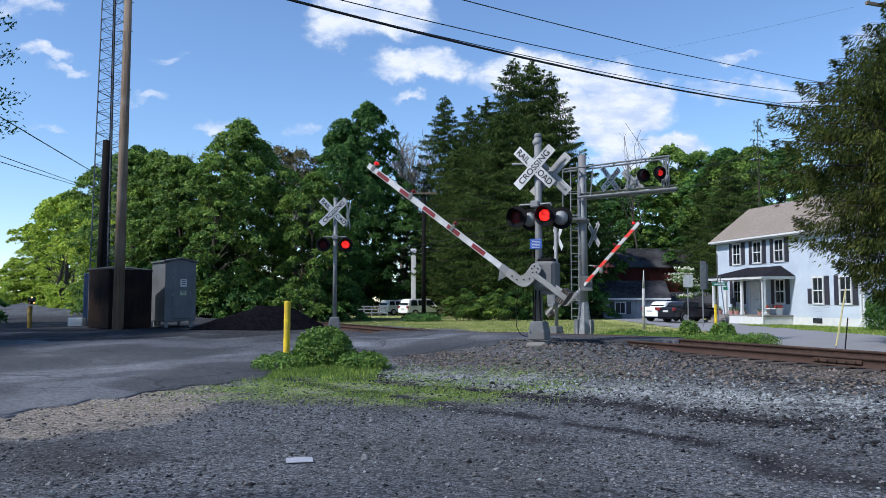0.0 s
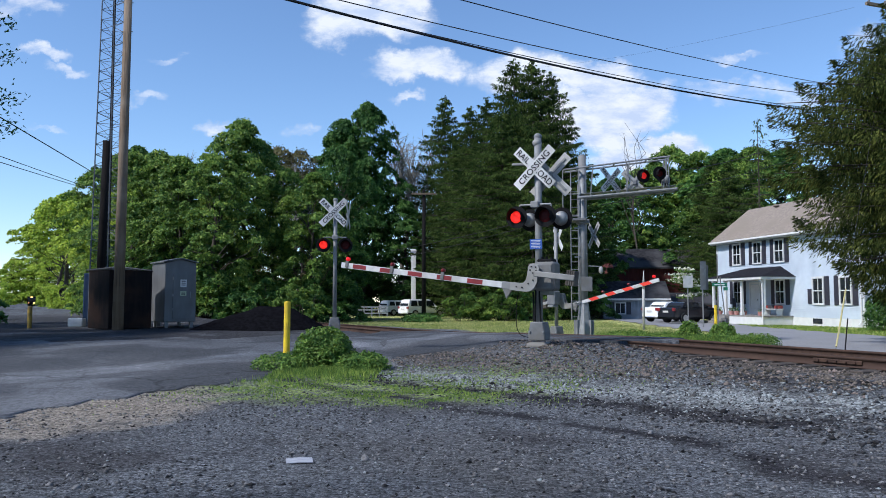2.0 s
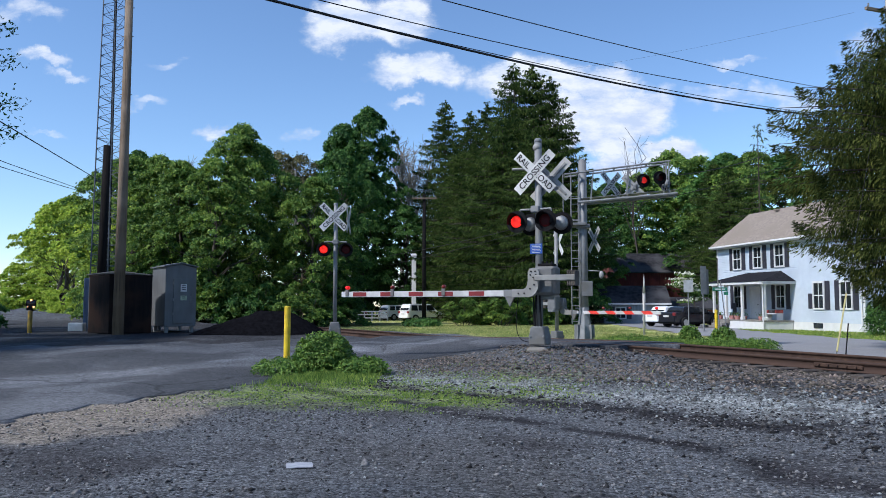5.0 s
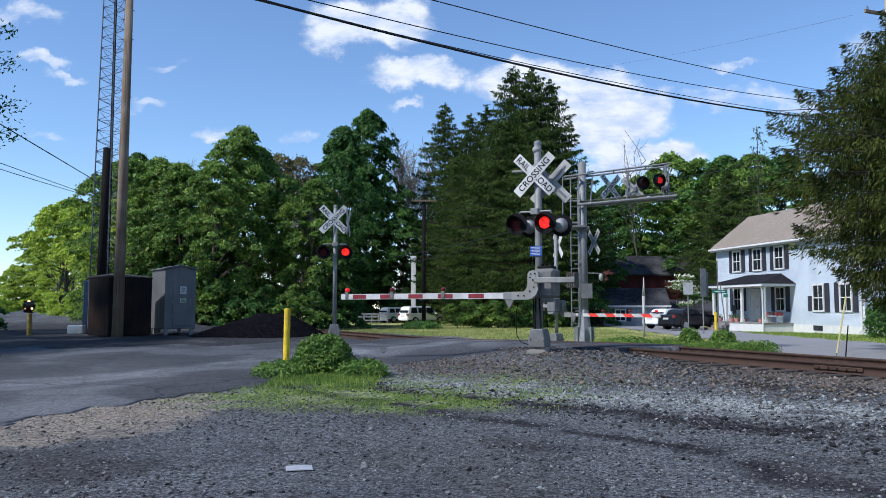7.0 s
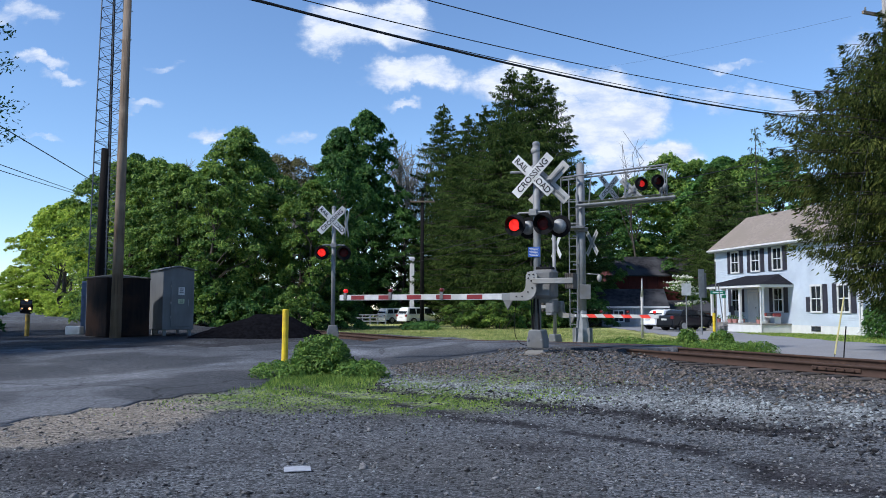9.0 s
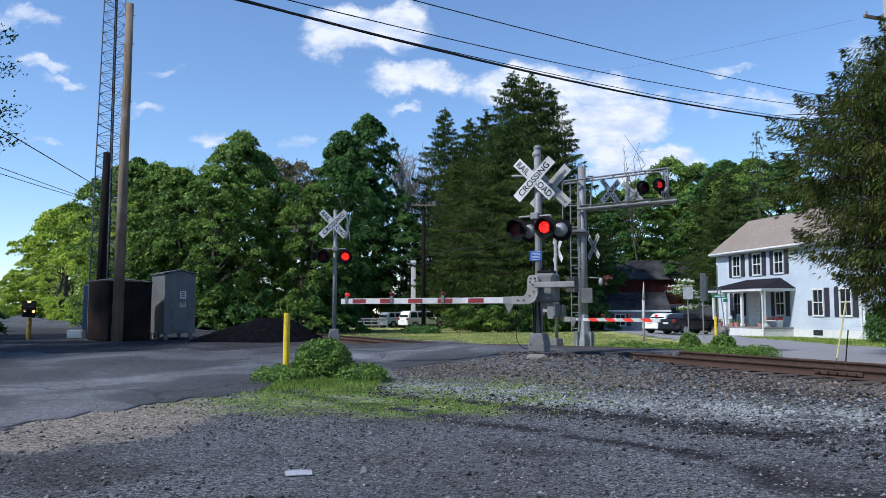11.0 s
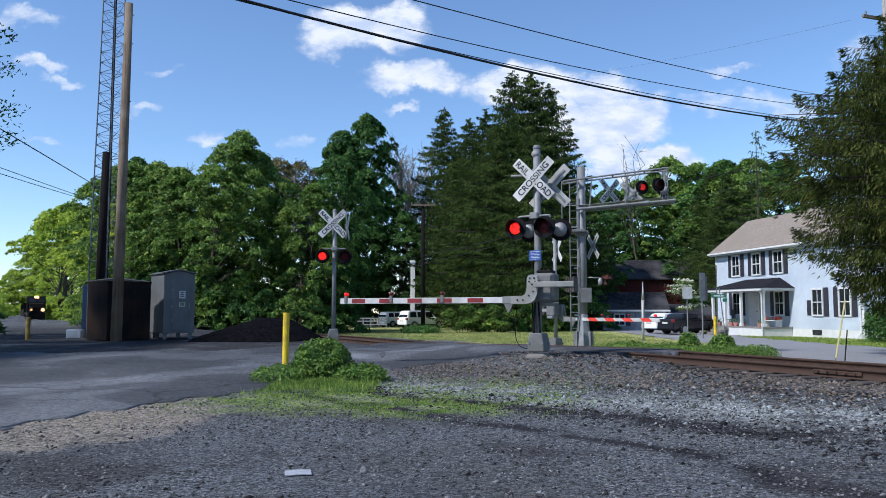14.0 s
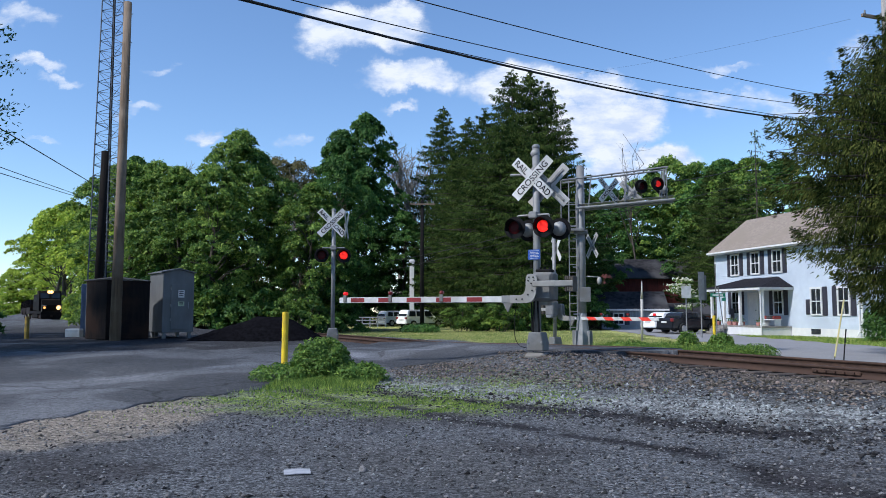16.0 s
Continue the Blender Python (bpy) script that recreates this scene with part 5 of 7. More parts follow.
light_head(cant, 2.85, -0.42, 6.20, 22, 1, 0.26, 0.13, M_LENS_CORE)
light_head(cant, 3.15, 0.40, 6.10, 200, 1, 0.25)
bm = B()
tube(bm, (0.1, 0, 2.75), (0.62, -0.05, 2.72), 0.02, n=6)
bulge(bm, 0.10, (0.9, 0.9, 1.5), Matrix.Translation((0.66, -0.05, 2.58)))
part("bell", bm, M_ALU, cant, smooth=True)
bm = B()
box(bm, (0.12, -0.2, 2.05), (0.42, 0.05, 0.56), 0.01)
part("plate", bm, M_GREYBOX, cant)


# ---- left side: pole, cabinets, tower ----
pole = thing("utility_pole", pose(-11.82, 28.0, 0.30, 0, 0.3, 0), "tall weathered brown wooden utility pole", "utility pole")
bm = B()
tube(bm, (0, 0, 0), (0, 0, 12.75), 0.20, 0.135, 16)
part("pole", bm, M_POLE, pole, smooth=True)
for zz in (12.3, 11.2, 9.0):
    bm = B()
    tube(bm, (-0.24, 0, zz), (0.2, 0, zz), 0.018, n=6)
    part("bolt", bm, M_GALV, pole)


def cabinet(m, w, d, h, label):
    c = thing("equipment_cabinet", m, label, "equipment cabinet")
    bm = B()
    box(bm, (0, d / 2, h / 2 + 0.12), (w, d, h), 0.012)
    part("body", bm, M_CABINET, c)
    bm = B()
    prism(bm, [(-w / 2 - 0.07, h + 0.12), (0, h + 0.26), (w / 2 + 0.07, h + 0.12), (w / 2 + 0.07, h + 0.16), (0, h + 0.31), (-w / 2 - 0.07, h + 0.16)], -0.08, d + 0.08)
    prism(bm, [(-w / 2, h + 0.1), (w / 2, h + 0.1), (0, h + 0.25)], 0.0, d)
    part("roof", bm, M_CABINET, c)
    bm = B()
    box(bm, (0.08, -0.015, h * 0.43 + 0.12), (w * 0.62, 0.035, h * 0.76), 0.008)
    dr = part("door", bm, M_CABINET, c, "flush grey aluminium door")
    bm = B()
    tube(bm, (w * 0.31, -0.06, h * 0.45), (w * 0.31, -0.06, h * 0.56), 0.015, n=6)
    part("handle", bm, M_GALV, dr)
    for zz in (0.3, 0.62, 1.0):
        bm = B()
        tube(bm, (-w * 0.25, -0.04, h * 0.74 * zz + 0.05), (-w * 0.25, -0.04, h * 0.74 * zz + 0.15), 0.02, n=6)
        part("hinge", bm, M_GALV, dr)
    for zz, hh, mt in ((h * 0.70, 0.30, M_WHITE), (h * 0.53, 0.18, mat("pale_green_label", (0.42, 0.5, 0.34)))):
        bm = B()
        box(bm, (0.1, -0.036, zz), (0.24, 0.004, hh))
        nt_ = part("notice", bm, mt, dr, "small printed notice")
        bm = B()
        for k in range(3):
            box(bm, (0.1, -0.0395, zz + hh * (0.28 - 0.25 * k)), (0.16, 0.002, hh * 0.12))
        part("lettering", bm, M_SHUTTER, nt_)
    for sx in (-1, 1):
        for yy in (0.15, d - 0.15):
            bm = B()
            box(bm, (sx * (w / 2 - 0.12), yy, 0.0), (0.12, 0.12, 0.3))
            part("leg", bm, M_GALV, c)
    return c


cabinet(pose(-10.37, 30.36, lz(-10.4, 30.4) + 0.12, 0, 0, 36), 1.22, 1.8, 2.34, "grey aluminium signal cabinet with gabled roof")
cabinet(pose(-13.35, 31.6, lz(-13.3, 31.6) + 0.1, 0, 0, 4), 2.4, 2.2, 2.1, "low grey aluminium equipment shelter")
bx = thing("steel_container", pose(-12.3, 28.3, lz(-12.3, 28.6) + 0.02, 0, 0, 50), "rusty black open steel container", "container")
bm = B()
box(bm, (0.85, 0.8, 1.08), (1.7, 1.6, 2.16), 0.02)
part("body", bm, M_RUST, bx)
bm = B()
box(bm, (0.85, 0.06, 2.17), (1.74, 0.14, 0.06), 0.01)
box(bm, (0.06, 0.8, 2.172), (0.14, 1.64, 0.055), 0.01)
part("rim", bm, M_RUST, bx)

tower = thing("lattice_tower", pose(-15.9, 36.2, lz(-16, 36.2), 0, 0, 20), "tall guyed steel lattice radio tower", "tower")
TW = 1.40
legs = [Vector((TW * 0.577 * math.cos(a), TW * 0.577 * math.sin(a), 0)) for a in (radians(90), radians(210), radians(330))]
H = 21.0
taper = 0.58
for l in legs:
    bm = B()
    tube(bm, l, Vector((l.x * taper, l.y * taper, H)), 0.035, 0.03, 6)
    part("leg", bm, M_DARKSTEEL, tower)
bm = B()
nb = 42
for k in range(nb):
    z0, z1 = H * k / nb, H * (k + 1) / nb
    s0, s1 = 1 + (taper - 1) * k / nb, 1 + (taper - 1) * (k + 1) / nb
    for i in range(3):
        a, b = legs[i], legs[(i + 1) % 3]
        p0, p1 = Vector((a.x * s0, a.y * s0, z0)), Vector((b.x * s1, b.y * s1, z1))
        if k % 2:
            p0, p1 = Vector((b.x * s0, b.y * s0, z0)), Vector((a.x * s1, a.y * s1, z1))
        tube(bm, p0, p1, 0.014, n=4)
        tube(bm, Vector((a.x * s1, a.y * s1, z1)), Vector((b.x * s1, b.y * s1, z1)), 0.011, n=4)
part("bracing", bm, M_DARKSTEEL, tower)
bm = B()
for e in (0.0, 0.12):
    tube(bm, (e, -0.1, 0.5), (e * 0.6, -0.05, H), 0.022, n=6)
part("cable_run", bm, M_BLACK, tower)
dp = thing("dark_post", pose(-14.75, 33.0, lz(-14.7, 33)), "black creosoted post with conduit", "post")
bm = B()
tube(bm, (0, 0, 0), (0.12, 0, 8.0), 0.19, 0.15, 12)
part("post", bm, M_DARKPOLE, dp, smooth=True)
bb = thing("blue_panel", pose(-15.4, 33.5, lz(-15.4, 33.5), 0, 0, 25), "blue-grey steel equipment panel", "panel")
bm = B()
box(bm, (0, 0, 1.2), (0.5, 0.5, 2.1), 0.02)
part("body", bm, mat("blue_grey_paint", (0.10, 0.14, 0.22), (0.08, 0.11, 0.18), 4, 0.6), bb)
wb = thing("concrete_block", pose(-15.3, 32.2, lz(-15.3, 32.2), 0, 0, 5), "whitewashed concrete block on the gravel", "block")
bm = B()
box(bm, (0, 0, 0.16), (0.62, 0.4, 0.38), 0.04)
part("block", bm, M_WHITE, wb)


def bollard(x, y, h, r, label, lean=0.0, paint=None):
    b = thing("bollard", pose(x, y, lz(x, y) - 0.05, 0, lean, 0), label, "bollard", "yellow bollards")
    bm = B()
    tube(bm, (0, 0, 0), (0, 0, h), r, n=16)
    tube(bm, (0, 0, h), (0, 0, h + 0.012), r * 0.92, r * 0.8, 16)
    part("post", bm, paint or M_YELLOW, b, smooth=False)
    return b


bollard(-3.77, 18.6, 1.40, 0.078, "bright yellow steel bollard beside a leafy shrub", 0.4)
bollard(-16.1, 30.0, 0.9, 0.085, "faded yellow steel bollard at the road edge", 0.0, M_FADED)
bollard(17.0, 48.0, 1.35, 0.09, "yellow bollard beside the lane")

# heap of coal or cinders
pile = thing("coal_heap", pose(-7.0, 29.2, lz(-7, 29.2) - 0.02), "black heap of coal on the asphalt", "heap")
n = 44
gxp, gyp = np.linspace(-2.9, 2.9, n), np.linspace(-1.7, 1.7, n)
X, Y = np.meshgrid(gxp, gyp)
r = np.hypot(X / 2.6, Y / 1.5)
hgt = 0.98 * np.clip(1 - r, 0, 1) ** 0.85 + 0.42 * np.clip(1 - np.hypot((X - 1.2) / 1.5, Y / 1.1), 0, 1)
hgt = hgt * 0.86 + np.where(r < 1, RNG.normal(size=X.shape) * 0.018, 0) - 0.03
idx = np.arange(n * n).reshape(n, n)
f = np.stack([idx[:-1, :-1], idx[:-1, 1:], idx[1:, 1:], idx[1:, :-1]], -1).reshape(-1, 4)
ob = new("mound", np_mesh("mound", np.stack([X.ravel(), Y.ravel(), hgt.ravel()], -1), f, M_COAL))
ob.parent = pile


# ---- locomotive ----
def locomotive():
    t = thing("locomotive", Matrix(), "black diesel freight locomotive with lit headlights", "locomotive")
    # local +x is forward; origin on the rails under the nose
    def bx_(name, c, s, m, bev=0.03, label=""):
        bm = B()
        box(bm, c, s, bev)
        return part(name, bm, m, t, label)
    bx_("frame", (-10.5, 0, 1.25), (20.6, 2.9, 0.45), M_LOCO)
    bx_("hood", (-12.6, 0, 2.9), (14.5, 1.9, 2.7), M_LOCO, 0.08)
    bm = B()
    prism(bm, [(-5.6, 1.5), (-2.4, 1.5), (-2.4, 3.35), (-2.7, 4.3), (-3.0, 4.6), (-5.6, 4.6)], -1.55, 1.55)
    part("cab", bm, M_LOCO, t)
    bm = B()
    prism(bm, [(-2.4, 1.45), (-0.7, 1.45), (-0.55, 2.4), (-0.9, 3.15), (-2.4, 3.35)], -1.25, 1.25)
    part("nose", bm, M_LOCO, t)
    for yy in (-0.75, 0.75):
        bm = B()
        q = [(-2.395, 3.45), (-2.68, 4.22)]
        v = [bm.verts.new(p) for p in ((q[0][0] + 0.02, yy - 0.6, q[0][1]), (q[0][0] + 0.02, yy + 0.6, q[0][1]), (q[1][0] + 0.02, yy + 0.6, q[1][1]), (q[1][0] + 0.02, yy - 0.6, q[1][1]))]
        bm.faces.new(v)
        part("windscreen", bm, M_GLASS, t)
    bx_("pilot", (-0.25, 0, 0.62), (0.25, 2.8, 0.9), M_LOCO)
    bm = B()
    box(bm, (-0.1, 0, 0.75), (0.5, 0.35, 0.3), 0.04)
    part("coupler", bm, M_RUST, t)
    bm = B()
    for e in (-1.3, 1.3):
        tube(bm, (-0.2, e, 1.4), (-0.2, e, 2.35), 0.025, n=6)
        tube(bm, (-0.2, e, 2.35), (-0.2, e * 0.55, 2.35), 0.025, n=6)
    part("handrail", bm, M_WHITE, t)
    hl = bx_("headlight_box", (-2.75, 0, 4.42), (0.3, 0.75, 0.32), M_LOCO)
    for yy in (-0.17, 0.17):
        bm = B()
        tube(bm, (-2.6, yy, 4.42), (-2.56, yy, 4.42), 0.24, n=12)
        part("headlight", bm, M_HEADLIGHT, t, "lit warm headlight")
    for yy in (-0.95, 0.95):
        bm = B()
        tube(bm, (-0.4, yy, 2.0), (-0.1, yy, 2.0), 0.17, n=12)
        part("ditch_light_box", bm, M_LOCO, t)
        bm = B()
        tube(bm, (-0.1, yy, 2.0), (-0.06, yy, 2.0), 0.30 if yy > 0 else 0.17, n=12)
        part("ditch_light", bm, M_HEADLIGHT if yy > 0 else M_AMBER, t, "lit amber ditch light")
    for c in (-4.0, -16.5):
        tr = bx_("truck", (c, 0, 0.65), (4.6, 2.4, 0.6), M_RUST)
        for k in (-1.7, 0, 1.7):
            for yy in (-0.75, 0.75):
                bm = B()
                tube(bm, (c + k, yy - 0.06, 0.5), (c + k, yy + 0.06, 0.5), 0.5, n=20)
                part("wheel", bm, M_RUST, t)
    bx_("fuel_tank", (-10.2, 0, 0.75), (5.5, 2.6, 0.8), M_LOCO, 0.15)
    for k in range(7):
        bx_("louvre", (-7.5 - 1.6 * k, 0, 3.4), (1.1, 1.96, 0.9), M_BLACK, 0.02)
    return t


loco = locomotive()


def hopper_car():
    t = thing("hopper_car", Matrix(), "dark coal hopper wagon behind the locomotive", "freight wagon", "freight wagons")
    bm = B()
    prism(bm, [(-15.0, 3.6), (-0.6, 3.6), (-0.6, 2.2), (-3.5, 0.9), (-12.1, 0.9), (-15.0, 2.2)], -1.5, 1.5)
    part("body", bm, M_RUST, t)
    for k in range(9):
        for yy in (-1.53, 1.53):
            bm = B()
            box(bm, (-1.6 - 1.55 * k, yy, 2.9), (0.12, 0.08, 1.4))
            part("rib", bm, M_RUST, t)
    for c in (-2.2, -13.4):
        for k in (-0.9, 0.9):
            for yy in (-0.75, 0.75):
                bm = B()
                tube(bm, (c + k, yy - 0.06, 0.45), (c + k, yy + 0.06, 0.45), 0.45, n=16)
                part("wheel", bm, M_RUST, t)
    return t


wagons = [hopper_car()]
for k in range(2):
    wagons.append(copy_thing(wagons[0], Matrix()))


# ---- clouds: a far sheet that drifts ----
def cloud_material():
    m = bpy.data.materials.new("cloud")
    m.use_nodes = True
    nt = m.node_tree
    n, L = nt.nodes, nt.links
    n.remove(n["Principled BSDF"])
    tc = n.new("ShaderNodeTexCoord")
    sc = n.new("ShaderNodeVectorMath")
    sc.operation = "SCALE"
    sc.inputs["Scale"].default_value = 1 / 1800.0
    L.new(tc.outputs["Object"], sc.inputs[0])
    nz = n.new("ShaderNodeTexNoise")
    nz.inputs["Scale"].default_value, nz.inputs["Detail"].default_value, nz.inputs["Roughness"].default_value = 11.0, 9.0, 0.6
    L.new(sc.outputs[0], nz.inputs["Vector"])
    off = n.new("ShaderNodeVectorMath")
    off.operation = "SUBTRACT"
    L.new(nz.outputs["Color"], off.inputs[0])
    off.inputs[1].default_value = (0.5, 0.5, 0.5)
    ofs = n.new("ShaderNodeVectorMath")
    ofs.operation = "SCALE"
    ofs.inputs["Scale"].default_value = 0.10
    L.new(off.outputs[0], ofs.inputs[0])
    pos = n.new("ShaderNodeVectorMath")
    pos.operation = "ADD"
    L.new(sc.outputs[0], pos.inputs[0])
    L.new(ofs.outputs[0], pos.inputs[1])
    total = None
    # bearing, height (tangents), half-widths, thickness
    for x, z, rx, rz, k in ((-0.10, 0.372, 0.095, 0.040, 1.15), (-0.06, 0.392, 0.05, 0.03, 1.0), (-0.025, 0.308, 0.075, 0.027, 1.1), (-0.05, 0.266, 0.032, 0.009, 0.8),
                            (0.10, 0.295, 0.07, 0.036, 1.2), (0.19, 0.292, 0.085, 0.034, 1.2), (0.245, 0.255, 0.07, 0.045, 1.25), (0.17, 0.24, 0.085, 0.04, 1.2), (0.225, 0.215, 0.05, 0.03, 1.1),
                            (0.295, 0.198, 0.055, 0.026, 1.25), (0.235, 0.182, 0.05, 0.02, 1.1), (0.385, 0.272, 0.075, 0.020, 0.62), (0.40, 0.318, 0.055, 0.009, 0.62),
                            (-0.53, 0.324, 0.05, 0.013, 0.75), (-0.50, 0.306, 0.045, 0.010, 0.6), (-0.375, 0.325, 0.035, 0.010, 0.62), (-0.295, 0.238, 0.032, 0.013, 0.8),
                            (-0.40, 0.26, 0.04, 0.010, 0.55), (-0.56, 0.385, 0.06, 0.018, 0.6), (0.47, 0.27, 0.05, 0.022, 0.65), (0.57, 0.34, 0.04, 0.03, 0.6), (-0.53, 0.225, 0.07, 0.006, 0.5), (-0.185, 0.225, 0.04, 0.014, 0.55)):
        d = n.new("ShaderNodeVectorMath")
        d.operation = "SUBTRACT"
        L.new(pos.outputs[0], d.inputs[0])
        d.inputs[1].default_value = (x, 0, z)
        q = n.new("ShaderNodeVectorMath")
        q.operation = "MULTIPLY"
        L.new(d.outputs[0], q.inputs[0])
        q.inputs[1].default_value = (1 / rx, 0, 1 / rz)
        ln = n.new("ShaderNodeVectorMath")
        ln.operation = "LENGTH"
        L.new(q.outputs[0], ln.inputs[0])
        mr = n.new("ShaderNodeMapRange")
        mr.interpolation_type = "SMOOTHSTEP"
        mr.inputs[1].default_value, mr.inputs[2].default_value, mr.inputs[3].default_value, mr.inputs[4].default_value = 1.35, 0.35, 0.0, k
        L.new(ln.outputs["Value"], mr.inputs[0])
        if total is None:
            total = mr.outputs[0]
        else:
            mx = n.new("ShaderNodeMath")
            mx.operation = "MAXIMUM"
            L.new(total, mx.inputs[0])
            L.new(mr.outputs[0], mx.inputs[1])
            total = mx.outputs[0]
    n2 = n.new("ShaderNodeTexNoise")
    n2.inputs["Scale"].default_value, n2.inputs["Detail"].default_value, n2.inputs["Roughness"].default_value = 24.0, 10.0, 0.62
    mp = n.new("ShaderNodeMapping")
    mp.inputs["Scale"].default_value = (0.7, 1, 1.5)
    L.new(sc.outputs[0], mp.inputs[0])
    L.new(mp.outputs[0], n2.inputs["Vector"])
    a = n.new("ShaderNodeMath")
    a.operation = "MULTIPLY_ADD"
    L.new(n2.outputs[0], a.inputs[0])
    a.inputs[1].default_value, a.inputs[2].default_value = 1.15, -0.60
    b = n.new("ShaderNodeMath")
    b.operation = "ADD"
    L.new(total, b.inputs[0])
    L.new(a.outputs[0], b.inputs[1])
    al = n.new("ShaderNodeMapRange")
    al.interpolation_type = "SMOOTHSTEP"
    al.inputs[1].default_value, al.inputs[2].default_value, al.inputs[4].default_value = 0.26, 1.02, 0.98
    L.new(b.outputs[0], al.inputs[0])
    cr = n.new("ShaderNodeValToRGB")
    cr.color_ramp.elements[0].color, cr.color_ramp.elements[1].color = (0.62, 0.71, 0.88, 1), (0.93, 0.945, 0.97, 1)
    cr.color_ramp.elements[0].position, cr.color_ramp.elements[1].position = 0.40, 0.58
    L.new(n2.outputs[0], cr.inputs[0])
    em = n.new("ShaderNodeEmission")
    L.new(cr.outputs[0], em.inputs[0])
    tr = n.new("ShaderNodeBsdfTransparent")
    ms = n.new("ShaderNodeMixShader")
    L.new(al.outputs[0], ms.inputs[0])
    L.new(tr.outputs[0], ms.inputs[1])
    L.new(em.outputs[0], ms.inputs[2])
    L.new(ms.outputs[0], n["Material Output"].inputs[0])
    return m


bm = B()
cl = [bm.verts.new(p) for p in ((-1500, 0, 100), (1500, 0, 100), (1500, 0, 1000), (-1500, 0, 1000))]
bm.faces.new(cl)
clouds = mesh_ob("backdrop_clouds", bm, cloud_material())
clouds.matrix_world = pose(0, 1800, 1.55)
tagged(clouds, "scattered white cumulus clouds in a blue sky", "sky", kind="structure")


# ---- overhead wires and far poles ----
def wire(a, b, sag, r, label="black overhead cable across the sky"):
    cu = bpy.data.curves.new("overhead_wire", "CURVE")
    cu.dimensions, cu.bevel_depth, cu.bevel_resolution = "3D", r, 1
    sp = cu.splines.new("POLY")
    n = 24
    sp.points.add(n)
    a, b = Vector(a), Vector(b)
    for i, p in enumerate(sp.points):
        u = i / n
        q = a.lerp(b, u) - Vector((0, 0, sag * 4 * u * (1 - u)))
        p.co = (*q, 1)
    cu.materials.append(M_WIRE)
    return tagged(new("overhead_wire", cu), label, "wire", "overhead wires")


wire((-4.39, 12, 6.86), (15.59, 30, 8.95), 0.38, 0.026, "thick black overhead cable bundle")
wire((-4.61, 12.1, 6.9), (15.82, 30, 8.97), 0.30, 0.009)
wire((-3.3, 12, 6.75), (16.06, 30, 9.56), 0.33, 0.010)
wire((-1.49, 12, 6.82), (16.07, 30, 9.97), 0.18, 0.010)
wire((-12.62, 20, 6.89), (-16.55, 36, 7.53), 0.0, 0.018)
wire((-12.57, 20, 5.64), (-17.88, 38, 7.18), 0.01, 0.012)
wire((-12.56, 20, 5.44), (-17.87, 38, 7.09), 0.02, 0.012)
wire((-4.0, 58, 5.2), (4.6, 44, 6.0), 0.1, 0.018, "pale service wire before the trees")
wire((-4.0, 58, 4.5), (6.5, 44, 6.2), 0.1, 0.014, "pale service wire before the trees")
wire((12.2, 40, 8.3), (20.8, 48, 11.1), 0.2, 0.022, "grey service wire to the pole")
wire((7.5, 36, 6.0), (20.8, 46, 9.9), 0.2, 0.016, "grey service wire to the pole")
wire((16.45, 30, 13.2), (8, 60, 20), 0.3, 0.004, "thin wire against the sky")


def far_pole(m, h, r, arms, material, label):
    t = thing("utility_pole", m, label, "utility pole", "utility poles")
    bm = B()
    tube(bm, (0, 0, -0.3), (0, 0, h), r, r * 0.7, 12)
    part("pole", bm, material, t, smooth=True)
    for z, w in arms:
        bm = B()
        box(bm, (0, -r, z), (w, 0.1, 0.12))
        part("crossarm", bm, M_POLE, t)
        for e in (-0.45, -0.15, 0.2, 0.45):
            bm = B()
            tube(bm, (e * w, -r, z + 0.06), (e * w, -r, z + 0.22), 0.04, 0.03, 8)
            part("insulator", bm, M_GREYBOX, t)
    return t


far_pole(pose(-1.45, 58, lz(-1.45, 58)), 10.0, 0.17, [(9.7, 1.9)], M_DARKPOLE, "dark wooden utility pole with a crossarm")
far_pole(pose(18.15, 30.5, lz(17.9, 30.5), 0, 0, 20), 15.5, 0.17, [(13.4, 2.9)], mat("silvered_pole_wood", (0.33, 0.31, 0.29), (0.22, 0.205, 0.19), 5, 0.95, bump=0.5, stretch=(3, 3, 0.12)), "pale utility pole rising behind the spruce")


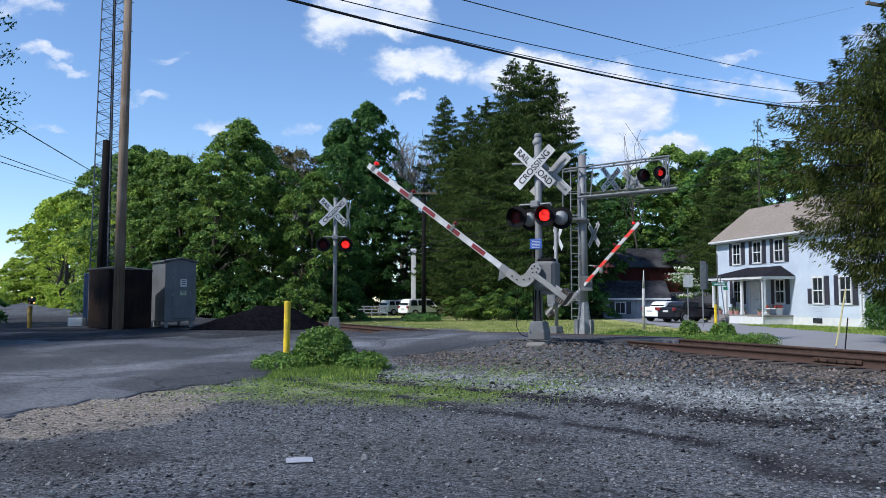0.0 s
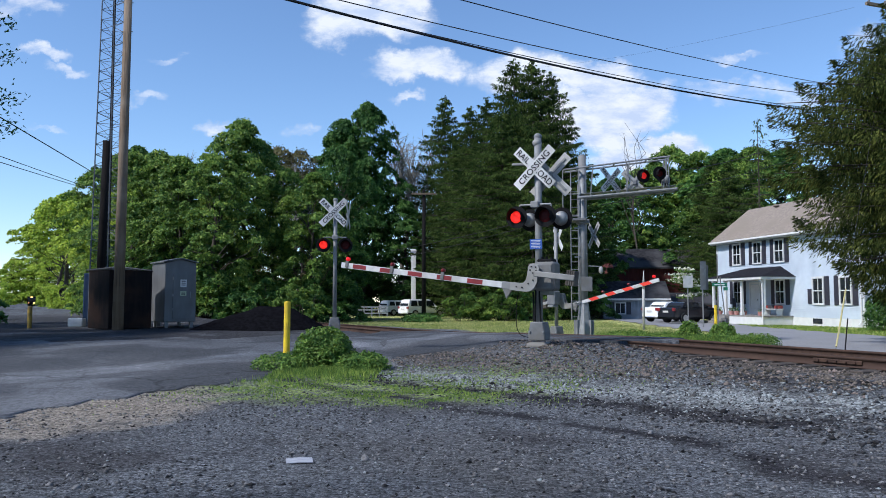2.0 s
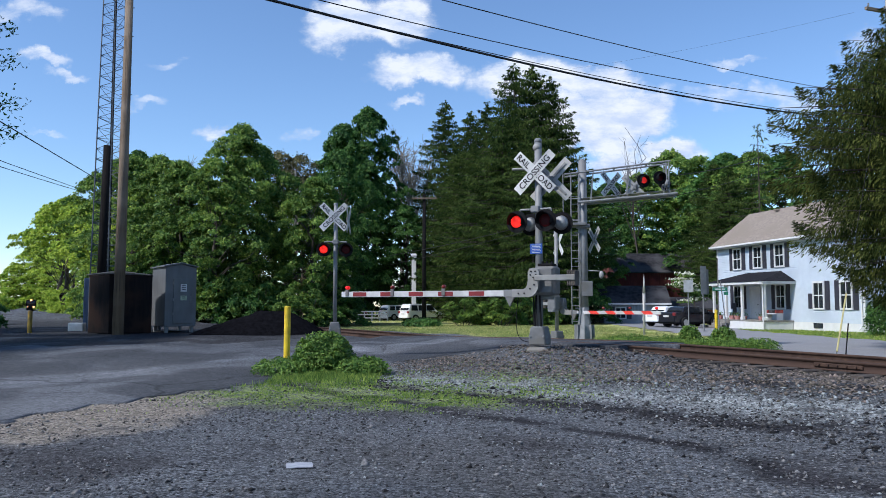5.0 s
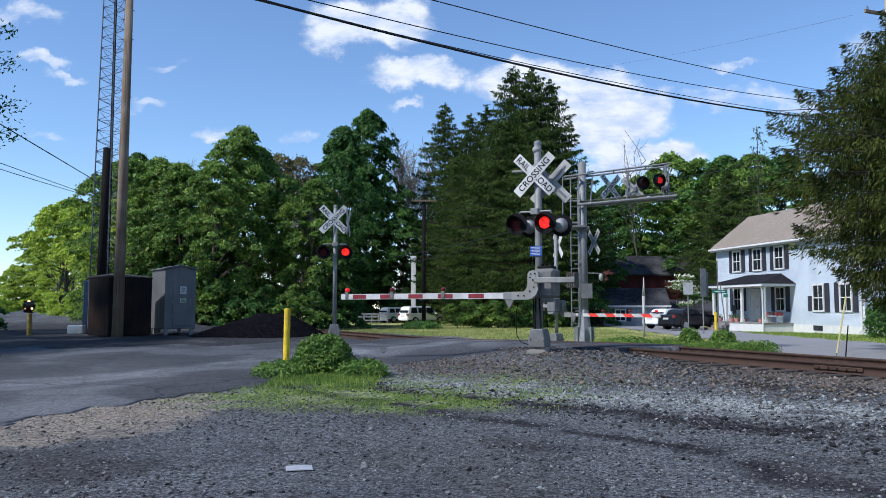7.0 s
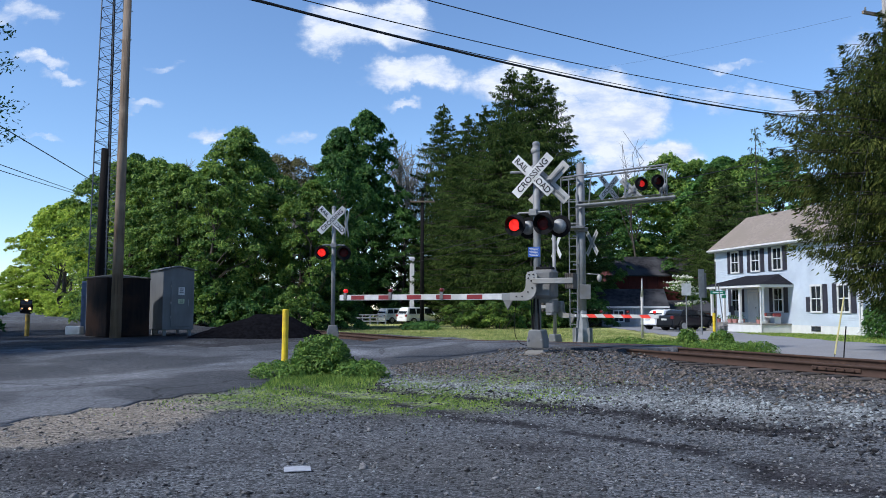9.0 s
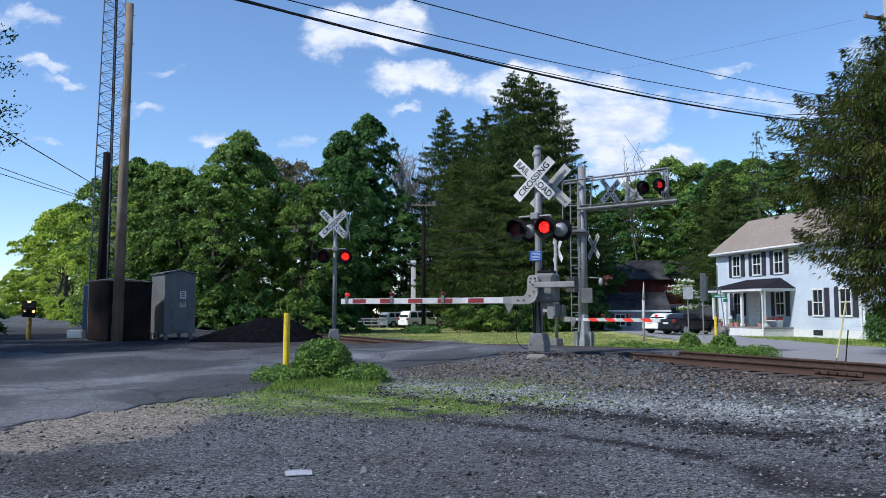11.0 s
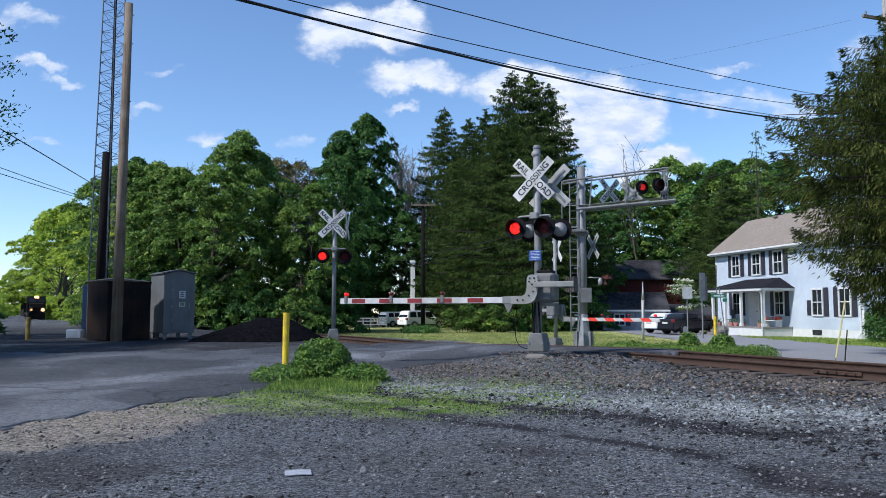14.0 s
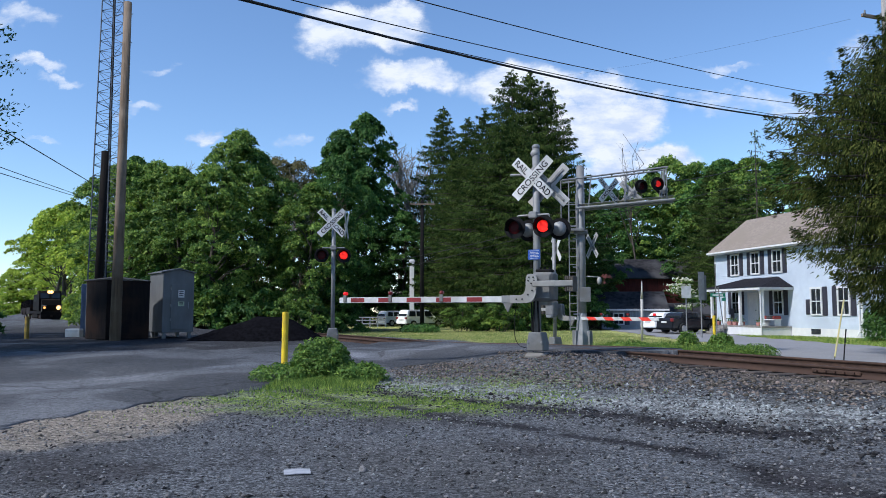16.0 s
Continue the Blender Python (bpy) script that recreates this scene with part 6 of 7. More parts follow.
# ---- cars ----
def car(m, paint, label, L=4.8, W=1.85, H=1.72, sedan=False):
    t = thing("car", m, label, "car", "parked cars")
    lo = [(-L / 2, 0.35), (L / 2, 0.35), (L / 2, 0.72), (L / 2 - 0.12, 0.95), (L / 2 - 1.15, 1.06), (-L / 2 + 0.25, 1.08), (-L / 2 + 0.05, 0.95)]
    bm = B()
    prism(bm, lo, -W / 2, W / 2)
    for v in bm.verts:
        if abs(v.co.x) > L / 2 - 0.35:
            v.co.y *= 0.88
    bmesh.ops.bevel(bm, geom=list(bm.edges), offset=0.06, segments=2, affect="EDGES")
    part("body", bm, paint, t)
    back = -L / 2 + (0.75 if sedan else 0.12)
    up = [(back, 1.06), (L / 2 - 1.2, 1.05), (L / 2 - 1.95, H - 0.06), (L / 2 - 2.3, H), (back + 0.55, H), (back + 0.25, H - 0.08)]

    def lean_in(b):
        for v in b.verts:
            v.co.y *= 1 - 0.17 * max(0.0, (v.co.z - 1.06) / (H - 1.06))

    bm = B()
    prism(bm, up, -W / 2 + 0.12, W / 2 - 0.12)
    lean_in(bm)
    bmesh.ops.bevel(bm, geom=list(bm.edges), offset=0.04, segments=1, affect="EDGES")
    part("cabin", bm, paint, t)
    for sy in (-1, 1):
        y = sy * (W / 2 - 0.115)
        x0, x1 = back + 0.32, L / 2 - 1.55
        for xa, xb in ((x0, x0 + (x1 - x0) * 0.28), (x0 + (x1 - x0) * 0.32, x0 + (x1 - x0) * 0.62), (x0 + (x1 - x0) * 0.66, x1)):
            bm = B()
            sl = 0.28 if xb == x1 else 0.05
            prism(bm, [(xa, 1.12), (xb, 1.12), (xb - sl, H - 0.14), (xa + (0.15 if xa == x0 else 0.03), H - 0.14)], y - 0.008, y + 0.008)
            lean_in(bm)
            part("side_window", bm, M_GLASS, t)
        bm = B()
        box(bm, (L / 2 - 1.5, sy * (W / 2 + 0.06), 1.08), (0.12, 0.16, 0.12), 0.02)
        part("mirror", bm, paint, t)
        bm = B()
        box(bm, (-L / 2 + 0.07, sy * (W / 2 - 0.2), 0.95), (0.12, 0.28, 0.22), 0.02)
        part("tail_light", bm, M_ARMRED, t)
        bm = B()
        box(bm, (L / 2 - 0.05, sy * (W / 2 - 0.28), 0.78), (0.1, 0.36, 0.14), 0.02)
        part("headlight", bm, M_GALV, t)
        for wx in (-L / 2 + 0.95, L / 2 - 0.95):
            w = part("wheel", B(), None, t)
            w.matrix_local = pose(wx, sy * (W / 2 - 0.1), 0.36)
            bm = B()
            tube(bm, (0, -0.11, 0), (0, 0.11, 0), 0.36, n=20)
            part("tyre", bm, M_TYRE, w)
            bm = B()
            tube(bm, (0, sy * 0.10, 0), (0, sy * 0.125, 0), 0.23, n=10)
            part("rim", bm, M_RIM, w)
    for xx, tilt in ((back + 0.10, 1), (L / 2 - 1.52, -1)):
        bm = B()
        if tilt > 0:
            prism(bm, [(back + 0.02, 1.14), (back + 0.06, 1.14), (back + 0.27, H - 0.16), (back + 0.23, H - 0.16)], -W / 2 + 0.25, W / 2 - 0.25)
        else:
            prism(bm, [(L / 2 - 1.24, 1.1), (L / 2 - 1.20, 1.1), (L / 2 - 1.87, H - 0.1), (L / 2 - 1.93, H - 0.1)], -W / 2 + 0.2, W / 2 - 0.2)
        part("windscreen", bm, M_GLASS, t)
    bm = B()
    box(bm, (0, 0, 0.34), (L - 0.2, W - 0.1, 0.16), 0.03)
    part("sill", bm, M_BLACK, t)
    bm = B()
    box(bm, (-L / 2 - 0.005, 0, 0.8), (0.012, 0.5, 0.13))
    part("number_plate", bm, M_WHITE, t)
    return t


car(pose(-4.9, 86, lz(-4.9, 86), 0, 0, 40), M_CARWHITE, "white SUV parked on the far lane", 4.7, 1.85, 1.7)
car(pose(-2.15, 80, lz(-2.15, 80), 0, 0, 38), M_CARWHITE, "large white SUV parked beside the pole", 5.0, 1.95, 1.8)
car(pose(-10.6, 84, lz(-10.6, 84), 0, 0, 180), M_CARDARK, "dark car parked under the trees", 4.6, 1.8, 1.5, True)
car(pose(17.3, 58.3, lz(17.3, 58.3) + 0.03, 0, 0, 30), M_CARWHITE, "white hatchback parked beside the lane", 4.6, 1.8, 1.5, True)
car(pose(17.6, 54.8, lz(17.6, 54.8) + 0.03, 0, 0, 28), M_CARDARK, "dark blue hatchback parked beside the lane", 4.7, 1.85, 1.48, True)


# ---- outbuildings ----
def gable_house(m, L, W, he, hr, wall, roof, label, name="shed", over=0.35, windows=(), fascia=None):
    t = thing(name, m, label, name)
    bm = B()
    box(bm, (L / 2, W / 2, he / 2), (L, W, he))
    prism(bm, [(0, he), (W, he), (W / 2, hr)], 0.01, L - 0.01, Matrix.Rotation(radians(90), 4, "Z") @ Matrix.Diagonal((1, -1, 1, 1)))
    part("wall", bm, wall, t)
    for s in (0, 1):
        pts = [(-over, he - over * (hr - he) / (W / 2)), (W / 2, hr), (W / 2, hr + 0.12), (-over, he - over * (hr - he) / (W / 2) + 0.12)]
        if s:
            pts = [(W - a, b) for a, b in pts][::-1]
        bm = B()
        prism(bm, pts, -over, L + over, Matrix.Rotation(radians(90), 4, "Z") @ Matrix.Diagonal((1, -1, 1, 1)))
        part("roof", bm, roof, t)
    bm = B()
    box(bm, (L / 2, -over + 0.02, he - over * (hr - he) / (W / 2) + 0.03), (L + 2 * over, 0.06, 0.16))
    part("fascia", bm, fascia or M_TRIM, t)
    for x, z, w, h in windows:
        pw = part("window", B(), None, t)
        bm = B()
        box(bm, (x, -0.03, z), (w, 0.04, h))
        part("pane", bm, M_GLASS, pw)
        bm = B()
        for e in (-0.5, 0.5):
            box(bm, (x + e * w, -0.05, z), (0.1, 0.07, h + 0.1))
            box(bm, (x, -0.05, z + e * h), (w - 0.1, 0.068, 0.1))
        box(bm, (x, -0.05, z), (0.05, 0.066, h - 0.1))
        part("frame", bm, M_TRIM, pw)
        for e in (-1, 1):
            bm = B()
            box(bm, (x + e * (w / 2 + 0.3), -0.04, z), (0.42, 0.05, h + 0.1), 0.01)
            part("shutter", bm, M_SHUTTER, t)
    nb = int(L / 0.3)
    for k in range(nb):
        bm = B()
        box(bm, (0.15 + 0.3 * k, -0.012, he / 2), (0.28, 0.02, he - 0.02))
        part("board", bm, wall, t)
    return t


gable_house(pose(14.6, 70, lz(15, 70) - 0.2, 0, 0, -6), 5.6, 4.5, 2.15, 3.55, M_SHEDWOOD, M_SHEDROOF, "weathered grey-blue wooden shed with shuttered window", windows=((1.5, 1.15, 0.9, 1.0),))
gable_house(pose(20.3, 71, lz(21, 71) - 0.2, 0, 0, 4), 5.0, 5.0, 1.6, 2.5, M_BARN, M_SHEDROOF, "low dark open-sided lean-to shed", fascia=M_SHEDROOF)
gable_house(pose(21.0, 93, lz(22, 93) - 0.2, 0, 0, 2), 10.5, 8, 6.0, 8.3, M_BARN, M_SHEDROOF, "dark red wooden barn among the trees", "barn", fascia=M_SHEDROOF)
gable_house(pose(-2.4, 97, -0.3, 0, 0, 15), 9, 7, 4.8, 7.2, M_TRIM, M_SHEDROOF, "white clapboard house hidden behind the trees", "far_house", windows=((2.0, 3.2, 0.9, 1.4), (5, 3.2, 0.9, 1.4)))

# white porch column of the hidden house and its fence
wc = thing("white_post", pose(-3.25, 85, lz(-3.2, 85)), "tall white square post beside the trees", "post")
bm = B()
box(bm, (0, 0, 3.7), (0.5, 0.3, 7.4), 0.03)
box(bm, (0, 0, 7.2), (0.62, 0.42, 0.2), 0.03)
part("post", bm, M_TRIM, wc)
fl = thing("fence", pose(-9.0, 80, lz(-9, 80)), "pale timber rail fence by the parked cars", "fence")
for k in range(5):
    bm = B()
    box(bm, (k * 0.8, 0, 0.5), (0.12, 0.12, 1.1))
    part("post", bm, M_SHEDWOOD, fl)
for z in (0.35, 0.7, 1.0):
    bm = B()
    box(bm, (1.6, -0.08, z), (3.4, 0.04, 0.12))
    part("rail", bm, M_SHEDWOOD, fl)


# ---- street signs, markers, porch things ----
def post_sign(m, h, r, material, label, plates, name="street_sign"):
    t = thing(name, m, label, "sign")
    bm = B()
    tube(bm, (0, 0, -0.2), (0, 0, h), r, n=8)
    part("post", bm, material, t)
    for c, s, mt, lb in plates:
        bm = B()
        box(bm, c, s, 0.0)
        part("plate", bm, mt, t, lb)
    return t


st = post_sign(pose(15.55, 46, lz(15.5, 46), 0, 0, 20), 3.9, 0.04, M_GALV, "grey signpost with the backs of two plates", [((0, -0.06, 3.1), (0.42, 0.01, 1.7), M_GALV, "bare grey back of a sign plate"), ((0.28, 0.05, 3.0), (0.36, 0.01, 1.5), M_CABINET, "bare grey back of a sign plate")])
st2 = post_sign(pose(14.75, 46.3, lz(14.7, 46), 0, 0, 10), 3.2, 0.035, M_GALV, "small white notice sign on a post", [((0.0, -0.05, 2.75), (0.62, 0.01, 0.72), M_WHITE, "white plate with unreadable lines")])
st3 = post_sign(pose(16.45, 46, lz(16.4, 46), 0, 0, -5), 4.4, 0.035, M_GREYBOX, "street name post with two green blades", [((0.1, -0.03, 2.55), (0.85, 0.02, 0.2), M_STREETGREEN, "green street name blade"), ((0.45, 0.0, 2.3), (0.02, 0.85, 0.2), M_STREETGREEN, "green street name blade")])
bm = B()
box(bm, (0.1, -0.045, 2.55), (0.6, 0.006, 0.07))
part("lettering", bm, M_WHITE, st3)
ln_ = post_sign(pose(16.55, 45.0, lz(16.5, 45), 0, -6, 0), 3.0, 0.03, M_GREYBOX, "thin leaning grey metal stake", [], "stake")
fp = thing("white_pole", pose(10.42, 40, lz(10.4, 40)), "tapering pale grey plastic marker pole", "pole")
bm = B()
tube(bm, (0, 0, -0.1), (0.02, 0, 2.2), 0.06, 0.08, 10)
tube(bm, (0.02, 0, 2.2), (0.04, 0, 3.15), 0.08, 0.015, 10)
part("pole", bm, M_BUCKBACK, fp, smooth=True)
gw = thing("guy_wire", pose(0, 0, 0), "guy wire with a yellow plastic guard", "guy wire")
GA, GB = Vector((8.1, 16.0, 0.32)), Vector((17.95, 30.4, 12.0))
bm = B()
tube(bm, GA, GB, 0.005, n=5)
part("wire", bm, M_WIRE, gw)
bm = B()
tube(bm, GA.lerp(GB, 0.02), GA.lerp(GB, 0.125), 0.019, n=8)
part("guard", bm, mat("yellow_plastic", (0.50, 0.43, 0.19), (0.38, 0.33, 0.14), 4, 0.6), gw)
bm = B()
tube(bm, (8.36, 16.1, 0.28), (8.46, 16.1, 1.15), 0.014, n=6)
part("anchor_rod", bm, M_BLACK, gw)


def on_house(x, y, z, rz=0):
    return HOUSE @ pose(x, y, z, 0, 0, rz)


def chair(m):
    t = thing("porch_chair", m, "dark wooden porch chair on the porch", "chair", "porch chairs")
    bm = B()
    box(bm, (0, 0, 0.42), (0.55, 0.5, 0.05), 0.01)
    part("seat", bm, M_SHUTTER, t)
    bm = B()
    box(bm, (0, 0.24, 0.8), (0.55, 0.05, 0.72), 0.015)
    part("backrest", bm, M_SHUTTER, t)
    for a in (-0.24, 0.24):
        for b in (-0.2, 0.2):
            bm = B()
            box(bm, (a, b, 0.2), (0.05, 0.05, 0.4))
            part("leg", bm, M_SHUTTER, t)
    return t


ch = chair(on_house(11.85, -0.9, 0.58, 10))
copy_thing(ch, on_house(11.1, -0.8, 0.58, -20))
copy_thing(ch, on_house(8.6, -0.8, 0.58, 5))
bn = thing("porch_bench", on_house(7.3, -0.7, 0.58), "white porch bench with red cushions", "bench")
bm = B()
box(bm, (0, 0, 0.42), (1.5, 0.5, 0.06), 0.01)
part("seat", bm, M_TRIM, bn)
for e in (-0.6, 0.6):
    bm = B()
    box(bm, (e, 0, 0.2), (0.07, 0.45, 0.4))
    part("leg", bm, M_TRIM, bn)
for e in (-0.55, 0.1, 0.6):
    bm = B()
    box(bm, (e, 0.0, 0.56), (0.42, 0.4, 0.22), 0.05)
    part("cushion", bm, M_POT if e != 0.1 else M_CLOTH, bn, "faded red cushion")
for i, (px, py) in enumerate(((11.7, -1.9), (10.3, -1.85), (9.6, -1.9), (8.9, -1.85), (6.9, -1.9))):
    pt = thing("flower_pot", on_house(px, py, 0.58), "pink clay planter with low flowers on the porch", "planter", "porch planters")
    bm = B()
    tube(bm, (0, 0, 0), (0, 0, 0.26), 0.16, 0.22, 10)
    part("pot", bm, mat("pink_clay", (0.5, 0.24, 0.22), (0.4, 0.18, 0.16), 5, 0.8) if i == 0 else bpy.data.materials["pink_clay"], pt)
    rng = np.random.default_rng(i)
    p = rng.normal(size=(60, 3)) * 0.12 + np.array([0, 0, 0.36])
    v, f = leaf_quads(p, np.tile([0, 0, 1.0], (60, 1)), 0.07, rng)
    ob = new("plant", np_mesh("plant", v, f, M_WEED))
    ob.parent = pt


# ---- plants near by ----
def leafy(name, x, y, r, h, count, size, seed, leaf, label, category, group=""):
    """A low leafy plant: stems and many leaves in a mound."""
    rng = np.random.default_rng(seed)
    t = thing(name, pose(x, y, lz(x, y) - 0.02), label, category, group)
    bm = B()
    for k in range(22):
        a, q = rng.uniform(0, 6.28), rng.uniform(0, 0.85) ** 0.5 * r
        top = (math.cos(a) * q, math.sin(a) * q, h * (1 - 0.55 * (q / r) ** 2) * rng.uniform(0.75, 1.05))
        limb(bm, (top[0] * 0.4, top[1] * 0.4, 0), top, 0.012, 0.004, rng, 2, 4)
    part("stem", bm, M_WEED, t)
    a = rng.uniform(0, 6.28, count)
    q = np.sqrt(rng.uniform(0, 1, count)) * r * rng.uniform(0.85, 1.12, count)
    zt = h * (0.12 + 0.88 * np.sqrt(np.clip(1 - (q / (r * 1.1)) ** 2.6, 0, 1))) * (1 + 0.13 * np.sin(a * 5 + q * 9))
    z = zt * (1 - rng.uniform(0, 1, count) ** 1.6 * 0.95)
    pos = np.stack([q * np.cos(a), q * np.sin(a), z], -1)
    nrm = np.stack([np.cos(a) * 0.5, np.sin(a) * 0.5, np.full(count, 0.8)], -1)
    v, f = leaf_quads(pos, nrm, size, rng, 0.9, 1.7)
    ob = new("foliage", np_mesh("foliage", v, f, leaf))
    ob.parent = t
    return t


leafy("shrub", -2.62, 17.0, 0.66, 0.80, 9000, 0.05, 61, M_WEED, "bushy green shrub beside the yellow bollard", "shrub")
leafy("shrub", -1.75, 16.6, 0.6, 0.36, 2600, 0.05, 62, M_WEED, "low green weeds spreading from the shrub", "shrub")
leafy("shrub", -3.4, 16.6, 0.7, 0.34, 2600, 0.045, 63, M_WEED, "low green weeds round the bollard", "shrub")
WD = leafy("weed_clump", 6.8, 28.2, 0.9, 0.52, 2600, 0.055, 64, M_WEED, "tall green weeds growing beyond the rails", "weeds", "weeds by the track")
rg = np.random.default_rng(65)
for k in range(17):
    x = 6.4 + 4.3 * k / 16 + rg.normal() * 0.2
    y = 28.6 - 0.30 * (x - 6.4) + rg.uniform(-0.6, 1.4)
    o = copy_thing(WD, pose(x, y, lz(x, y) - 0.02, 0, 0, rg.uniform(0, 360)))
    sc = rg.uniform(0.45, 0.85)
    o.scale = (sc, sc, sc)
HB = leafy("shrub", 10.3, 28.4, 0.5, 0.72, 2600, 0.075, 66, M_WEED, "bushy green weeds beyond the rails", "shrub")
leafy("shrub", 9.2, 28.8, 0.42, 0.80, 2000, 0.075, 67, M_WEED, "rounded green bush beyond the rails", "shrub")
leafy("shrub", 23.0, 40.0, 1.0, 1.9, 3500, 0.12, 68, M_LEAF_B, "clipped dark evergreen bush by the house", "shrub")
leafy("shrub", -1.6, 57.4, 1.5, 0.6, 1500, 0.14, 69, M_LEAF_B, "low bush at the foot of the pole", "shrub")
# flowering dogwood
dg = thing("dogwood", pose(19.3, 60, lz(19.3, 60)), "small dogwood with layers of cream blossom", "tree")
bm = B()
rg = np.random.default_rng(70)
limb(bm, (0.6, 0, -0.2), (0.3, 0, 2.4), 0.06, 0.03, rng=rg)
part("trunk", bm, M_BARK, dg)
P_ = []
for k in range(12):
    c = np.array([rg.uniform(-0.9, 0.9), rg.uniform(-0.6, 0.6), 1.6 + 2.6 * rg.uniform()])
    P_.append(c + rg.normal(size=(60, 3)) * np.array([0.35, 0.35, 0.05]))
pos = np.concatenate(P_)
v, f = leaf_quads(pos, np.tile([0, 0, 1.0], (len(pos), 1)), 0.15, rg)
o = new("blossom", np_mesh("blossom", v, f, M_FLOWER))
o.parent = dg
v, f = leaf_quads(pos - np.array([0, 0, 0.12]), np.tile([0, 0, 1.0], (len(pos), 1)), 0.16, rg)
o = new("foliage", np_mesh("foliage", v, f, M_WEED))
o.parent = dg
# paper scrap on the gravel
pp = thing("paper_scrap", pose(-1.37, 7.47, lz(-1.37, 7.47) + 0.012, 0, 0, 12), "flattened pale scrap of cardboard on the gravel", "litter")
bm = B()
prism(bm, [(-0.13, 0), (0.12, 0.0), (0.12, 0.003), (0.0, 0.009), (-0.13, 0.003)], -0.11, 0.12)
part("sheet", bm, M_PAPER, pp)


# ---- timber ties, loose stones, grass ----
tie_bm = B()
box(tie_bm, (0, 0, 0), (2.6, 0.22, 0.18), 0.015)
tie_me = bpy.data.meshes.new("tie")
tie_bm.to_mesh(tie_me)
tie_bm.free()
tie_me.materials.append(M_TIE)
for k in range(150):
    y = 2.0 + 0.46 * k
    if 17.2 < y < 28.5:
        continue
    x = float(track_x(y))
    dxy = float(track_x(y + 0.5)) - x
    tie = new("tie", tie_me)
    tie.matrix_world = pose(x, y, float(track_z(y)) - 0.172 - 0.085, 0, 0, math.degrees(math.atan2(-dxy, 0.5)) + RNG.normal() * 0.8)
    mw = tie.matrix_world.copy()
    tie.parent = ballast
    tie.matrix_world = mw
# splice bar on the near rail
sb = thing("rail_joint", pose(float(track_x(13.2)) - 0.755 * 0.89, 13.2 - 0.755 * 0.45, 0.61 - 0.09, 0, 0, 116.9), "rusty bolted joint bar on the rail", "rail joint")
bm = B()
box(bm, (0, 0, 0), (0.9, 0.09, 0.07), 0.01)
part("bar", bm, M_RAIL, sb)
for k in range(5):
    bm = B()
    tube(bm, (-0.34 + 0.17 * k, 0.03, 0), (-0.34 + 0.17 * k, 0.075, 0), 0.02, n=6)
    part("bolt", bm, M_RAIL, sb)


def stones(name, pts, zs, size, seed, material, label):
    """Irregular angular stones as one mesh of octahedra."""
    rng = np.random.default_rng(seed)
    n = len(pts)
    base = np.array([[1, 0, 0], [0, 1, 0], [-1, 0, 0], [0, -1, 0], [0, 0, 1], [0, 0, -0.6]], float)
    f = np.array([[0, 1, 4], [1, 2, 4], [2, 3, 4], [3, 0, 4], [1, 0, 5], [2, 1, 5], [3, 2, 5], [0, 3, 5]])
    s = size * rng.lognormal(0, 0.38, n)
    jit = base[None] * rng.uniform(0.55, 1.25, (n, 6, 1)) + rng.normal(size=(n, 6, 3)) * 0.22
    a = rng.uniform(0, 6.28, n)
    ca, sa = np.cos(a)[:, None], np.sin(a)[:, None]
    x = jit[:, :, 0] * ca - jit[:, :, 1] * sa
    y = jit[:, :, 0] * sa + jit[:, :, 1] * ca
    v = np.stack([x, y, jit[:, :, 2] * 0.62], -1) * s[:, None, None]
    v[:, :, 0] += pts[:, 0:1]
    v[:, :, 1] += pts[:, 1:2]
    v[:, :, 2] += (zs + s * 0.12)[:, None]
    ff = (f[None] + (np.arange(n) * 6)[:, None, None]).reshape(-1, 3)
    return tagged(new(name, np_mesh(name, v.reshape(-1, 3), ff, material)), label, "stones", kind="stuff")


rg = np.random.default_rng(80)
M_LOTSTONE = mat("lot_stone", (0.17, 0.168, 0.17), (0.08, 0.079, 0.081), 9, 0.95, island=0.75, stretch=(3, 3, 3), spec=0.12)
# lot: denser towards the railway
p = rg.uniform(size=(95000, 2)) * np.array([26, 15]) + np.array([-11, 3.6])
q = (p[:, 0] - track_x(p[:, 1])) * 0.89
patchy = 0.5 + 0.5 * np.sin(p[:, 0] * 0.8 + 1.3 * np.sin(p[:, 1] * 0.9)) * np.sin(p[:, 1] * 1.1 + p[:, 0] * 0.3)
keep = (q < -3.0) & (np.abs(p[:, 0]) < 0.62 * p[:, 1] + 1) & (rg.uniform(size=len(p)) < 0.18 + 0.5 * patchy + 0.25 * sm(-9, -4, q)) & ~on_road(p[:, 0], p[:, 1])
p = p[keep]
stones("gravel_stones", p, land(p[:, 0], p[:, 1]), 0.0150, 81, M_LOTSTONE, "loose grey crushed stones on the lot")
k = rg.uniform(size=len(p)) < 0.4
stones("gravel_stones", p[k] + rg.normal(size=(int(k.sum()), 2)) * 0.08, land(p[k, 0], p[k, 1]), 0.014, 90, M_CINDER, "black clinker chips scattered over the lot")
k = rg.uniform(size=len(p)) < 0.22
stones("gravel_stones", p[k] + rg.normal(size=(int(k.sum()), 2)) * 0.09, land(p[k, 0], p[k, 1]), 0.0105, 91, M_STONE, "pale stone chips scattered over the lot")
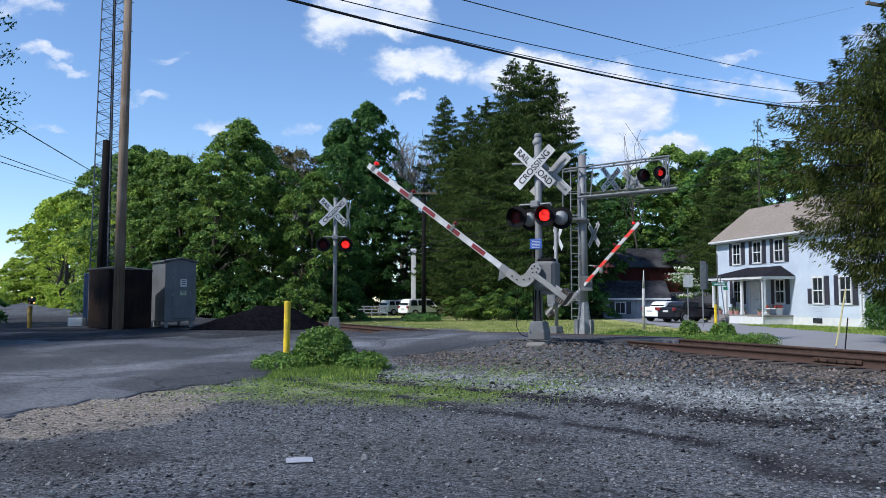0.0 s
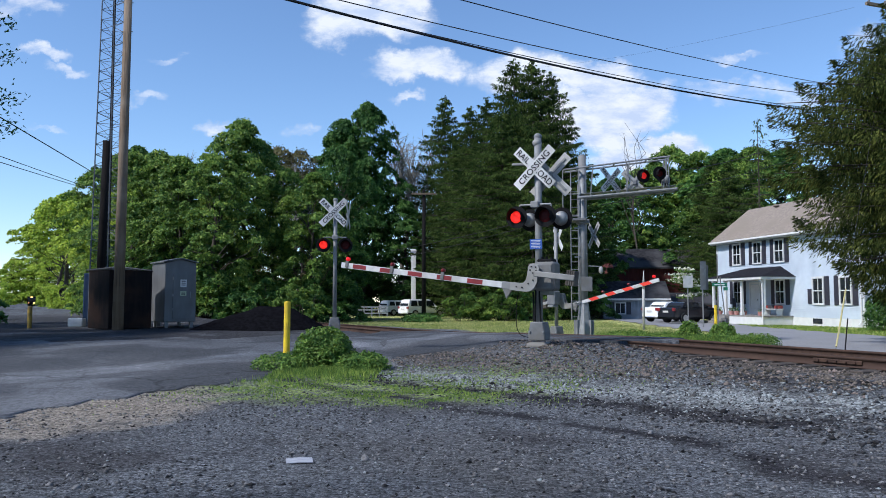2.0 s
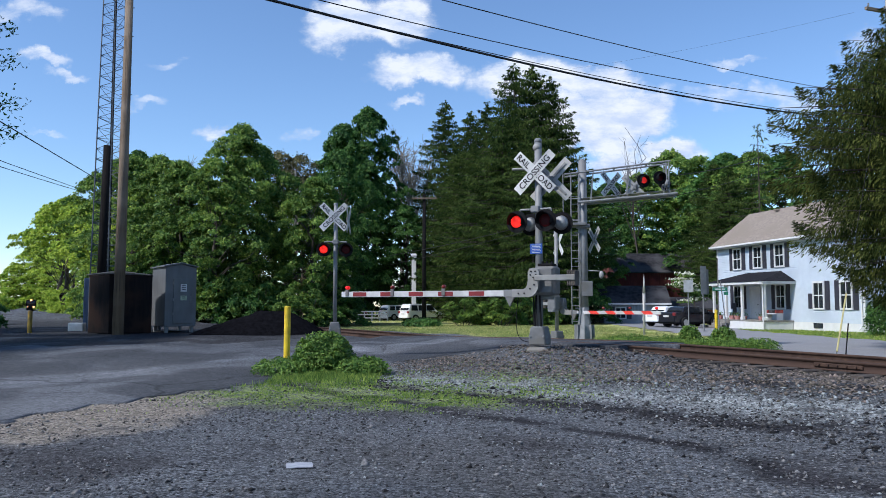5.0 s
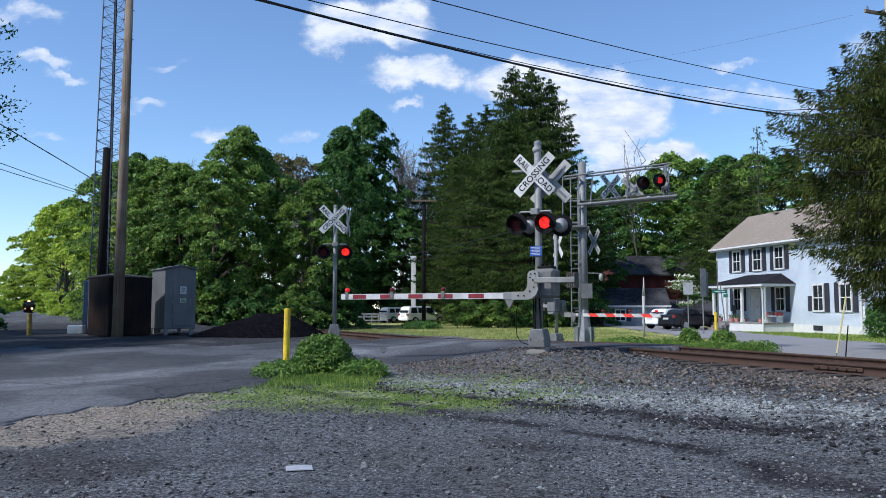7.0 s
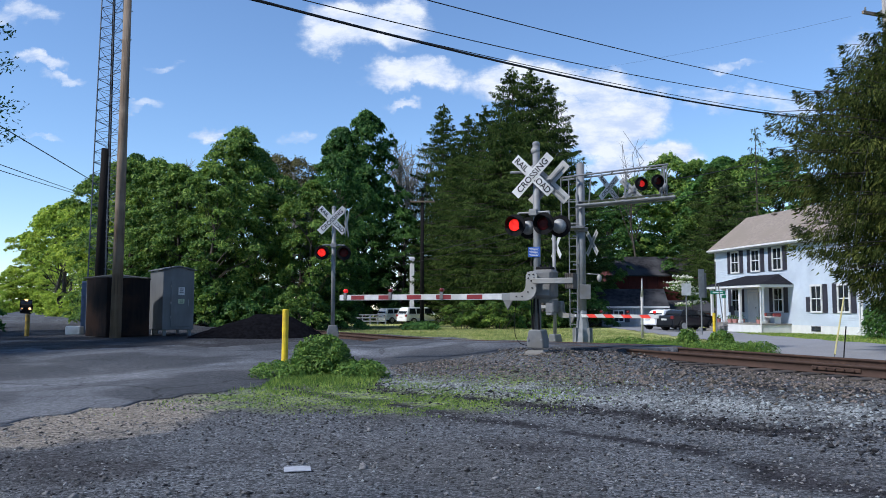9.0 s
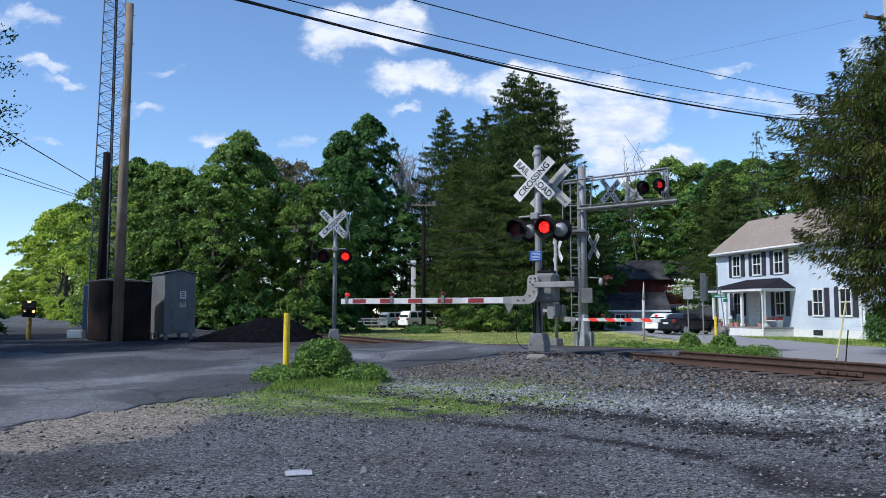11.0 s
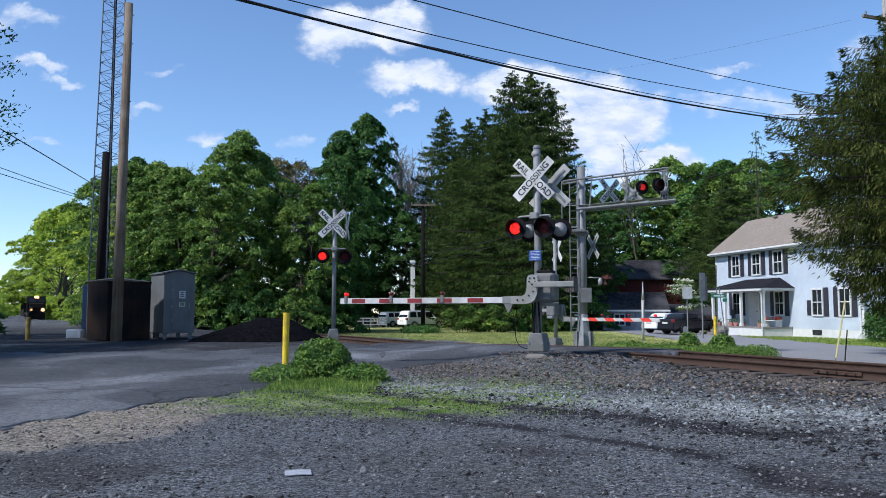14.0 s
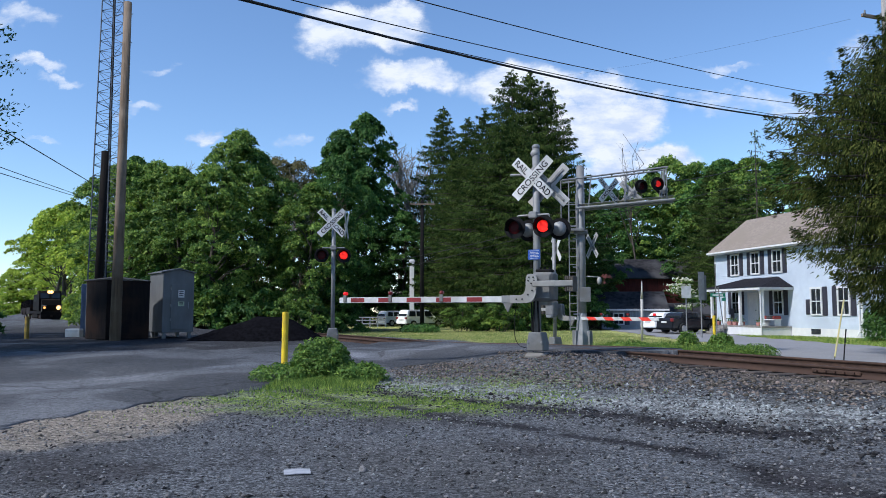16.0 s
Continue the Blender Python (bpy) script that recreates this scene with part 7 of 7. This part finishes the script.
# ballast shoulder on the near side
y = rg.uniform(2, 40, 76000)
q = rg.uniform(-7.2, 2.4, 76000) + 0.25 * np.sin(y * 1.3)
x = track_x(y) + q / 0.89
keep = ~on_road(x, y) & ((y < 19) | (q > -2.6)) & (np.abs(np.abs(q) - 0.755) > 0.06) & (np.abs(x) < 0.62 * y + 1) & (rg.uniform(size=len(y)) < np.where(q < -2.4, 1.0, 0.75))
x, y, q = x[keep], y[keep], q[keep]
p = np.stack([x, y], -1)
zb = np.maximum(land(x, y), track_z(y) - np.interp(np.abs(q), [0, 1.9, 2.7], [0.2, 0.2, 0.75]))
kind = q + 0.36 * (np.clip(y, 8, 17) - 10) + rg.normal(size=len(q)) * 0.35
kind = np.where((y > 13.0) & (q > -2.5) & (rg.uniform(size=len(q)) < 0.5), -5.0, kind)
for lo, hi, sz, mt, lb, sd in ((-5.6, -4.75, 0.024, M_CINDER, "black cinders spilt along the shoulder", 86), (-4.75, -3.0, 0.021, M_STONE, "pale grey ballast stones on the shoulder", 82), (-3.0, 9, 0.026, M_BROWNSTONE, "rust-stained ballast stones beside the rails", 87)):
    k = (kind >= lo) & (kind < hi)
    stones("ballast_stones", p[k], zb[k], sz, sd, mt, lb)


def blades(name, pts, h, w, seed, material, label):
    """Grass blades, one triangle each."""
    rng = np.random.default_rng(seed)
    n = len(pts)
    z = land(pts[:, 0], pts[:, 1])
    a = rng.uniform(0, 6.28, n)
    hh = h * rng.uniform(0.5, 1.4, n)
    d = np.stack([np.cos(a), np.sin(a)], -1) * (w * rng.uniform(0.7, 1.3, n))[:, None]
    lean = rng.normal(size=(n, 2)) * 0.35 * hh[:, None]
    v = np.zeros((n, 3, 3))
    v[:, 0, :2], v[:, 1, :2], v[:, 2, :2] = pts - d, pts + d, pts + lean
    v[:, 0, 2] = v[:, 1, 2] = z - 0.01
    v[:, 2, 2] = z + hh
    return tagged(new(name, np_mesh(name, v.reshape(-1, 3), np.arange(3 * n).reshape(n, 3), material)), label, "grass", kind="stuff")


# grass round the shrub, thinning over the lot
c = rg.normal(size=(15000, 2)) * np.array([1.5, 0.8]) + np.array([-2.4, 16.3])
p = c
p = p[~on_road(p[:, 0], p[:, 1]) & (p[:, 1] < 18.2) & (p[:, 0] < -1.3)]
blades("grass", p, 0.095, 0.009, 83, M_GRASS, "short green grass tufts round the shrub")
c = rg.normal(size=(16000, 2)) * np.array([2.0, 1.3]) + np.array([-1.9, 14.6])
c2 = rg.normal(size=(7000, 2)) * np.array([1.2, 0.6]) + np.array([0.2, 12.6])
p = np.concatenate([c, c2])
cl_ = np.sin(p[:, 0] * 3.1 + np.sin(p[:, 1] * 2.3)) * np.sin(p[:, 1] * 3.7 + p[:, 0])
p = p[~on_road(p[:, 0], p[:, 1]) & (cl_ > -0.15)]
blades("grass", p, 0.028, 0.012, 88, M_GRASS, "thin mossy grass over the gravel")
# verge beyond the crossing
p = rg.uniform(size=(70000, 2)) * np.array([26, 34]) + np.array([-14, 28])
q = (p[:, 0] - track_x(p[:, 1])) * 0.89
p = p[(q > 2.9) & ~on_road(p[:, 0], p[:, 1]) & ~inside(FAR_ROAD, p[:, 0], p[:, 1])]
M_DRY = mat("dry_grass", (0.42, 0.42, 0.18), (0.22, 0.28, 0.08), 0.4, 0.9, island=0.35, transl=0.3, spec=0.1)
blades("grass", p, 0.085, 0.024, 84, M_DRY, "sunlit dry yellow-green grass verge")
p = rg.uniform(size=(26000, 2)) * np.array([10, 26]) + np.array([14.5, 27])
p = p[~inside(FAR_ROAD, p[:, 0], p[:, 1])]
blades("grass", p, 0.07, 0.02, 85, M_GRASS, "mown green lawn before the house")
p = rg.uniform(size=(14000, 2)) * np.array([7.6, 3.6]) + np.array([5.6, 26.4])
q = (p[:, 0] - track_x(p[:, 1])) * 0.89
cl_ = np.sin(p[:, 0] * 2.3 + 0.7) * np.sin(p[:, 1] * 1.9 + p[:, 0] * 0.6)
p = p[(q > 2.6) & (cl_ > -0.5) & (p[:, 0] < 10.6) & ~on_road(p[:, 0], p[:, 1])]
blades("grass", p, 0.34, 0.014, 89, M_GRASS, "tall pale green grass growing beyond the rails")


# ---- what moves ----
def lens_rows(phase):
    """The lit lens comes forward through the dark glass while its side is on."""
    rows = [(0.0, on_at(0.0) == phase)]
    k = 0
    while 0.6 + 0.6585 * k < 16.0:
        t = 0.6 + 0.6585 * k
        rows += [(t - 0.034, rows[-1][1]), (t + 0.034, not rows[-1][1])]
        k += 1
    rows.append((16.0, rows[-1][1]))
    return rows


def on_at(t):
    return 1 if int(math.floor((t - 0.6) / 0.6585)) % 2 else 0


def arc_table():
    y = np.linspace(-40, 440, 4801)
    x = track_x(y)
    s = np.concatenate([[0], np.cumsum(np.hypot(np.diff(x), np.diff(y)))])
    return y, x, s


def on_track(s, table):
    ys, xs, ss = table
    y = float(np.interp(s, ss, ys))
    y2 = float(np.interp(s + 12.0, ss, ys))
    a = Vector((float(track_x(y)), y, float(track_z(y))))
    b = Vector((float(track_x(y2)), y2, float(track_z(y2))))
    d = a - b
    return pose(a.x, a.y, a.z, 0, 0, math.degrees(math.atan2(d.y, d.x)))


def motions():
    for on, phase in LIT:
        rows = []
        for t, lit in lens_rows(phase):
            rows.append((t, pose(0, -0.045 if lit else 0.02, 0)))
        walk(on, rows)
    base = Matrix.Translation(near_arm.matrix_local.translation)
    walk(near_arm, [(t, base @ pose(0, 0, 0, 0, a, 0)) for t, a in ARM_1])
    base2 = Matrix.Translation(gate2_arm.matrix_local.translation)
    walk(gate2_arm, [(t, base2 @ pose(0, 0, 0, 0, a, 0)) for t, a in ARM_2])
    walk(clouds, [(0, pose(3.0, 1800, 1.55)), (16, pose(-13.0, 1800, 1.55))])
    table = arc_table()
    s16 = float(np.interp(116.5, table[0], table[2]))
    for t_, lag in [(loco, 0.0)] + [(w, 21.4 + 15.8 * i) for i, w in enumerate(wagons)]:
        walk(t_, [(t, on_track(s16 + lag + TRAIN_SPEED * (16.0 - t), table)) for t in np.arange(0, 16.01, 0.5)])


TRAIN_SPEED = 16.6
ARM_1 = [(0, 36), (0.5, 28.5), (1.0, 20.5), (1.5, 13.5), (2.0, 7.0), (2.4, 2.5), (2.8, 0.3), (3.2, 0), (16, 0)]
ARM_2 = [(0, 40), (0.5, 33), (1.0, 26), (1.5, 19), (2.0, 12.5), (2.5, 7.0), (3.0, 2.8), (3.4, 1.0), (4.0, 0.5), (6.3, 0), (16, 0)]
motions()
